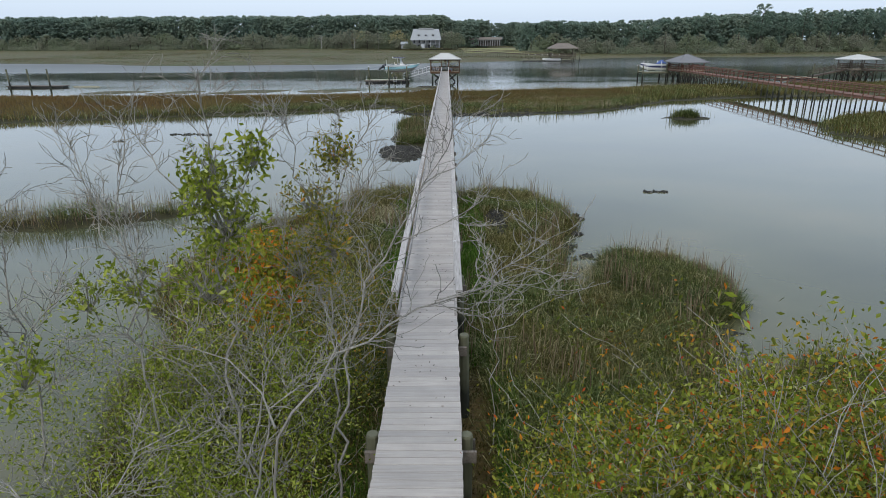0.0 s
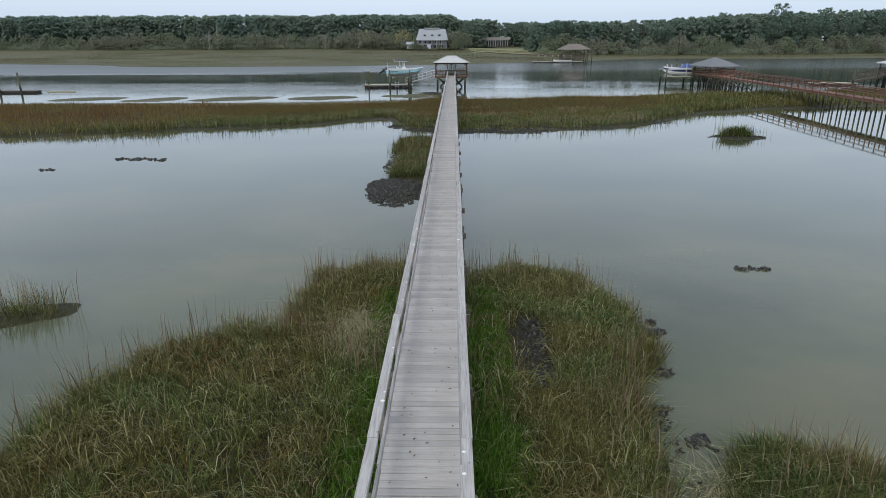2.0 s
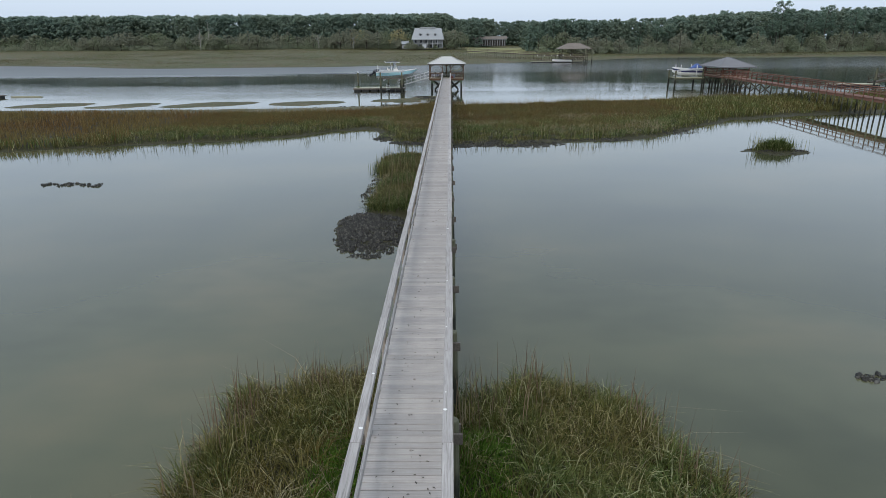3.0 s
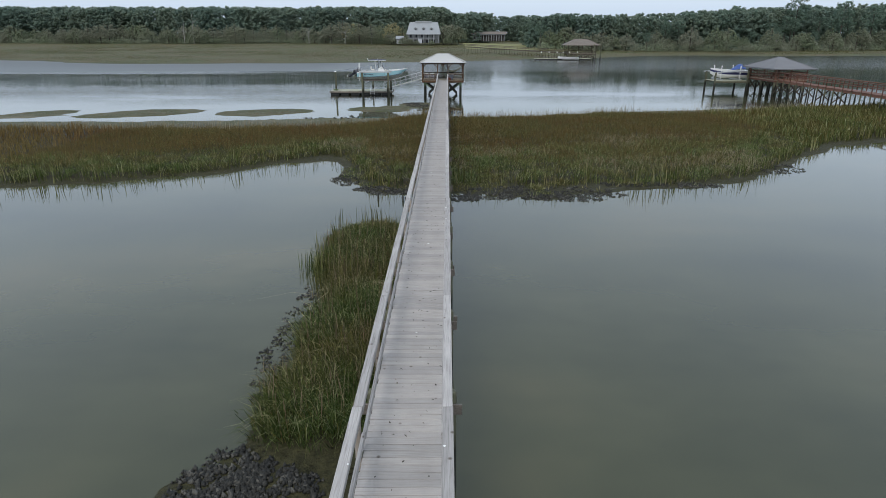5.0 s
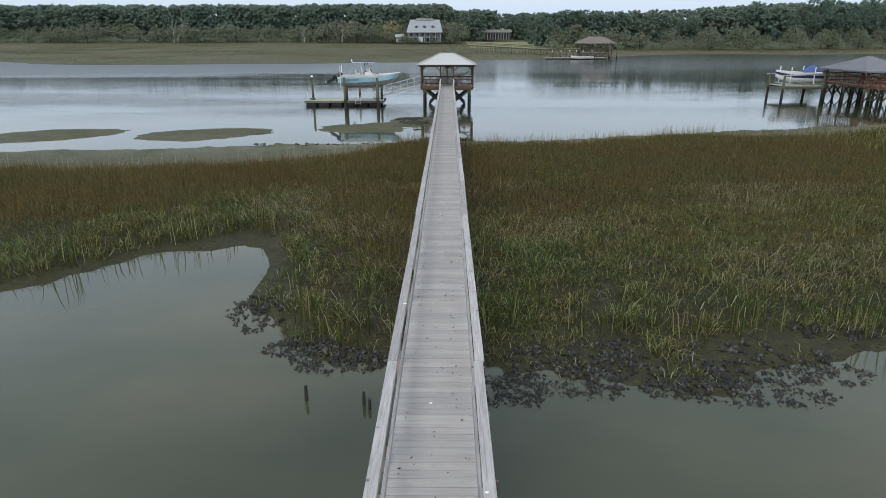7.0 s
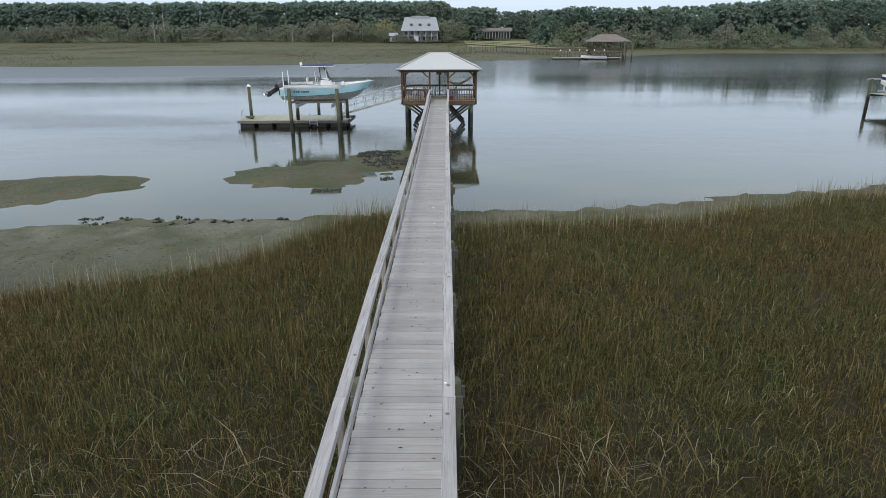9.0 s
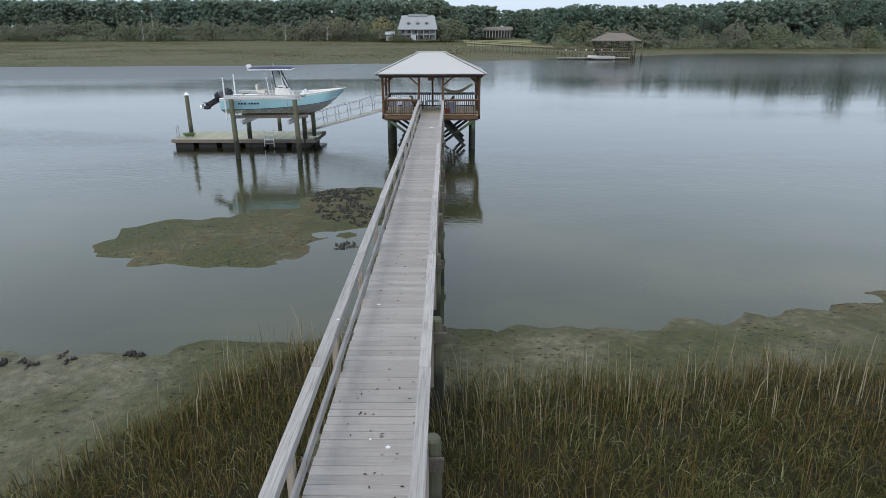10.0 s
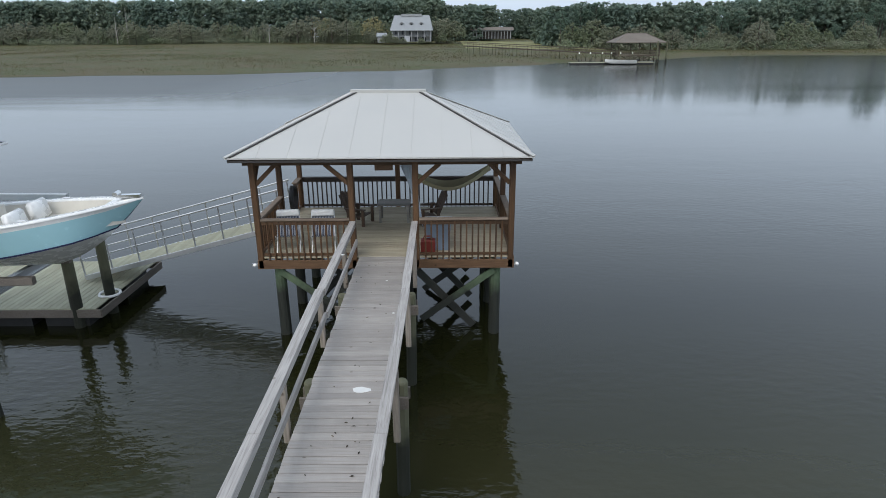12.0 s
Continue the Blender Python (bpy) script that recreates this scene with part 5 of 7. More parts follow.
def hip_roof(p, x0, x1, y0, y1, z0, z1, ridge, mat, name="roof"):
    mx, my = (x0 + x1) / 2, (y0 + y1) / 2
    v = [(x0, y0, z0), (x1, y0, z0), (x1, y1, z0), (x0, y1, z0), (mx - ridge, my, z1), (mx + ridge, my, z1)]
    v += [(a, b, c - 0.14) for a, b, c in v]
    f = [(0, 1, 5, 4), (1, 2, 5), (2, 3, 4, 5), (3, 0, 4), (7, 6, 10, 11), (8, 7, 11), (9, 8, 11, 10), (6, 9, 10)]
    f += [(1, 0, 6, 7), (2, 1, 7, 8), (3, 2, 8, 9), (0, 3, 9, 6)]
    roof = piece(name, Shape().add(v, f), mat, p)
    for a, b in ((0, 4), (1, 5), (2, 5), (3, 4), (4, 5)):
        if (Vector(v[a]) - Vector(v[b])).length > 0.2:
            piece("hip_cap", Shape().beam(Vector(v[a]) + Vector((0, 0, 0.01)), Vector(v[b]) + Vector((0, 0, 0.01)), 0.16, 0.04), mat, roof)
    return roof


def small_pavilion(name, label, x0, x1, y0, y1, floor, eave, ridge_z, ridge, roof_mat, timber, rail=True, over=0.5):
    p = site(name, label, "pavilion", ((x0 + x1) / 2, (y0 + y1) / 2, 0))
    hip_roof(p, x0 - over, x1 + over, y0 - over, y1 + over, eave, ridge_z, ridge, roof_mat)
    k = int((x1 - x0) / 0.3)
    for i in range(k):
        a = x0 + (x1 - x0) * i / k
        piece("floor_board", Shape().box(a + 0.01, a + (x1 - x0) / k - 0.01, y0, y1, floor - 0.04, floor), FLOORP, p)
    for y in (y0, y1):
        piece("rim_board", Shape().beam((x0, y, floor - 0.16), (x1, y, floor - 0.16), 0.05, 0.24), timber, p)
    for x in (x0, x1):
        piece("rim_board", Shape().beam((x, y0, floor - 0.16), (x, y1, floor - 0.16), 0.05, 0.235), timber, p)
    nx = 3
    for i in range(nx):
        for y in (y0 + 0.1, y1 - 0.1):
            x = x0 + 0.1 + (x1 - x0 - 0.2) * i / (nx - 1)
            piece("post", Shape().beam((x, y, floor), (x, y, eave - 0.05), 0.16, 0.16), timber, p)
    nx = 5
    for i in range(nx):
        x = x0 + 0.15 + (x1 - x0 - 0.3) * i / (nx - 1)
        for y in (y0 + 0.2, (y0 + y1) / 2, y1 - 0.2):
            piece("support_post", Shape().tube([(x, y, -1.2), (x, y, floor - 0.05)], [0.15, 0.13], 8), PILE, p)
        if i < nx - 1:
            x2 = x0 + 0.15 + (x1 - x0 - 0.3) * (i + 1) / (nx - 1)
            for y in (y0 + 0.05, y1 - 0.05):
                piece("cross_brace", Shape().beam((x, y, floor - 0.3), (x2, y, 0.3), 0.05, 0.16), DARKW, p)
                piece("cross_brace", Shape().beam((x2, y - 0.06, floor - 0.3), (x, y - 0.06, 0.3), 0.05, 0.16), DARKW, p)
    if rail:
        for a, b in (((x0, y0), (x1, y0)), ((x1, y0), (x1, y1)), ((x1, y1), (x0, y1)), ((x0, y1), (x0, y0))):
            A, B = Vector((*a, floor)), Vector((*b, floor))
            for h in (0.95, 0.5, 0.12):
                piece("rail", Shape().beam(A + Vector((0, 0, h)), B + Vector((0, 0, h)), 0.06, 0.1), timber, p)
            m = int((B - A).length / 0.45)
            for i in range(m):
                q = A + (B - A) * ((i + 0.5) / m)
                piece("baluster", Shape().beam(q, q + Vector((0, 0, 0.95)), 0.05, 0.05), timber, p)
    return p


def pier(name, label, a, b, z0, z1, width, gap, timber_y, timber_z, rails=True, post=0.085, braces=0):
    """A straight pier from a to b with boards, rails and posts."""
    a, b = Vector((*a, z0)), Vector((*b, z1))
    p = site(name, label, "pier", tuple((a + b) / 2))
    d = b - a
    s = Vector((-d.y, d.x, 0)).normalized() * (width / 2)
    n = int(d.length / 0.5)
    for i in range(n):
        q, r = a + d * (i / n), a + d * ((i + 0.94) / n)
        piece("deck_board", Shape().add([q - s, r - s, r + s, q + s] + [v - Vector((0, 0, 0.05)) for v in (q - s, r - s, r + s, q + s)],
              [(0, 1, 2, 3), (7, 6, 5, 4), (0, 4, 5, 1), (1, 5, 6, 2), (2, 6, 7, 3), (3, 7, 4, 0)]), timber_y, p)
    for sd in (-1, 1):
        piece("stringer", Shape().beam(a + s * sd * 0.9 - Vector((0, 0, 0.18)), b + s * sd * 0.9 - Vector((0, 0, 0.18)), 0.06, 0.24), timber_y, p)
        if rails:
            for h in (0.98, 0.55):
                piece("rail", Shape().beam(a + s * sd + Vector((0, 0, h)), b + s * sd + Vector((0, 0, h)), 0.1, 0.09), timber_y, p)
        m = int(d.length / gap)
        for i in range(m + 1):
            q = a + d * (i / max(1, m)) + s * sd
            if rails:
                piece("rail_post", Shape().beam(q + Vector((0, 0, -0.3)), q + Vector((0, 0, 0.98)), post, post), timber_z, p)
            piece("support_post", Shape().tube([(q.x, q.y, min(-0.9, float(land_height(np.array(q.x), np.array(q.y))) - 0.3)), q - Vector((0, 0, 0.1))], [0.085, 0.075], 7), PILE, p)
            if sd > 0 and i < braces and i % 2 == 0:
                r = q - s * 2
                for u, v in ((q, r), (r, q)):
                    piece("cross_brace", Shape().beam(u - Vector((0, 0, 0.35)), v - Vector((0, 0, 1.65)), 0.05, 0.14), DARKW, p)
    return p


def small_boat(name, label, m, length, hull, top, cover=None):
    b = thing(name, label, "boat", m)
    N = 10
    for nm, k0, k1, mat in (("hull", 0.0, 0.45, hull), ("hull_band", 0.45, 0.75, NAVY if cover else hull), ("gunwale", 0.75, 1.0, top)):
        sh = Shape()
        for sd in (1, -1):
            rings = []
            for i in range(N + 1):
                s = i / N
                w = 1.1 * (1 if s < 0.4 else max(0, 1 - ((s - 0.4) / 0.6) ** 2.4))
                zk, zs = (0 if s < 0.6 else 0.5 * ((s - 0.6) / 0.4) ** 2), 0.85 + 0.25 * s * s
                ring = [(length * s, sd * w * (0.55 + 0.45 * k) * (1 if k > 0 else 0), zk + (zs - zk) * k) for k in (k0, (k0 + k1) / 2, k1)]
                rings.append(ring if sd > 0 else ring[::-1])
            sh.loft(rings)
        part(nm, sh, mat, b, smooth=True)
    part("deck", Shape().loft([[(length * i / N, -1.05 * (1 if i < 4 else max(0, 1 - ((i / N - 0.4) / 0.6) ** 2.4)), 0.86 + 0.25 * (i / N) ** 2), (length * i / N, 1.05 * (1 if i < 4 else max(0, 1 - ((i / N - 0.4) / 0.6) ** 2.4)), 0.86 + 0.25 * (i / N) ** 2)] for i in range(N + 1)]), top, b)
    if cover:
        rows = [[(length * (0.10 + 0.36 * i / 6), -0.95 + 1.9 * j / 6, 0.9 + 0.62 * math.sin(math.pi * min(1, (i + 1) / 6.5)) * (1 - ((j - 3) / 3) ** 2 * 0.8)) for j in range(7)] for i in range(7)]
        part("cover", Shape().loft(rows), cover, b, "blue canvas cover", True)
    part("outboard", Shape().loft([[(x, w * math.cos(a), 0.85 + h * math.sin(a)) for a in [i * math.pi / 4 for i in range(8)]] for x, w, h in ((0, 0.14, 0.2), (-0.3, 0.22, 0.32), (-0.55, 0.14, 0.2))], close=True, cap0=True, cap1=True), ENGINE, b, "dark outboard motor")
    return b


def build_neighbours():
    small_pavilion("neighbour_pavilion", "red-brown dock pavilion with a grey hip roof", 45.0, 49.4, 1.7, 9.2, 1.95, 3.45, 4.85, 0.25, GREYROOF, RED_Z, over=0.7)
    pier("neighbour_pier", "long red-brown railed pier over the marsh", (46.2, 1.6), (41.0, -75.0), 1.95, 2.05, 1.5, 1.75, RED_Y, RED_Z, braces=9)
    small_boat("covered_boat", "white motor boat with a blue cover on a lift", pose(45.6, 10.9, 1.62, 0, 0, 174) @ Matrix.Diagonal((0.92, 1, 1.35, 1)), 5.9, WHITE, WHITE, BLUEC)
    lf = site("neighbour_boat_lift", "boat lift with dark piles and white guides", "boat lift", (42.5, 10.8, 0))
    for x, y in ((40.0, 8.8), (40.2, 12.7), (44.7, 8.7), (44.7, 12.7)):
        piece("support_post", Shape().tube([(x, y, -1.2), (x, y, 2.6 if x < 42 else 2.9)], [0.16, 0.14], 8), PILE, lf)
    for y in (8.8, 12.7):
        piece("top_beam", Shape().beam((39.8, y, 2.55), (44.9, y, 2.75), 0.12, 0.16), ALU, lf)
    for x in (41.0, 43.8):
        piece("cradle_beam", Shape().beam((x, 8.8, 1.53), (x, 12.7, 1.53), 0.14, 0.18), ALU, lf)
        for y in (9.4, 12.0):
            piece("guide_pole", Shape().tube([(x, y, 1.6), (x, y, 3.5)], 0.06, 6), WHITE, lf, "white guide pole")
    fl = site("lift_platform", "pale plank platform under the lifted boat", "platform", (42.6, 10.7, 1.1))
    for y in np.arange(9.0, 12.4, 0.2):
        piece("plank", Shape().plank(40.1, 45.2, y, y + 0.19, 1.30, 1.36, 0.006), FLOATW, fl)
    for y in (8.95, 12.45):
        piece("beam", Shape().box(40.0, 45.3, y - 0.06, y + 0.06, 1.06, 1.297), PILE, fl)
    # two plain chairs on the neighbouring deck
    for k, x in enumerate((46.0, 47.6)):
        c = thing("deck_chair", "orange-brown wooden chair on the neighbouring deck", "chair", pose(x, 4.0, 1.96, 0, 0, 160 + 30 * k), "neighbour chairs")
        part("seat", Shape().box(-0.28, 0.28, -0.28, 0.28, 0.36, 0.42), RED_Z, c)
        part("backrest", Shape().box(-0.28, 0.28, 0.24, 0.30, 0.42, 0.95, pose(0, 0, 0, -12)), RED_Z, c)
        for a in (-0.25, 0.25):
            for b in (-0.25, 0.25):
                part("leg", Shape().box(a - 0.03, a + 0.03, b - 0.03, b + 0.03, 0, 0.37), RED_Z, c)
    # the white-roofed dock further off
    small_pavilion("white_roof_pavilion", "far dock pavilion with a white hip roof", 79.3, 84.2, 5.0, 9.5, 1.9, 3.75, 4.6, 0.3, ROOFM, DARKW, over=0.5)
    pier("white_roof_pier", "dark pier behind the white-roofed pavilion", (82, 5), (96, -36), 1.9, 1.9, 1.5, 3.0, DARKW, DARKW)
    pier("white_roof_gangway", "sloping gangway down to a low float", (79.3, 7), (72.2, 6), 1.9, 0.6, 1.2, 2.4, DARKW, DARKW)
    f2 = site("pale_float", "pale low floating dock", "floating dock", (70, 6, 0))
    piece("deck", Shape().box(65.5, 73, 4.6, 7.4, 0.3, 0.42), FLOATW, f2)
    piece("float_body", Shape().box(65.7, 72.8, 4.8, 7.2, -0.2, 0.29), BLACK, f2)
    for x in (71.8,):
        g = site("float_pile", "tall dark pile at the far float", "pile", (x, 4.4, 0))
        piece("shaft", Shape().tube([(x, 4.4, -1), (x, 4.4, 3.0)], 0.15, 8), PILE, g)
    # low float on the other side of the creek mouth
    f3 = site("low_float", "low brown floating dock with three mooring piles", "floating dock", (-72, -8.2, 0))
    piece("deck", Shape().box(-77.4, -67.2, -9.2, -7.2, 0.26, 0.36), JOIST, f3)
    piece("float_body", Shape().box(-77.2, -67.4, -9.0, -7.4, -0.2, 0.258), BLACK, f3)
    for x in (-76.4, -72.8, -69.3):
        g = site("mooring_pile", "dark mooring pile beside the low float", "pile", (x, -9.4, 0), "mooring piles")
        piece("shaft", Shape().tube([(x, -9.4, -1), (x - 0.15, -9.4, 3.2)], [0.16, 0.14], 8), PILE, g)
    f4 = site("pale_boom", "narrow pale floating boom at the dock's end", "float", (-64, -7, 0))
    piece("boom", Shape().box(-66.6, -62.0, -7.2, -6.8, -0.1, 0.16), FLOATW, f4)
    # dock on the far shore
    small_pavilion("far_dock_pavilion", "brown-roofed boathouse on the far shore", 42.4, 52.2, 137.0, 144.0, 1.9, 4.75, 6.75, 2.2, BROWNROOF, DARKW, over=1.0)
    for x, y in ((50.8, 134.6), (53.6, 136.5)):
        g = site("tall_pile", "tall dark pile before the boathouse", "pile", (x, y, 0))
        piece("shaft", Shape().tube([(x, y, -1), (x, y, 5.0)], 0.2, 8), PILE, g)
    f5 = site("far_float", "pale floating dock before the boathouse", "floating dock", (40, 134, 0))
    piece("deck", Shape().box(30.5, 49.5, 132.5, 135.2, 0.35, 0.5), FLOATW, f5)
    piece("float_body", Shape().box(30.7, 49.3, 132.6, 135.1, -0.2, 0.34), BLACK, f5)
    for x in (33.0, 35.6, 38.4, 40.5, 42.6, 45.4):
        g = site("float_post", "white-capped post on the far float", "pile", (x, 135.5, 0), "far float posts")
        piece("shaft", Shape().tube([(x, 135.5, -1), (x, 135.5, 2.3)], 0.14, 7), PILE, g)
        piece("cap", Shape().tube([(x, 135.5, 2.3), (x, 135.5, 2.65)], [0.18, 0.08], 7), WHITE, g, "white cap")
    small_boat("far_boat", "white motor boat at the far float", pose(45.0, 131.0, 0.1, 0, 0, 176), 7.0, WHITE, WHITE)
    pier("far_pier", "thin dark pier across the far marsh", (42.4, 141), (8.5, 190), 2.2, 3.5, 1.4, 3.0, DARKW, DARKW)


# ---- houses on the far shore ----
def build_house():
    siding = plain("white_siding", (0.27, 0.28, 0.285), 0.6, 0, 0.08, 2.0)
    metal = plain("pale_house_roof", (0.27, 0.285, 0.29), 0.6, 0, 0.08, 1.0)
    pane = plain("dark_window_pane", (0.03, 0.035, 0.045), 0.1)
    h = site("house", "large white house with dormers and a columned porch", "house", (-12.4, 274, 4.3))
    x0, x1, y0, y1, zb, ze, zr = -21.2, -3.8, 272.0, 281.0, 4.0, 9.1, 15.6
    walls = piece("wall", Shape().box(x0, x1, y0, y1, zb, ze + 0.1), siding, h, "white boarded wall")
    my = (y0 + y1) / 2
    v = [(x0 - 0.7, y0 - 3.2, ze - 0.3), (x1 + 0.7, y0 - 3.2, ze - 0.3), (x1 + 0.7, y1 + 0.7, ze + 0.3), (x0 - 0.7, y1 + 0.7, ze + 0.3), (x0 + 0.9, my, zr - 0.5), (x1 - 0.9, my, zr - 0.5)]
    v += [(a, b, c - 0.3) for a, b, c in v]
    f = [(0, 1, 5, 4), (1, 2, 5), (2, 3, 4, 5), (3, 0, 4), (7, 6, 10, 11), (8, 7, 11), (9, 8, 11, 10), (6, 9, 10), (1, 0, 6, 7), (2, 1, 7, 8), (3, 2, 8, 9), (0, 3, 9, 6)]
    roof = piece("roof", Shape().add(v, f), metal, h, "pale grey metal roof")
    piece("ridge_house", Shape().box(x0 + 4.0, x1 - 4.2, my - 0.8, my + 0.8, zr - 0.9, zr + 0.05), metal, roof)
    for i in range(3):
        x = x0 + 4.4 + i * 4.3
        d = piece("dormer", Shape().box(x - 0.75, x + 0.75, y0 - 0.6, y0 + 3, 10.3, 11.75).add([(x - 0.95, y0 - 0.9, 11.7), (x + 0.95, y0 - 0.9, 11.7), (x, y0 - 0.9, 12.4), (x - 0.95, y0 + 3.5, 11.7), (x + 0.95, y0 + 3.5, 11.7), (x, y0 + 3.5, 12.4)], [(0, 1, 2), (0, 2, 5, 3), (2, 1, 4, 5), (3, 5, 4)]), siding, roof, "white dormer")
        piece("pane", Shape().box(x - 0.4, x + 0.4, y0 - 0.65, y0 - 0.6, 10.6, 11.55), pane, d)
    piece("porch_floor", Shape().box(x0, x1, y0 - 2.8, y0, 6.2, 6.5), siding, h)
    for i in range(7):
        x = x0 + 0.3 + (x1 - x0 - 0.6) * i / 6
        piece("column", Shape().tube([(x, y0 - 2.6, zb), (x, y0 - 2.6, ze - 0.4)], 0.2, 8), siding, h, "white porch column")
    for i in range(5):
        x = x0 + 1.6 + i * 3.1
        w = piece("window", Shape().box(x - 0.6, x + 0.6, y0 - 0.1, y0 - 0.02, 6.9, 8.9), siding, h)
        piece("pane", Shape().box(x - 0.48, x + 0.48, y0 - 0.14, y0 - 0.1, 7.0, 8.8), pane, w)
        # flat dark panel on the wall paints the shade of an open ground floor
        piece("basement_bay", Shape().box(x - 1.0, x + 1.0, y0 - 0.12, y0 - 0.03, zb + 0.2, 5.9), pane, h, "dark panel standing in for the shade of an open ground floor")
    piece("stair", Shape().add([(x0 + 5.6, y0 - 6.2, zb), (x0 + 8.0, y0 - 6.2, zb), (x0 + 8.0, y0 - 2.8, 6.4), (x0 + 5.6, y0 - 2.8, 6.4), (x0 + 5.6, y0 - 2.8, zb), (x0 + 8.0, y0 - 2.8, zb)], [(0, 1, 2, 3), (0, 3, 4), (1, 5, 2)]), siding, h, "white front stair")
    g = site("garden_shed", "small pale shed among trees near the house", "shed", (-25.5, 268, 4))
    piece("wall", Shape().box(-27.2, -23.6, 266.5, 270, 3.8, 6.4), siding, g)
    piece("roof", Shape().add([(-27.6, 266, 6.3), (-23.2, 266, 6.3), (-23.2, 270.5, 6.3), (-27.6, 270.5, 6.3), (-27.6, 268.2, 7.8), (-23.2, 268.2, 7.8)], [(0, 1, 5, 4), (2, 3, 4, 5), (3, 0, 4), (1, 2, 5)]), metal, g)
    s = site("stable", "long low building with white posts and a dark roof", "stable", (28, 330, 6))
    piece("wall", Shape().box(17, 38, 332, 337, 4.6, 9.0), plain("dark_boards", (0.05, 0.045, 0.04), 0.8), s)
    piece("roof", Shape().add([(16, 329, 9.0), (39, 329, 9.0), (39, 339, 9.0), (16, 339, 9.0), (16, 334, 10.6), (39, 334, 10.6)], [(0, 1, 5, 4), (2, 3, 4, 5), (3, 0, 4), (1, 2, 5), (0, 3, 2, 1)]), BROWNROOF, s)
    for i in range(13):
        x = 17.5 + i * 1.65
        piece("post", Shape().box(x - 0.2, x + 0.2, 329.6, 330.0, 4.6, 9.0), siding, s)
    piece("fascia", Shape().box(17, 38.5, 329.4, 329.6, 8.5, 9.1), siding, s)
    lawn_m = Mat("mown_field")
    n = lawn_m.noise(lawn_m.position((0.2, 0.5, 0.2)), 1.0, 5)
    lawn = Shape()
    gx, gy = np.linspace(10, 62, 14), np.linspace(225, 318, 14)
    lawn.loft([[(x, y, float(land_height(np.array(x), np.array(y))) + 0.12) for x in gx] for y in gy])
    ob = part("lawn", lawn, lawn_m.done(lawn_m.ramp(n, [(0.3, (0.14, 0.15, 0.05)), (0.7, (0.25, 0.23, 0.10))]), 0.9), smooth=True)
    tagged(ob, "yellow-green mown field behind the far marsh", "lawn", kind="structure")


# ---- woods ----
def leaf_cloud(centres, radii, per, size, rng, flat=0.75, loose=1.05):
    """Small leaf clumps as bent pairs of triangles, spread in the shells of many balls."""
    c = np.repeat(np.array(centres), per, 0)
    r = np.repeat(np.array(radii), per)
    k = len(c)
    d = rng.normal(size=(k, 3))
    d /= np.linalg.norm(d, axis=1)[:, None]
    d[:, 2] *= flat
    p = c + d * (r * rng.uniform(0.35, loose, k) ** 0.6)[:, None]
    face = d * (1.1 if loose < 1.2 else 0.5) + np.array([0, 0, 0.6]) + rng.normal(size=(k, 3)) * 0.22
    a = np.cross(face, rng.normal(size=(k, 3)))
    a /= np.linalg.norm(a, axis=1)[:, None]
    b = np.cross(face, a)
    b /= np.linalg.norm(b, axis=1)[:, None]
    s = (size * rng.uniform(0.6, 1.4, k))[:, None]
    n = np.cross(a, b) * s * 0.25
    V = np.stack([p - a * s, p - b * s * 0.6 + n, p + a * s, p + b * s * 0.6 - n], 1).reshape(-1, 3)
    o = np.arange(k)[:, None] * 4
    F = np.concatenate([o + np.array([0, 1, 2]), o + np.array([0, 2, 3])], 0)
    return V, F


def with_cores(V, F, centres, radii, simple=False):
    """Adds a small closed knot inside each ball of leaves."""
    n = len(centres)
    unit = [(0, 0, 0.85)] + [(math.cos(a + h * 0.6) * c, math.sin(a + h * 0.6) * c, h * 0.85) for h, c in ((0.45, 0.89), (-0.45, 0.89)) for a in [q * math.pi / 2.5 for q in range(5)]] + [(0, 0, -0.85)]
    if simple:
        unit = [(1, 0, 0), (-1, 0, 0), (0, 1, 0), (0, -1, 0), (0, 0, 0.85), (0, 0, -0.85)]
    C = (centres[:, None, :] + np.array(unit)[None] * radii[:, None, None]).reshape(-1, 3)
    tri = [(0, 1 + q, 1 + (q + 1) % 5) for q in range(5)] + [(11, 6 + (q + 1) % 5, 6 + q) for q in range(5)]
    tri += [(1 + q, 6 + q, 1 + (q + 1) % 5) for q in range(5)] + [(6 + q, 6 + (q + 1) % 5, 1 + (q + 1) % 5) for q in range(5)]
    if simple:
        tri = [(0, 2, 4), (2, 1, 4), (1, 3, 4), (3, 0, 4), (2, 0, 5), (1, 2, 5), (3, 1, 5), (0, 3, 5)]
    G = (np.arange(n)[:, None, None] * len(unit) + np.array(tri)[None]).reshape(-1, 3) + len(V)
    return np.concatenate([V, C]), np.concatenate([F, G])


def crown_points(kind, rng, hgt):
    if kind == "pine":
        n = 60
        z = hgt * (0.50 + 0.49 * rng.random(n) ** 0.75)
        spread_r = hgt * 0.20 * np.clip(1.1 - ((z / hgt - 0.78) / 0.30) ** 2, 0.15, 1.1)
        a = rng.uniform(0, 6.28, n)
        q = rng.random(n) ** 0.45
        c = np.stack([np.cos(a) * spread_r * q, np.sin(a) * spread_r * q, z], -1)
        return c, rng.uniform(0.022, 0.048, n) * hgt
    n = 210
    a, u = rng.uniform(0, 6.28, n), rng.random(n) ** 0.5
    w = hgt * 0.46
    x, y = np.cos(a) * u * w, np.sin(a) * u * w
    z = hgt * (0.16 + 0.70 * np.sqrt(np.clip(1 - u * u * 0.9, 0, 1)) * rng.uniform(0.25, 1.0, n))
    return np.stack([x, y, z], -1), rng.uniform(0.030, 0.062, n) * hgt


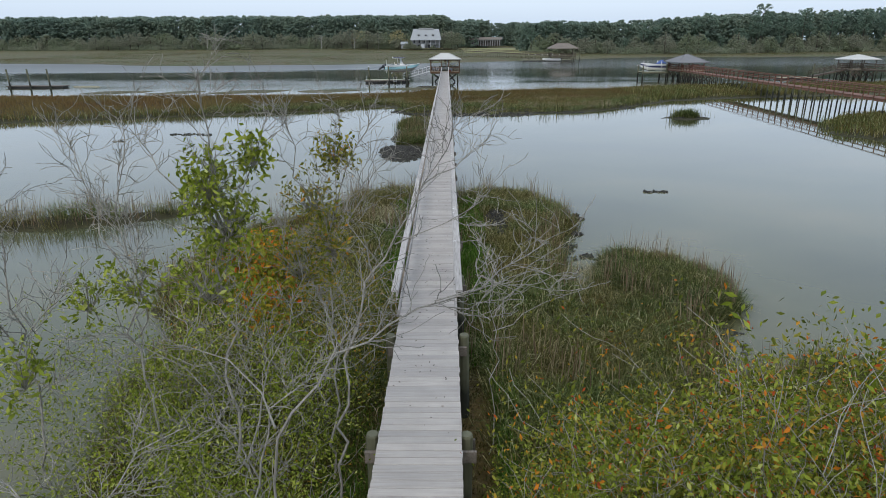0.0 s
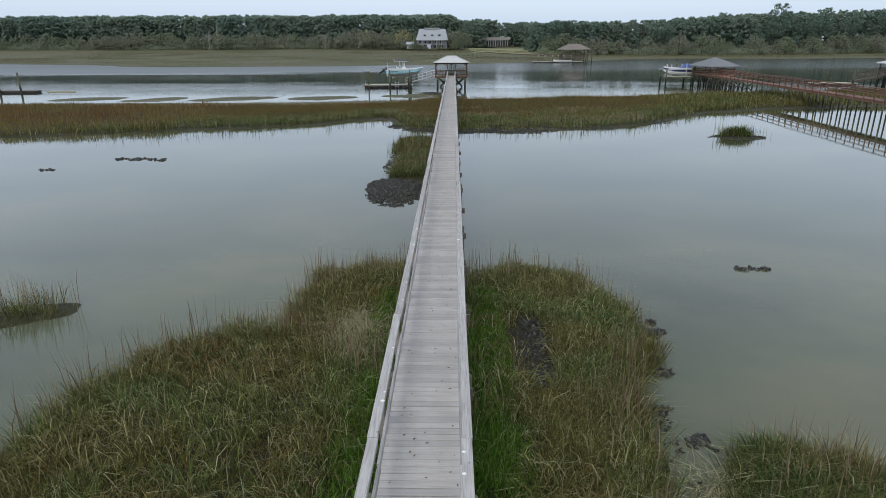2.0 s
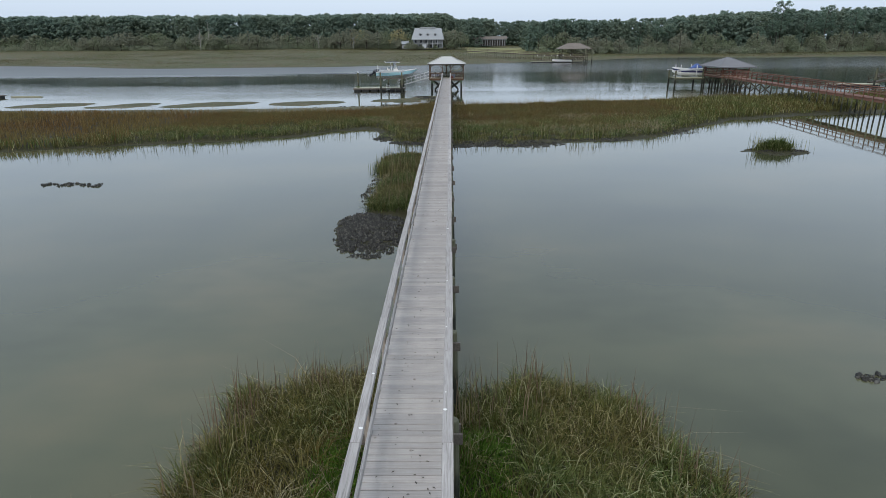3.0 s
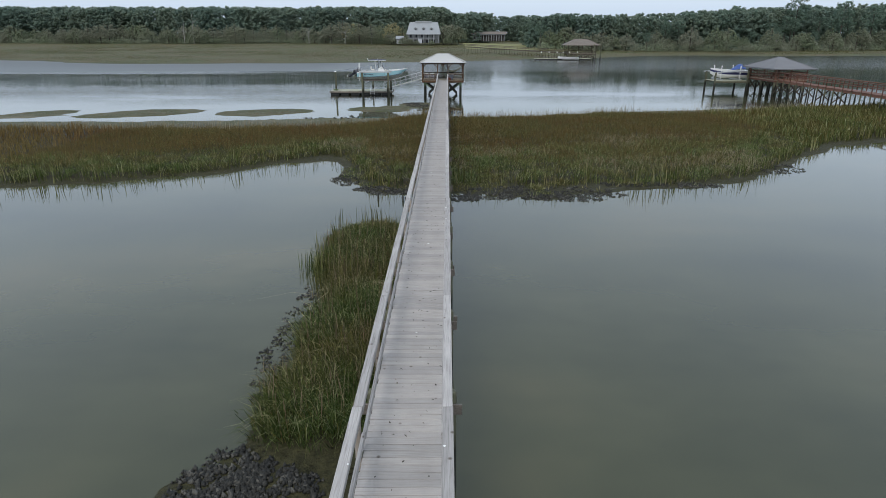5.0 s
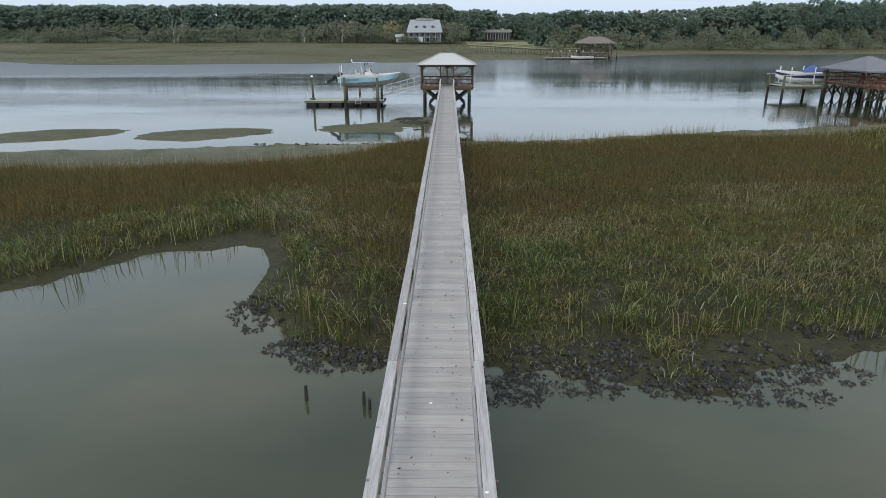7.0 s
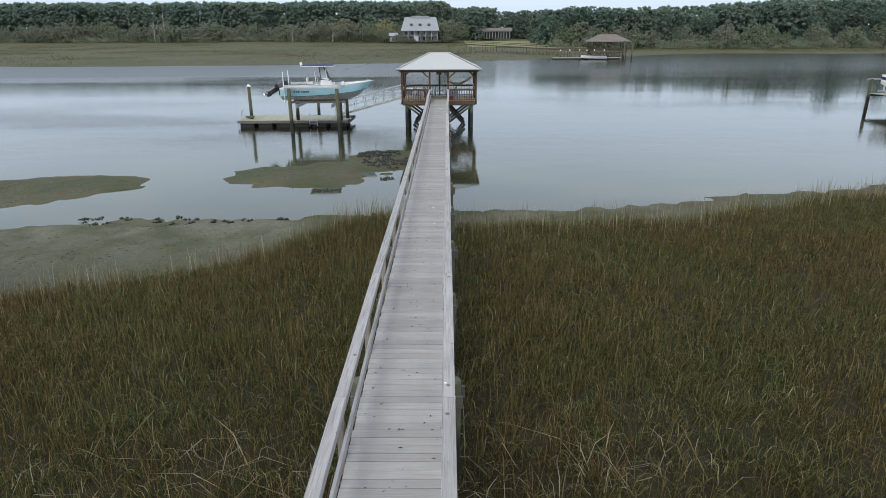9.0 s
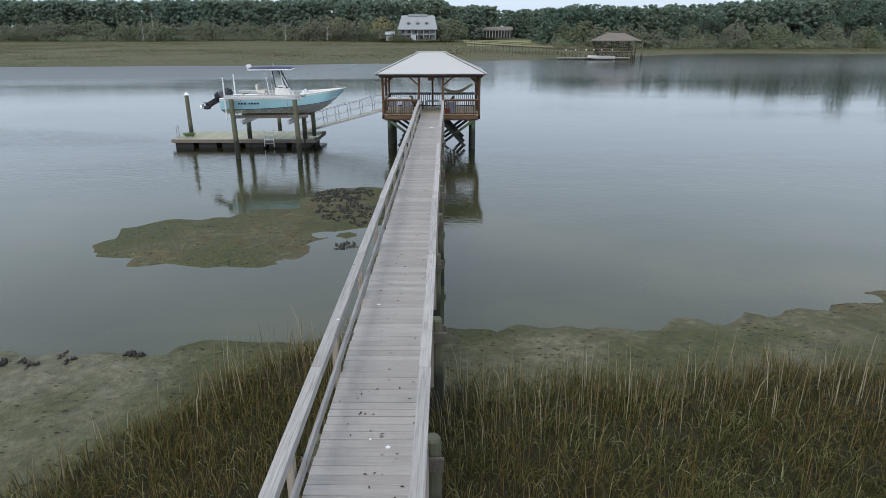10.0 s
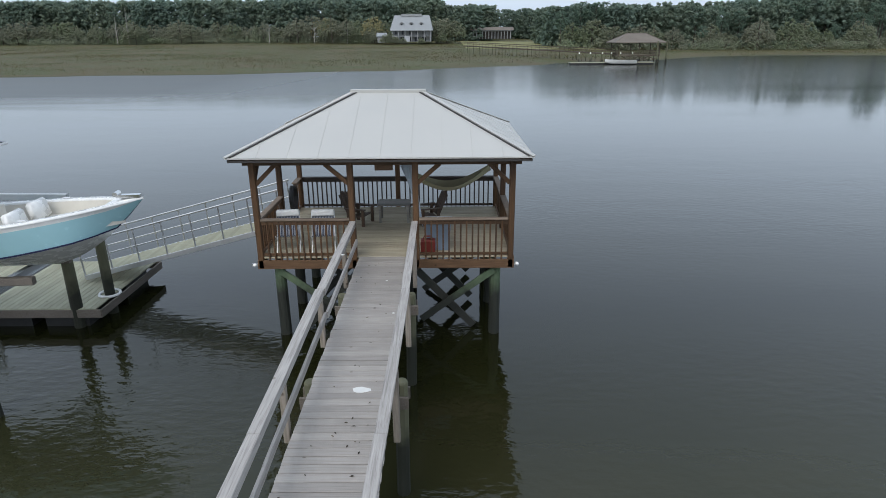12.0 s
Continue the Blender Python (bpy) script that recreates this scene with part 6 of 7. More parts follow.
def build_woods():
    oak_g = foliage("oak_leaves", [(0.0, (0.227, 0.270, 0.172)), (0.5, (0.257, 0.299, 0.190)), (1.0, (0.293, 0.328, 0.216))], trans=0.55, patch=[(0.0, (0.260, 0.278, 0.198)), (1.0, (0.312, 0.315, 0.237))], patch_scale=0.07)
    pine_g = foliage("pine_needles", [(0.0, (0.150, 0.218, 0.166)), (0.6, (0.176, 0.247, 0.185)), (1.0, (0.215, 0.283, 0.208))], trans=0.55)
    grey_g = foliage("bare_autumn_crown", [(0.0, (0.262, 0.276, 0.206)), (0.5, (0.288, 0.300, 0.222)), (1.0, (0.326, 0.332, 0.250))], trans=0.55)
    gold_g = foliage("golden_crown", [(0.0, (0.358, 0.345, 0.195)), (1.0, (0.448, 0.413, 0.244))], trans=0.55)
    bark = wood("tree_bark", (0.05, 0.042, 0.034), (0.10, 0.085, 0.07), (0.16, 0.14, 0.12), "z", 0.9, False)
    protos = {}
    for kind, mat, hgt, per, size, count in (("pine", pine_g, 22, 24, 0.34, 3), ("oak", oak_g, 12, 15, 0.20, 3), ("grey", grey_g, 11, 15, 0.18, 2), ("gold", gold_g, 12, 15, 0.20, 1)):
        for k in range(count):
            rng = np.random.default_rng(100 + 7 * len(protos))
            c, r = crown_points("pine" if kind == "pine" else "oak", rng, hgt)
            V, F = leaf_cloud(c, r, per, size, rng, loose=1.6)
            V, F = with_cores(V, F, c, r * (0.5 if kind == "pine" else 0.85), True)
            crown = from_arrays("crown", V, F, mat, True)
            t = Shape().tube([(0, 0, -0.5), (0.1, 0, hgt * 0.3), (0.0, 0.15, hgt * 0.6), (0.1, 0.1, hgt * 0.93)], [0.30, 0.24, 0.17, 0.04], 7)
            pr = random.Random(k)
            for i in range(8):
                q = Vector(c[i * 3])
                z = max(hgt * 0.25, q.z - hgt * 0.12)
                t.tube([(0.05, 0.05, z), (q.x * 0.5, q.y * 0.5, (z + q.z) / 2 + 0.2), tuple(q)], [0.11, 0.07, 0.03], 5)
            root = thing("tree", "", "", None)
            root.name = {"pine": "pine_tree", "oak": "oak_tree", "grey": "bare_tree", "gold": "golden_tree"}[kind]
            tagged(root, {"pine": "tall dark green pine in the far woods", "oak": "broad olive-green oak at the marsh edge", "grey": "grey-brown half-bare tree at the marsh edge", "gold": "rounded tree with golden-olive autumn leaves"}[kind], "tree", "trees of the far woods")
            crown.parent = root
            part("trunk", t, bark, root)
            protos.setdefault(kind, []).append(root)
    used = set()
    rng = random.Random(77)

    def plant(kind, x, y, scale=1.0, sink=0.3, vary=1.0):
        ps = protos[kind]
        p = rng.choice(ps)
        z = float(land_height(np.array(x), np.array(y))) - sink
        sc = scale * (1 + vary * rng.uniform(-0.1, 0.12))
        m = Matrix.LocRotScale((x, y, z), Euler((0, 0, rng.uniform(0, 6.28))), None)
        if p.name in used:
            ob = copy_thing(p, m)
        else:
            used.add(p.name)
            ob = p
            ob.matrix_basis = m
        ob.scale = (sc, sc, sc * (1 + vary * rng.uniform(-0.08, 0.08)))

    # front row of broad trees along the left shore
    x = -330.0
    while x < 4:
        if not -24 < x < -2:
            base = np.interp(x, [-330, -150, -60, 0], [330, 305, 292, 280])
            kind = rng.choice(["oak", "oak", "oak", "grey", "grey", "gold" if -90 < x < -20 else "oak"])
            plant(kind, x, base + rng.uniform(-6, 8), rng.uniform(0.75, 1.15) * (1.15 if -95 < x < -30 else 0.95))
        x += rng.uniform(4.5, 8.5)
    for x, y, s in ((-25, 284, 0.9), (-28, 272, 0.6), (-21.5, 264, 0.52), (-19, 263, 0.40), (-16, 264.5, 0.34), (-23.5, 262, 0.45), (-8, 266, 0.3), (-1.5, 279, 1.0), (3, 283, 0.95), (7, 286, 0.85), (-31, 279, 0.8), (0.5, 273, 0.5)):
        plant("oak", x, y, s)
    # right shore
    x = 48.0
    while x < 330:
        base = np.interp(x, [48, 90, 140, 330], [238, 226, 222, 285])
        kind = rng.choice(["oak", "oak", "grey", "oak", "pine"])
        plant(kind, x, base + rng.uniform(-4, 9), rng.uniform(0.4, 0.55) if kind == "pine" else rng.uniform(0.7, 1.1))
        x += rng.uniform(4.5, 8)
    for i in range(34):
        x = rng.uniform(46, 330)
        plant("pine", x, np.interp(x, [48, 90, 140, 330], [238, 226, 222, 285]) + rng.uniform(10, 34), rng.uniform(0.6, 0.75))
    for x, y, s in ((57, 250, 0.76), (66, 251, 0.77), (72, 252, 0.70), (104, 250, 0.68), (112, 250, 0.68), (126, 250, 0.73), (135, 250, 0.70), (149, 250, 0.84), (158, 252, 0.76), (180, 250, 0.99), (205, 252, 0.92), (222, 254, 0.84), (245, 260, 0.88), (262, 266, 0.92)):
        plant("pine", x, y, s * np.interp(x, [90, 150, 260], [1.05, 1.16, 1.22]), vary=0.1)
    # bleached dead trees standing at the wood's edge
    pale = wood("bleached_snag_wood", (0.30, 0.29, 0.27), (0.42, 0.41, 0.385), (0.52, 0.51, 0.48), "z", 0.9, False)
    for x, y, hgt in ((-150.0, 296.0, 17.0), (-156.0, 297.0, 13.0), (-79.0, 284.0, 9.0), (-58.0, 283.0, 7.5), (-43.0, 284.0, 6.5), (160.0, 228.0, 8.0)):
        z = float(land_height(np.array(x), np.array(y)))
        snag = thing("dead_tree", "bleached bare dead tree at the edge of the woods", "tree", Matrix.Translation((x, y, z - 0.3)), "dead trees")
        part("trunk", Shape().tube([(0, 0, 0), (0.15, 0, hgt * 0.5), (0.5, 0.1, hgt)], [0.22, 0.17, 0.07], 7), pale, snag)
        for i in range(6 if hgt < 12 else 2):
            f, a = rng.uniform(0.35, 0.9), rng.uniform(-0.6, 0.6) + (math.pi if rng.random() < 0.5 else 0)
            reach = hgt * rng.uniform(0.15, 0.3)
            q = Vector((0.3 * f, 0, hgt * f))
            part("branch", Shape().tube([q, q + Vector((math.cos(a) * reach * 0.6, math.sin(a) * reach * 0.4, reach * 0.5)), q + Vector((math.cos(a) * reach, math.sin(a) * reach * 0.6, reach * 0.75))], [0.11, 0.08, 0.04], 5), pale, snag)
    # the closed woods behind
    nr = np.random.default_rng(5)
    cs, rs = [], []
    for i in range(1010):
        if i < 520:
            x = nr.uniform(-400, 30)
            y = np.interp(x, [-420, -150, -60, 30], [345, 322, 308, 330]) + nr.uniform(0, 44)
            hgt = nr.uniform(19.6, 21.2) * np.interp(y, [310, 380], [0.97, 1.12]) * (1.0 if x < 0 else 0.84)
        elif i < 620:
            x, y, hgt = nr.uniform(5, 130), nr.uniform(385, 430), nr.uniform(15.5, 18.5)
        else:
            x = 47 + 373 * nr.random() ** 1.6
            y = np.interp(x, [48, 90, 140, 420], [250, 240, 238, 330]) + nr.uniform(0, 50)
            hgt = np.interp(x, [48, 110, 150, 260, 420], [15.5, 17.0, 19.0, 23.5, 26]) * nr.uniform(0.88, 1.06)
        c, r = crown_points("pine", nr, hgt)
        low = nr.random(len(c)) < 0.45
        c[low, 2] = nr.uniform(0.5, hgt * 0.62, low.sum())
        c[low, :2] *= 1.35
        r[low] *= 1.5
        r[~low] *= 1.25
        z = float(land_height(np.array(x), np.array(y)))
        cs.append(c + np.array([x, y, z]))
        rs.append(r)
    V, F = leaf_cloud(np.concatenate(cs), np.concatenate(rs), 9, 0.46, nr, loose=1.6)
    V, F = with_cores(V, F, np.concatenate(cs), np.concatenate(rs) * 1.0, True)
    woods_g = foliage("deep_wood_leaves", [(0.0, (0.169, 0.237, 0.195)), (0.5, (0.192, 0.263, 0.211)), (1.0, (0.221, 0.291, 0.229))], trans=0.55, patch=[(0.0, (0.195, 0.255, 0.195)), (1.0, (0.254, 0.302, 0.224))], patch_scale=0.03)
    tagged(from_arrays("far_woods", V, F, woods_g, True), "dense dark mixed pine woods on the far shore", "woods", kind="stuff")
    # undergrowth along the wood's foot
    cs, rs = [], []
    for i in range(1300):
        if i < 800:
            x = nr.uniform(-400, 6)
            y = np.interp(x, [-330, -150, -60, 0], [326, 301, 288, 280]) + nr.uniform(-4, 12)
        else:
            x = nr.uniform(46, 400)
            y = np.interp(x, [48, 90, 140, 330], [234, 222, 218, 281]) + nr.uniform(-3, 10)
        if -23 < x < -3:
            continue
        z = float(land_height(np.array(x), np.array(y)))
        k = nr.integers(3, 7)
        cs.append(np.array([x, y, z + 1.3]) + nr.normal(size=(k, 3)) * np.array([2.0, 1.5, 1.1]))
        rs.append(nr.uniform(0.8, 1.7, k))
    V, F = leaf_cloud(np.concatenate(cs), np.concatenate(rs), 16, 0.30, nr, loose=1.5)
    tagged(from_arrays("undergrowth", V, F, oak_g), "low scrub along the edge of the woods", "scrub", kind="stuff")


build_neighbours()
build_house()
build_woods()


# ---- shrubs and bare trees at the bank ----
TWIG = wood("lichened_twigs", (0.12, 0.11, 0.095), (0.245, 0.235, 0.205), (0.44, 0.43, 0.39), "z", 0.85, False, 0.15)
EVERG = foliage("wax_myrtle_leaves", [(0.0, (0.090, 0.125, 0.012)), (0.5, (0.19, 0.235, 0.026)), (0.9, (0.32, 0.35, 0.06)), (1.0, (0.42, 0.44, 0.16))], 0.45, 0.3)
MIXL = foliage("turning_shrub_leaves", [(0.0, (0.055, 0.075, 0.010)), (0.40, (0.125, 0.145, 0.020)), (0.76, (0.24, 0.225, 0.036)), (0.86, (0.38, 0.23, 0.026)), (0.94, (0.48, 0.16, 0.018)), (1.0, (0.34, 0.055, 0.022))], 0.45, 0.3)
AUTUMN = foliage("autumn_leaves", [(0.0, (0.12, 0.15, 0.014)), (0.45, (0.24, 0.26, 0.028)), (0.72, (0.38, 0.32, 0.04)), (0.84, (0.58, 0.25, 0.02)), (1.0, (0.52, 0.10, 0.02))], 0.45, 0.35)
GOLDL = foliage("yellowing_shrub_leaves", [(0.0, (0.085, 0.10, 0.014)), (0.5, (0.18, 0.185, 0.028)), (0.88, (0.30, 0.25, 0.045)), (1.0, (0.45, 0.20, 0.03))], 0.45, 0.3)


def grow(shape, p, d, length, r, depth, rng, tips, twisty=0.24):
    """One limb and its forks; the ends go into tips."""
    n = 4
    pts, rad = [p], [r]
    for i in range(n):
        d = (d + Vector((rng.gauss(0, twisty), rng.gauss(0, twisty), rng.gauss(0.03, twisty * 0.8)))).normalized()
        p = p + d * (length / n)
        pts.append(p)
        rad.append(max(0.0036, r * (1 - 0.45 * (i + 1) / n)))
    shape.tube(pts, rad, 6 if depth > 2 else (4 if depth > 0 else 3), caps=False)
    if depth <= 1:
        tips.append((p, d))
    if depth <= 0:
        return
    spots = [n] + [rng.choice((1, 2, 2, 3, 3)) for _ in range(rng.choice((1, 2, 2, 3)) if depth > 1 else 2)]
    for f in spots:
        side = Vector((rng.gauss(0, 1), rng.gauss(0, 1), rng.gauss(0.15, 0.5))).normalized()
        nd = (d * (1.0 if f == n else 0.7) + side * (0.35 if f == n else 0.8)).normalized()
        grow(shape, pts[f], nd, length * rng.uniform(0.55, 0.85), max(0.0036, rad[f] * (0.85 if f == n else 0.62)), depth - 1, rng, tips, twisty)


def leaves_at(tips, per, size, rng, scatter=0.16):
    nr = np.random.default_rng(rng.randint(0, 99999))
    c = np.repeat(np.array([tuple(t[0]) for t in tips]), per, 0)
    k = len(c)
    p = c + nr.normal(size=(k, 3)) * scatter
    a = nr.normal(size=(k, 3)) + np.array([0, 0, 0.6])
    a /= np.linalg.norm(a, axis=1)[:, None]
    b = np.cross(a, nr.normal(size=(k, 3)))
    b /= np.linalg.norm(b, axis=1)[:, None]
    n = np.cross(a, b)
    s = (size * nr.uniform(0.6, 1.35, k))[:, None]
    V = np.stack([p - a * s, p + b * s * 0.42 + n * s * 0.12, p + a * s, p - b * s * 0.42 + n * s * 0.12], 1).reshape(-1, 3)
    o = np.arange(k)[:, None] * 4
    F = np.concatenate([o + np.array([0, 1, 2]), o + np.array([0, 2, 3])], 0)
    return V, F


def shrub(name, label, x, y, top, seed, stems=3, depth=4, leaf=None, per=0, size=0.045, lean=(0, 0), part_leafy=1.0, r=0.035, spread_out=0.45, band=None, over_deck=False, scatter=0.16):
    rng = random.Random(seed)
    base = float(land_height(np.array(x), np.array(y)))
    root = thing(name, label, "shrub" if leaf else "bare tree", Matrix.Translation((x, y, base - 0.05)))
    tips, made = [], []
    h = top - base
    for k in range(stems):
        a = 6.28 * k / stems + rng.uniform(-0.5, 0.5)
        d = Vector((math.cos(a) * spread_out + lean[0], math.sin(a) * spread_out + lean[1], 1)).normalized()
        s, ends = Shape(), []
        grow(s, Vector((math.cos(a) * 0.08, math.sin(a) * 0.08, 0)), d, h * rng.uniform(0.36, 0.46), r * rng.uniform(0.75, 1.1), depth, rng, ends)
        made.append(s)
        tips += ends
    zmax = max(t[0].z for t in tips)
    k = h / zmax
    kx = min(1.25, k)
    for s in made:
        s.v = [(a * kx, b * kx, c * k) for a, b, c in s.v]
        if not over_deck:
            s.v = [((max(a, 0.75 - x) if x > 0 else min(a, -0.75 - x)), b, c) for a, b, c in s.v]
        part("stem", s, TWIG, root)
    if leaf:
        use = [(Vector((t[0].x * kx, t[0].y * kx, t[0].z * k)), t[1]) for t in tips if rng.random() < part_leafy]
        use = [t for t in use if abs(t[0].x + x) > 1.05]
        if band:
            use = [t for t in use if band[0] * h < t[0].z < band[1] * h]
        if use:
            V, F = leaves_at(use, per, size, rng, scatter)
            ob = from_arrays("foliage", V, F, leaf)
            ob.parent = root
    return root


def twiggy_limb(pts, r0, r1, rng, start=0.35, gap=0.10, reach=1.0, wig=0.05, up=0.45):
    """A crooked limb through points that carries forked twigs past its start."""
    P = [Vector(p) for p in pts]
    path = []
    for a, b in zip(P, P[1:]):
        k = max(2, int((b - a).length / 0.3))
        path += [a.lerp(b, i / k) + Vector((rng.gauss(0, wig), rng.gauss(0, wig), rng.gauss(0, wig * 0.6))) for i in range(k)]
    path.append(P[-1])
    n = len(path)
    rad = [0.62 * (r0 + (r1 - r0) * i / (n - 1)) for i in range(n)]
    s, ends = Shape(), []
    s.tube(path, rad, 6, caps=False)
    length = sum((b - a).length for a, b in zip(path, path[1:]))
    k = int(length * (1 - start) / gap)
    for i in range(k):
        f = start + (1 - start) * (i + rng.random()) / k
        j = min(n - 2, int(f * (n - 1)))
        q = path[j].lerp(path[j + 1], f * (n - 1) - j)
        d = (path[j + 1] - path[j]).normalized()
        side = Vector((rng.gauss(0, 1), rng.gauss(0, 1), rng.gauss(0, 0.5))).normalized()
        nd = (d * 0.6 + side * 0.9 + Vector((0, 0, up))).normalized()
        big = rng.random() < 0.45
        grow(s, q, nd, reach * rng.uniform(0.35, 0.68) * (1.15 - 0.5 * f), max(0.0050, rad[j] * 0.55), 2 if big else 1, rng, ends, 0.26)
    return s, ends


def bare_tree(name, label, limbs, seed, clumps=(), leaf=None, size=0.045, **kw):
    """limbs: paths of points with two radii; clumps: centre, radius and how many sprays of leaves."""
    rng = random.Random(seed)
    o = Vector(limbs[0][0][0])
    o.z = float(land_height(np.array(o.x), np.array(o.y))) - 0.05
    root = thing(name, label, "tree", Matrix.Translation(o))
    for pts, r0, r1 in limbs:
        s, ends = twiggy_limb([Vector(p) - o for p in pts], r0, r1, rng, **kw)
        part("limb", s, TWIG, root)
    tips = []
    for (cx, cy, cz), r, k in clumps:
        c, sp = Vector((cx, cy, cz)) - o, Shape()
        for i in range(int(k * 1.8)):
            d = Vector((rng.gauss(0, 1), rng.gauss(0, 1), rng.gauss(0, 1))).normalized() * r * rng.uniform(0.3, 1.15)
            q = c + Vector((d.x, d.y, d.z * 1.1))
            sp.tube([c + d * 0.1 - Vector((0, 0, r * 0.5)), c + d * 0.6 - Vector((0, 0, r * 0.12)), q], [0.006, 0.0045, 0.003], 4, caps=False)
            tips.append((q, d))
        part("leafy_spray", sp, TWIG, root)
    if tips:
        V, F = leaves_at(tips, 9, size, rng, 0.06)
        ob = from_arrays("foliage", V, F, leaf)
        ob.parent = root
    return root


def build_shrubs():
    bare = "leafless grey tree with lichened twigs beside the boardwalk"
    ever = "half-bare grey tree with clumps of green leaves"
    bare_tree("leafing_tree", ever, [([(-2.3, -112.2, 0.3), (-2.35, -112.2, 3.6), (-2.3, -112.2, 5.4), (-2.25, -112.3, 6.3), (-2.15, -112.5, 7.0)], 0.04, 0.010),
              ([(-2.3, -112.2, 4.9), (-1.95, -112.0, 5.8), (-1.65, -111.9, 6.5)], 0.018, 0.007), ([(-2.32, -112.2, 5.2), (-2.7, -112.3, 5.9), (-3.0, -112.4, 6.4)], 0.016, 0.007)], 11,
              [((-2.32, -112.2, 5.75), 0.36, 40), ((-2.2, -112.1, 5.3), 0.42, 44), ((-1.85, -112.0, 6.05), 0.24, 18), ((-2.45, -112.3, 4.6), 0.45, 34)], EVERG, 0.045, start=0.55)
    bare_tree("leafing_tree", ever, [([(-1.45, -110.7, 0.3), (-1.4, -110.7, 3.0), (-1.25, -110.6, 5.2), (-1.1, -110.5, 6.4)], 0.036, 0.008),
              ([(-1.3, -110.6, 4.6), (-1.6, -110.8, 5.6), (-1.8, -110.9, 6.5)], 0.018, 0.007), ([(-1.3, -110.6, 4.8), (-0.95, -110.7, 5.6), (-0.62, -110.9, 6.5)], 0.016, 0.006)], 12,
              [((-1.18, -110.56, 5.85), 0.30, 26), ((-1.5, -110.7, 5.2), 0.36, 26), ((-1.25, -110.8, 4.6), 0.42, 34), ((-1.75, -110.6, 4.2), 0.5, 40)], GOLDL, 0.04, start=0.5)
    bare_tree("bare_tree", bare, [([(-1.1, -112.3, 0.3), (-0.95, -112.2, 3.2), (-0.62, -111.95, 4.5), (-0.27, -111.7, 4.95), (0.1, -111.3, 5.5), (0.33, -111.1, 5.9), (0.45, -111.0, 6.3)], 0.038, 0.008),
              ([(0.1, -111.3, 5.5), (0.5, -110.9, 5.7), (0.95, -110.6, 6.0)], 0.018, 0.007), ([(-0.62, -111.95, 4.5), (-0.75, -111.8, 5.2), (-0.5, -111.7, 5.8)], 0.018, 0.006), ([(-0.27, -111.7, 4.95), (0.3, -111.9, 5.15), (0.8, -112.0, 5.5)], 0.016, 0.006)], 13, start=0.5)
    bare_tree("bare_tree", bare, [([(-1.5, -114.0, 0.4), (-1.35, -114.0, 3.4), (-0.7, -113.95, 4.5), (0.1, -113.8, 4.95), (0.69, -113.65, 5.1), (1.45, -112.8, 5.25)], 0.034, 0.008),
              ([(0.3, -113.75, 5.0), (0.7, -113.2, 5.0), (1.3, -112.9, 4.8)], 0.015, 0.006), ([(-1.2, -114.0, 3.8), (-1.8, -113.6, 4.3), (-2.4, -113.3, 4.3)], 0.018, 0.006)], 14, start=0.6, up=0.25)
    bare_tree("bare_tree", bare, [([(-3.6, -111.8, 0.3), (-3.6, -111.8, 3.4), (-3.65, -111.75, 5.0), (-3.5, -111.6, 6.5)], 0.034, 0.008), ([(-3.6, -111.8, 4.2), (-4.1, -111.6, 5.3), (-4.4, -111.5, 6.3)], 0.02, 0.007),
              ([(-3.6, -111.8, 3.6), (-3.2, -112.2, 4.5), (-3.1, -112.4, 5.2)], 0.018, 0.007)], 15, [((-3.3, -112.3, 4.6), 0.32, 16), ((-4.1, -112.0, 4.3), 0.4, 16)], EVERG, 0.045, start=0.45)
    bare_tree("bare_tree", bare, [([(-4.9, -112.3, 0.3), (-4.8, -112.3, 3.2), (-4.9, -112.2, 4.6), (-5.1, -112.0, 6.0)], 0.034, 0.008), ([(-4.8, -112.3, 3.3), (-4.2, -112.8, 4.3), (-3.7, -113.1, 4.7)], 0.02, 0.007),
              ([(-4.85, -112.3, 3.8), (-5.4, -112.6, 4.8), (-5.7, -112.8, 5.3)], 0.018, 0.007)], 16, [((-5.2, -112.7, 4.3), 0.4, 22), ((-4.2, -113.2, 3.9), 0.35, 16)], EVERG, 0.045, start=0.45)
    bare_tree("bare_tree", bare, [([(1.2, -109.9, 0.3), (1.15, -109.9, 2.8), (1.0, -109.8, 3.6), (0.9, -109.7, 4.3)], 0.020, 0.006), ([(1.15, -109.9, 3.0), (1.7, -109.7, 3.8), (2.4, -109.5, 4.2)], 0.016, 0.006), ([(1.15, -109.9, 2.7), (1.9, -110.0, 3.3), (2.6, -110.1, 3.6)], 0.015, 0.006)], 17, start=0.6, gap=0.16, reach=0.6, up=0.1)
    bare_tree("bare_tree", bare, [([(-1.9, -113.1, 0.3), (-1.9, -113.1, 2.4), (-2.2, -113.1, 3.6), (-2.8, -113.2, 4.2)], 0.034, 0.008), ([(-1.9, -113.1, 2.3), (-1.5, -113.1, 3.4), (-1.0, -112.9, 4.0)], 0.024, 0.007), ([(-1.95, -113.1, 2.8), (-1.7, -112.6, 3.7), (-1.5, -112.1, 4.4)], 0.02, 0.007)], 18, start=0.4, up=0.2)
    bare_tree("bare_tree", bare, [([(-3.4, -114.3, 0.3), (-3.3, -114.3, 2.2), (-2.8, -114.2, 3.3), (-2.1, -114.0, 3.8)], 0.032, 0.008), ([(-3.3, -114.3, 2.2), (-3.9, -114.2, 3.2), (-4.4, -114.0, 3.7)], 0.022, 0.007)], 19, start=0.4, up=0.2)
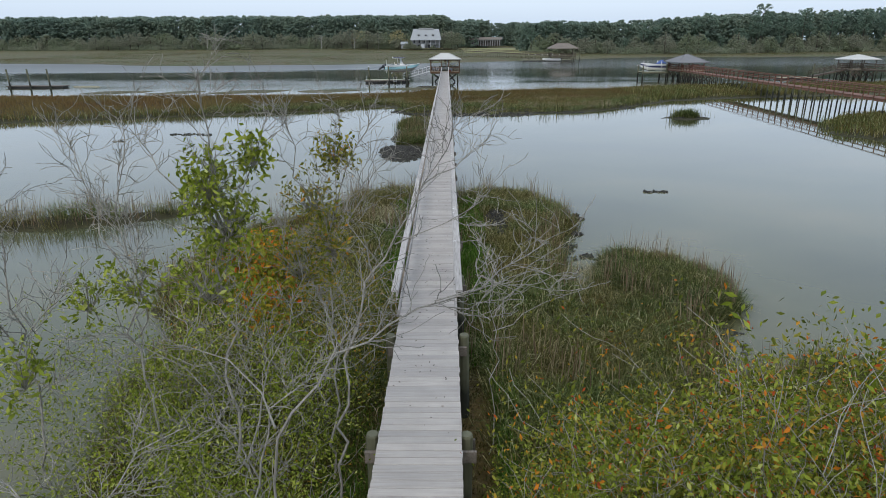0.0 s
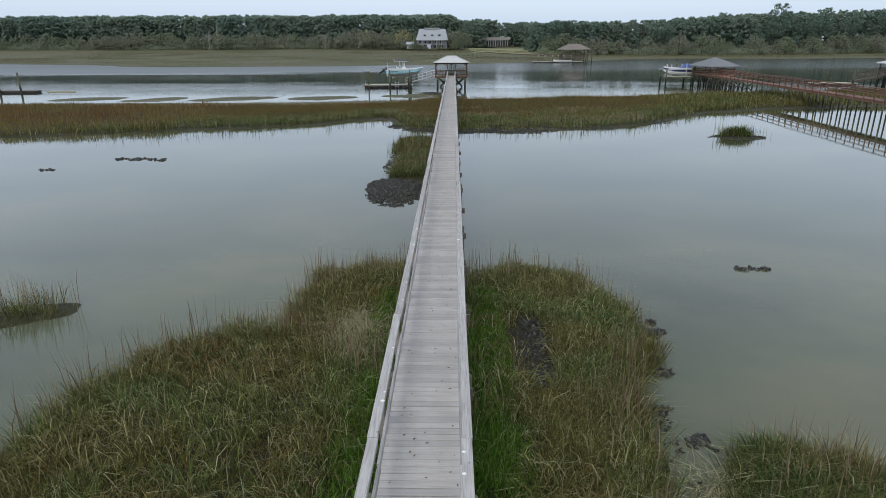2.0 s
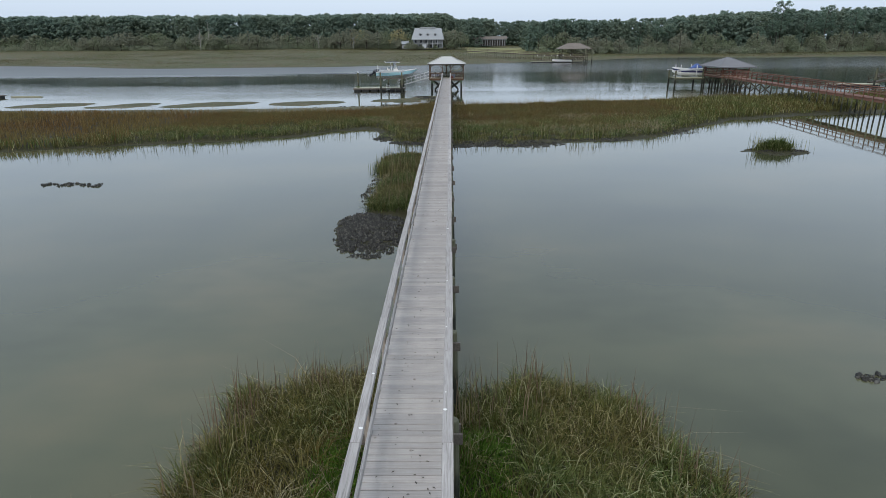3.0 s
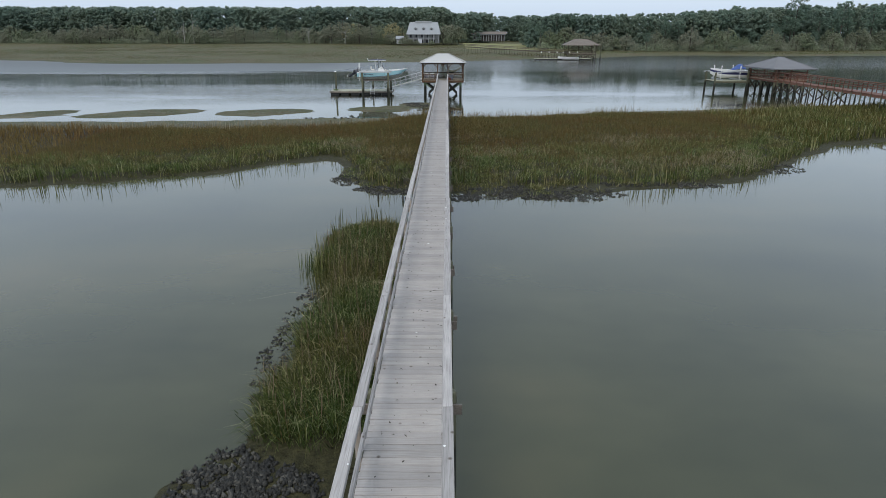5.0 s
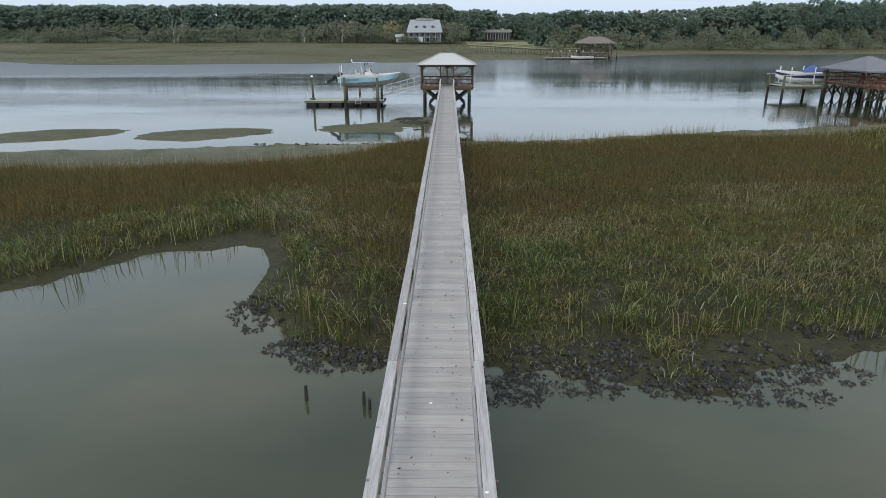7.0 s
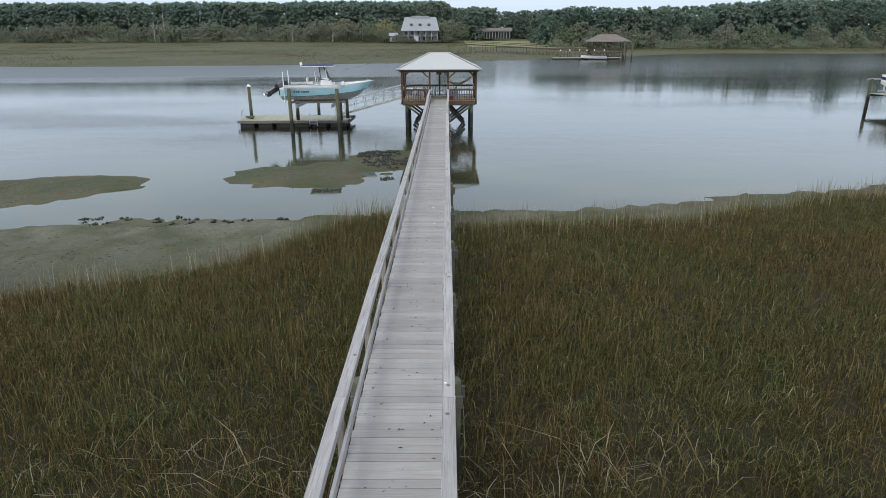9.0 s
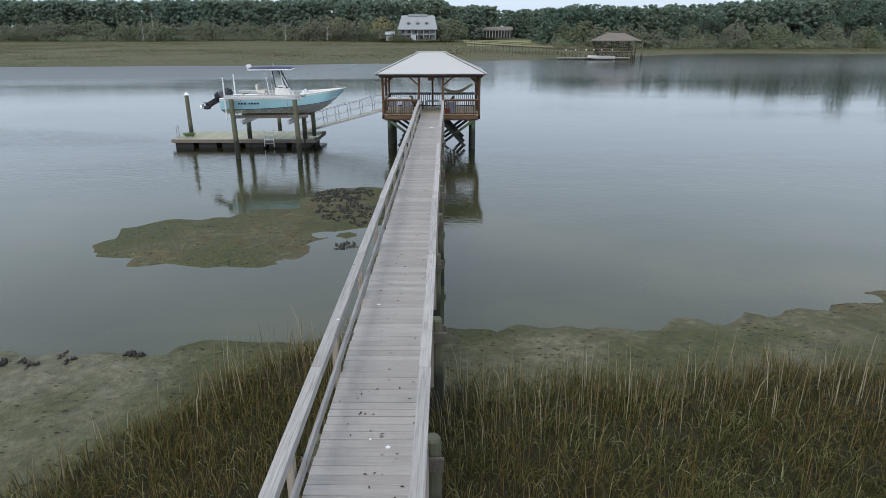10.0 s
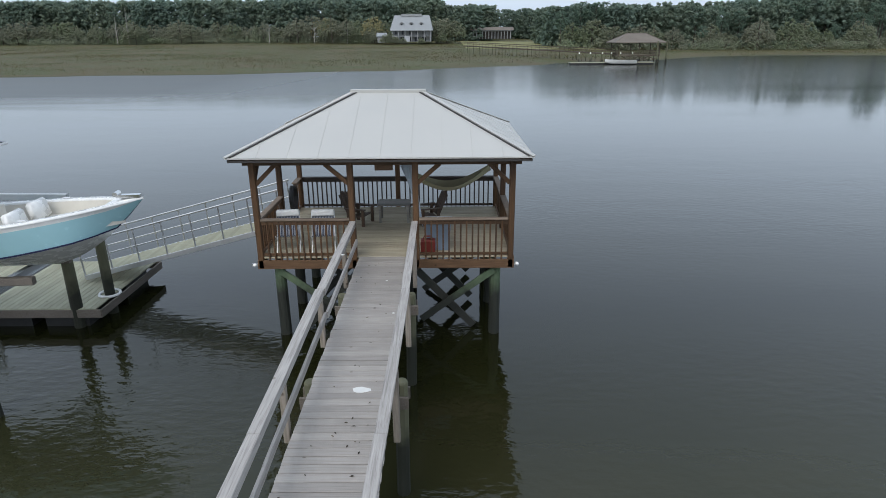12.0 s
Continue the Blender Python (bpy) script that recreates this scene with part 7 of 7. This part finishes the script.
    bare_tree("bare_tree", bare, [([(-1.9, -108.9, 0.3), (-1.85, -108.9, 2.6), (-1.6, -108.8, 3.9), (-1.3, -108.6, 4.8)], 0.03, 0.008), ([(-1.85, -108.9, 2.6), (-2.3, -108.8, 3.6), (-2.6, -108.7, 4.4)], 0.02, 0.007)], 20, [((-1.9, -108.9, 3.2), 0.45, 24)], GOLDL, 0.04, start=0.4)
    bare_tree("autumn_tree", "grey-stemmed shrub with yellow-green, orange and red leaves", [([(-2.7, -107.7, 0.3), (-2.75, -107.6, 1.6), (-2.9, -107.3, 2.6), (-3.2, -106.6, 3.1), (-3.4, -106.1, 3.7)], 0.045, 0.010),
              ([(-2.75, -107.6, 1.6), (-3.4, -107.1, 2.4), (-4.1, -106.7, 3.0)], 0.024, 0.008), ([(-2.75, -107.6, 1.9), (-2.4, -107.8, 2.7), (-2.2, -108.0, 3.4)], 0.022, 0.008)], 24,
              [((-3.9, -106.2, 2.95), 0.34, 52), ((-3.35, -105.9, 3.0), 0.28, 36), ((-4.2, -106.9, 2.85), 0.34, 52), ((-3.2, -107.2, 2.9), 0.42, 66), ((-3.7, -107.4, 2.5), 0.42, 60), ((-2.4, -108.1, 2.9), 0.34, 30), ((-2.9, -108.6, 2.6), 0.42, 40)], AUTUMN, 0.068, start=0.5)
    gold = "yellow-green leafy shrub beside the boardwalk"
    for i, (x, y, top, lf) in enumerate(((-2.5, -108.6, 3.9, GOLDL), (-1.75, -107.4, 3.2, GOLDL), (-3.6, -109.9, 3.3, EVERG), (-2.2, -110.4, 3.0, EVERG), (-3.0, -112.6, 2.9, EVERG), (-1.8, -113.0, 2.6, EVERG), (-4.6, -110.6, 2.8, EVERG), (-2.6, -114.6, 2.4, EVERG), (-4.7, -113.2, 2.6, EVERG))):
        shrub("yellow_shrub", gold, x, y, top, 31 + i, 6, 3, lf, 30, 0.030, part_leafy=0.85, r=0.014, scatter=0.20)
    green = "leafy green shrub with some orange and red leaves"
    for i, (x, y, top, lf) in enumerate(((3.25, -114.7, 5.85, EVERG), (3.3, -115.3, 4.9, MIXL), (2.7, -114.8, 4.2, MIXL), (4.2, -114.0, 5.0, MIXL), (3.7, -113.6, 4.3, MIXL), (2.3, -113.2, 2.7, EVERG), (2.95, -113.0, 2.8, MIXL), (3.6, -112.9, 2.7, EVERG), (4.3, -113.4, 3.4, MIXL), (5.2, -113.0, 3.2, MIXL), (6.0, -112.8, 3.3, MIXL), (5.6, -113.8, 4.4, MIXL), (2.1, -114.0, 2.8, EVERG), (3.1, -113.8, 3.4, EVERG), (4.6, -114.2, 4.2, EVERG), (6.8, -112.2, 3.2, MIXL))):
        shrub("leafy_shrub", green, x, y, top, 50 + i, 7, 4 if top > 5 else 3, lf, 14 if top > 5 else 34, 0.034, spread_out=0.5, r=0.016, scatter=0.09 if top > 5 else 0.20)
    for i, (x, y, top) in enumerate(((-3.2, -115.8, 2.8), (-5.2, -114.8, 3.0), (-6.2, -110.4, 3.2), (-4.2, -109.4, 2.8), (-2.2, -116.4, 2.6))):
        shrub("leafy_shrub", "half-bare green shrub on the bank", x, y, top, 70 + i, 6, 3, EVERG, 16, 0.032, part_leafy=0.6, spread_out=0.55, r=0.015)


# ---- shells, stakes and driftwood on the mud ----
SHELL = Mat("oyster_shell")
_f = SHELL.ramp(SHELL.island(), [(0.0, (0.012, 0.012, 0.010)), (0.7, (0.030, 0.029, 0.024)), (1.0, (0.10, 0.095, 0.08))])
SHELL = SHELL.done(_f, 0.8)


def oysters(name, label, spots, seed, size=0.055):
    """Clusters of upright shells: spots of x, y, half-widths and how many."""
    rng = np.random.default_rng(seed)
    P, S = [], []
    for cx, cy, rx, ry, n in spots:
        a, q = rng.uniform(0, 6.28, n), rng.random(n) ** 0.5
        x, y = cx + np.cos(a) * q * rx, cy + np.sin(a) * q * ry
        k = 9
        x, y = np.repeat(x, k) + rng.normal(0, 0.07, n * k), np.repeat(y, k) + rng.normal(0, 0.07, n * k)
        z = np.maximum(land_height(x, y), -0.03)
        P.append(np.stack([x, y, z], -1))
    p = np.concatenate(P)
    k = len(p)
    d = rng.normal(size=(k, 3)) * 0.6 + np.array([0, 0, 1.0])
    d /= np.linalg.norm(d, axis=1)[:, None]
    a = np.cross(d, rng.normal(size=(k, 3)))
    a /= np.linalg.norm(a, axis=1)[:, None]
    b = np.cross(d, a)
    s = (size * rng.uniform(0.6, 1.6, k))[:, None]
    V = np.stack([p - d * s * 0.4 - a * s * 0.8, p - d * s * 0.4 + a * s * 0.9, p + b * s * 0.6 + d * s * 0.6, p - b * s * 0.6 + d * s * 0.6, p + d * s * 1.25 + a * s * 0.2], 1).reshape(-1, 3)
    o = np.arange(k)[:, None] * 5
    F = np.concatenate([o + np.array(f) for f in ((0, 1, 2), (1, 0, 3), (2, 1, 4), (1, 3, 4), (3, 0, 4), (0, 2, 4))], 0)
    tagged(from_arrays(name, V, F, SHELL), label, "oysters", kind="stuff")


def build_mud_details():
    oysters("oyster_apron", "dark oyster shells round the foot of the islet", [(-2.6, -77.4, 1.5, 2.9, 480), (-3.4, -76.0, 0.9, 2.0, 220), (-3.6, -69, 0.4, 3.5, 60)], 1, 0.06)
    oysters("oyster_bed", "clusters of oyster shells on the mud bar", [(-3.4, -11.0, 1.3, 1.3, 70), (-3.2, -13.0, 0.9, 1.6, 40), (-2.1, -13.6, 0.6, 1.6, 26), (-2.3, -17.1, 0.3, 0.3, 16)], 2, 0.05)
    oysters("oyster_rim", "oyster shells along the edge of the grass belt", [(3.2, -54.5, 2.2, 0.6, 90), (3.6, -53.4, 2.4, 0.7, 70), (6.6, -54.8, 1.8, 0.6, 80), (7.2, -53.6, 2.0, 0.8, 60), (8.6, -54.2, 1.0, 0.5, 30), (-5.0, -51.0, 0.8, 1.3, 70), (-3.4, -53.0, 0.9, 0.5, 50), (1.4, -54.8, 0.8, 0.6, 60), (12, -52.2, 3.5, 0.5, 90), (-2.4, -53.6, 1.2, 0.5, 70), (20, -47.6, 2, 1.5, 70), (24.3, -57.8, 2.0, 1.4, 50), (-10, -24.2, 5, 0.5, 26), (2.5, -95.2, 0.5, 1.9, 120), (4.5, -98.6, 0.5, 1.6, 30), (7.0, -104.6, 1.0, 1.4, 40)], 3, 0.055)
    oysters("oyster_clump", "small dark oyster clumps standing in the water", [(-21.9, -67.6, 1.0, 0.45, 13), (-20.0, -67.8, 0.8, 0.4, 11), (-25.5, -71.4, 0.8, 0.12, 6), (10.7, -88.8, 0.3, 0.1, 6), (11.35, -88.8, 0.12, 0.08, 3), (5.5, -95.9, 0.15, 0.1, 5), (4.95, -97.5, 0.15, 0.15, 5), (5.4, -98.6, 0.25, 0.1, 5), (5.9, -93.6, 0.3, 0.6, 8), (-8.2, -99.4, 0.3, 1.5, 6)], 4, 0.085)
    stake = wood("wet_stake_wood", (0.015, 0.014, 0.012), (0.03, 0.028, 0.024), (0.05, 0.046, 0.04), "z")
    for x, y, h in ((-2.76, -55.2, 0.34), (-1.55, -55.35, 0.3), (-1.42, -55.5, 0.22)):
        s = thing("stake", "short dark stake standing in shallow water", "stake", Matrix.Translation((x, y, -0.3)))
        part("shaft", Shape().tube([(0, 0, 0), (0.01, 0.01, 0.3 + h)], [0.05, 0.03], 7), stake, s)
    straw = foliage("straw_wrack", [(0.0, (0.27, 0.24, 0.13)), (1.0, (0.50, 0.46, 0.29))])
    for i, (x, y, rx, ry, n) in enumerate(((-2.1, -94.6, 0.3, 0.9, 1300), (-2.4, -66.8, 0.9, 0.25, 250), (5.4, -100.0, 0.7, 0.4, 350))):
        grass("straw_wrack", "flattened pale straw on the marsh", n * 2, (x - rx, x + rx, y - ry, y + ry), lambda a, b: np.ones_like(a) * 0.5, lambda a, b: 0.55 + 0 * a, 0.008, 1.6, straw, 90 + i)


# ---- furniture under the pavilion roof ----
def build_furniture():
    brown = wood("chair_wood", (0.05, 0.03, 0.02), (0.09, 0.055, 0.035), (0.14, 0.09, 0.06), "z", 0.7)
    grey = wood("table_wood", (0.16, 0.15, 0.14), (0.26, 0.25, 0.23), (0.34, 0.33, 0.31), "x", 0.75)

    def adirondack(x, y, turn):
        c = thing("adirondack_chair", "dark brown slatted wooden armchair on the pavilion floor", "chair", pose(x, y, 2.002, 0, 0, turn) @ Matrix.Diagonal((0.84, 0.84, 0.80, 1)), "pavilion chairs")
        for i in range(5):
            part("back_slat", Shape().box(-0.26 + i * 0.11, -0.17 + i * 0.11, -0.012, 0.012, 0, 0.72 + 0.08 * (1 - abs(i - 2) / 2), pose(0, 0.28, 0.28, -24)), brown, c)
        for i in range(4):
            part("seat_slat", Shape().box(-0.27, 0.27, -0.24 + i * 0.13, -0.13 + i * 0.13, 0.30 - i * 0.03, 0.325 - i * 0.03), brown, c)
        for s in (-0.31, 0.31):
            part("arm", Shape().box(s - 0.06, s + 0.06, -0.32, 0.36, 0.53, 0.555), brown, c)
            part("leg", Shape().box(s - 0.02, s + 0.02, -0.28, -0.19, 0, 0.53), brown, c)
            part("leg", Shape().box(s - 0.02, s + 0.02, 0.2, 0.3, 0, 0.53), brown, c)

    adirondack(-0.85, 2.5, 70)
    adirondack(0.85, 2.5, -70)
    t = thing("side_table", "low grey wooden table between two chairs", "table", pose(0, 2.75, 2.002))
    for i in range(5):
        part("top_slat", Shape().box(-0.42, 0.42, -0.3 + i * 0.12, -0.19 + i * 0.12, 0.46, 0.49), grey, t)
    for x in (-0.36, 0.36):
        for y in (-0.22, 0.24):
            part("leg", Shape().box(x - 0.03, x + 0.03, y - 0.03, y + 0.03, 0, 0.46), grey, t)
    stripe = Mat("striped_canvas")
    w = stripe.node("ShaderNodeTexWave", Scale=9.0)
    stripe.link(stripe.coords("Object", (1, 0, 0)), w.inputs["Vector"])
    canvas = stripe.done(stripe.ramp(w.outputs[1], [(0.62, (0.03, 0.045, 0.09)), (0.72, (0.45, 0.47, 0.5))]), 0.85)
    for x in (-2.20, -1.42):
        c = thing("folding_chair", "folding beach chair with striped canvas and a white headrest", "chair", pose(x, 0.50, 2.002, 0, 0, 6) @ Matrix.Diagonal((0.96, 0.96, 0.93, 1)), "folding chairs")
        for s in (-0.26, 0.26):
            part("side_tube", Shape().tube([(s, -0.22, 0), (s, 0.05, 0.45), (s, 0.18, 0.92)], 0.014, 6), ALU, c)
            part("side_tube", Shape().tube([(s, 0.25, 0), (s, -0.25, 0.42)], 0.014, 6), ALU, c)
        part("seat_canvas", Shape().loft([[(-0.25, -0.22, 0.40), (0.25, -0.22, 0.40)], [(-0.25, 0.0, 0.36), (0.25, 0.0, 0.36)], [(-0.25, 0.1, 0.5), (0.25, 0.1, 0.5)], [(-0.25, 0.17, 0.86), (0.25, 0.17, 0.86)]]), canvas, c, "striped canvas seat")
        part("headrest", Shape().plank(-0.25, 0.25, 0.10, 0.24, 0.80, 0.95, 0.03), WHITE, c, "white headrest pillow")
    # hammock
    h = thing("hammock", "pale rope hammock slung between posts", "hammock", Matrix.Translation((1.5, 2.1, 2.98)))
    rope = foliage("hammock_cloth", [(0.0, (0.34, 0.33, 0.24)), (1.0, (0.42, 0.41, 0.32))])
    rows = []
    for i in range(13):
        f = i / 12
        x = -1.0 + 1.9 * f
        z = 0.30 - 0.40 * math.sin(math.pi * f) + 0.16 * f
        wd = 0.04 + 0.34 * math.sin(math.pi * f)
        rows.append([(x, wd * k / 4 * 1.0, z + 0.16 * (k / 4) ** 2) for k in range(-4, 5)])
    part("bed", Shape().loft(rows), plain("hammock_canvas", (0.42, 0.40, 0.27), 0.9), h, "sagging pale cloth bed", True)
    part("rope", Shape().tube([(-1.0, 0, 0.30), (-0.84, -2.0, 0.75)], 0.012, 5), plain("rope_fibre", (0.4, 0.36, 0.26), 0.9), h)
    part("rope", Shape().tube([(0.9, 0, 0.46), (1.2, -0.05, 1.02)], 0.012, 5), plain("rope_fibre", (0.4, 0.36, 0.26), 0.9), h)
    # hanging swing seat, lantern box, hose, cooler
    sw = thing("hanging_cloth", "pale blue cloth hanging from the eave beam", "cloth", Matrix.Translation((0.42, 0.6, 3.72)))
    pale_cloth = plain("pale_blue_cloth", (0.40, 0.46, 0.52), 0.85)
    part("cloth", Shape().loft([[(-0.16 + 0.36 * k / 6 + 0.05 * j, 0.05 * math.sin(2.2 * k), 0.30 - (0.10 + 0.05 * k) * j) for k in range(7)] for j in range(5)]), pale_cloth, sw, smooth=True)
    lb = thing("hanging_sign", "small brown wooden box hung under the eave beam", "sign", Matrix.Translation((0.0, 0.35, 3.9)))
    part("board", Shape().plank(-0.19, 0.19, -0.06, 0.06, -0.06, 0.12, 0.015), STAIN_X, lb)
    for x in (-0.14, 0.14):
        part("hook", Shape().tube([(x, 0, 0.12), (x, 0, 0.22)], 0.01, 5), BLACK, lb)
    hs = thing("coiled_hose", "black hose coiled on a pavilion post", "hose", Matrix.Translation((-2.6, 2.6, 2.3)))
    for k in range(5):
        part("coil", Shape().tube([(0.02 * k, 0.2 * math.cos(a) * (1 + 0.05 * k), 0.34 + 0.32 * math.sin(a)) for a in [i * math.pi / 8 for i in range(17)]], 0.022, 6), BLACK, hs)
    cl = thing("storage_tote", "blue-grey plastic tote behind the front rail", "tote", Matrix.Translation((1.15, 0.55, 2.002)))
    part("body", Shape().loft([[(-0.28 * f, -0.2 * f, z), (0.28 * f, -0.2 * f, z), (0.28 * f, 0.2 * f, z), (-0.28 * f, 0.2 * f, z)] for f, z in ((0.85, 0), (1.0, 0.62))], close=True, cap0=True), plain("blue_plastic", (0.20, 0.27, 0.36), 0.55), cl)
    part("lid", Shape().plank(-0.31, 0.31, -0.23, 0.23, 0.62, 0.68, 0.015), plain("pale_lid", (0.45, 0.48, 0.5), 0.5), cl, "pale lid")
    rd = thing("fuel_can", "red plastic fuel can on the pavilion floor", "fuel can", Matrix.Translation((0.92, 0.28, 2.002)))
    red = plain("red_plastic", (0.20, 0.025, 0.018), 0.5)
    part("body", Shape().plank(-0.16, 0.16, -0.1, 0.1, 0, 0.3, 0.03), red, rd)
    part("handle", Shape().tube([(-0.1, 0, 0.29), (-0.08, 0, 0.37), (0.08, 0, 0.37), (0.1, 0, 0.29)], 0.016, 6), red, rd)
    for x in (-2.86, 2.86):
        l = thing("corner_lamp", "small white solar lamp on the pavilion rim", "lamp", Matrix.Translation((x, -0.03, 1.83)), "corner lamps")
        part("housing", Shape().ball((0, 0, 0), 0.05, 8, 6, (1, 1, 0.8)), WHITE, l, smooth=True)
        part("bracket", Shape().box(-0.02 if x > 0 else -0.06, 0.06 if x < 0 else 0.02, -0.01, 0.02, -0.03, 0.03), ALU, l)
    # litter on the boards
    rng = np.random.default_rng(8)
    n = 950
    y, x = rng.uniform(-112, -0.3, n), rng.uniform(-0.5, 0.5, n)
    z = np.array([deck_z(v) for v in y]) + 0.006
    a = rng.uniform(0, 6.28, n)
    s = rng.uniform(0.012, 0.034, n)
    c, d = np.cos(a) * s, np.sin(a) * s
    V = np.stack([np.stack([x - c, y - d, z], -1), np.stack([x + d * 0.4, y - c * 0.4, z + 0.004], -1), np.stack([x + c, y + d, z], -1), np.stack([x - d * 0.4, y + c * 0.4, z + 0.006], -1)], 1).reshape(-1, 3)
    o = np.arange(n)[:, None] * 4
    F = np.concatenate([o + np.array([0, 1, 2]), o + np.array([0, 2, 3])], 0)
    litter = foliage("dead_leaf_bits", [(0.0, (0.03, 0.025, 0.02)), (0.7, (0.07, 0.055, 0.04)), (1.0, (0.12, 0.09, 0.06))])
    tagged(from_arrays("leaf_litter", V, F, litter), "dark scraps of leaf scattered on the boards", "leaf litter", kind="stuff")
    chalk = plain("bird_lime", (0.75, 0.75, 0.72), 0.8)
    pr = random.Random(12)
    for i in range(60):
        big = i == 0
        y = -5.28 if big else pr.uniform(-108, -0.5)
        x = 0.14 if big else pr.choice((pr.uniform(-0.5, 0.5), 0.55, -0.55))
        r = 0.075 if big else pr.uniform(0.012, 0.03)
        z = deck_z(y) + (0.822 if abs(x) == 0.55 else 0.004)
        pts = [(x + r * (2.0 if big else 1.2) * math.cos(t) * pr.uniform(0.7, 1.1), y + r * math.sin(t) * pr.uniform(0.7, 1.1), z) for t in [k * math.pi / 6 for k in range(12)]]
        ob = part("bird_dropping", Shape().add(pts + [(p[0], p[1], z - 0.003) for p in pts], [tuple(range(12))] + [(k, k + 12, (k + 1) % 12 + 12, (k + 1) % 12) for k in range(12)]), chalk)
        tagged(ob, "white bird dropping on the grey boards", "bird dropping", "bird droppings")


build_shrubs()
build_mud_details()
build_furniture()
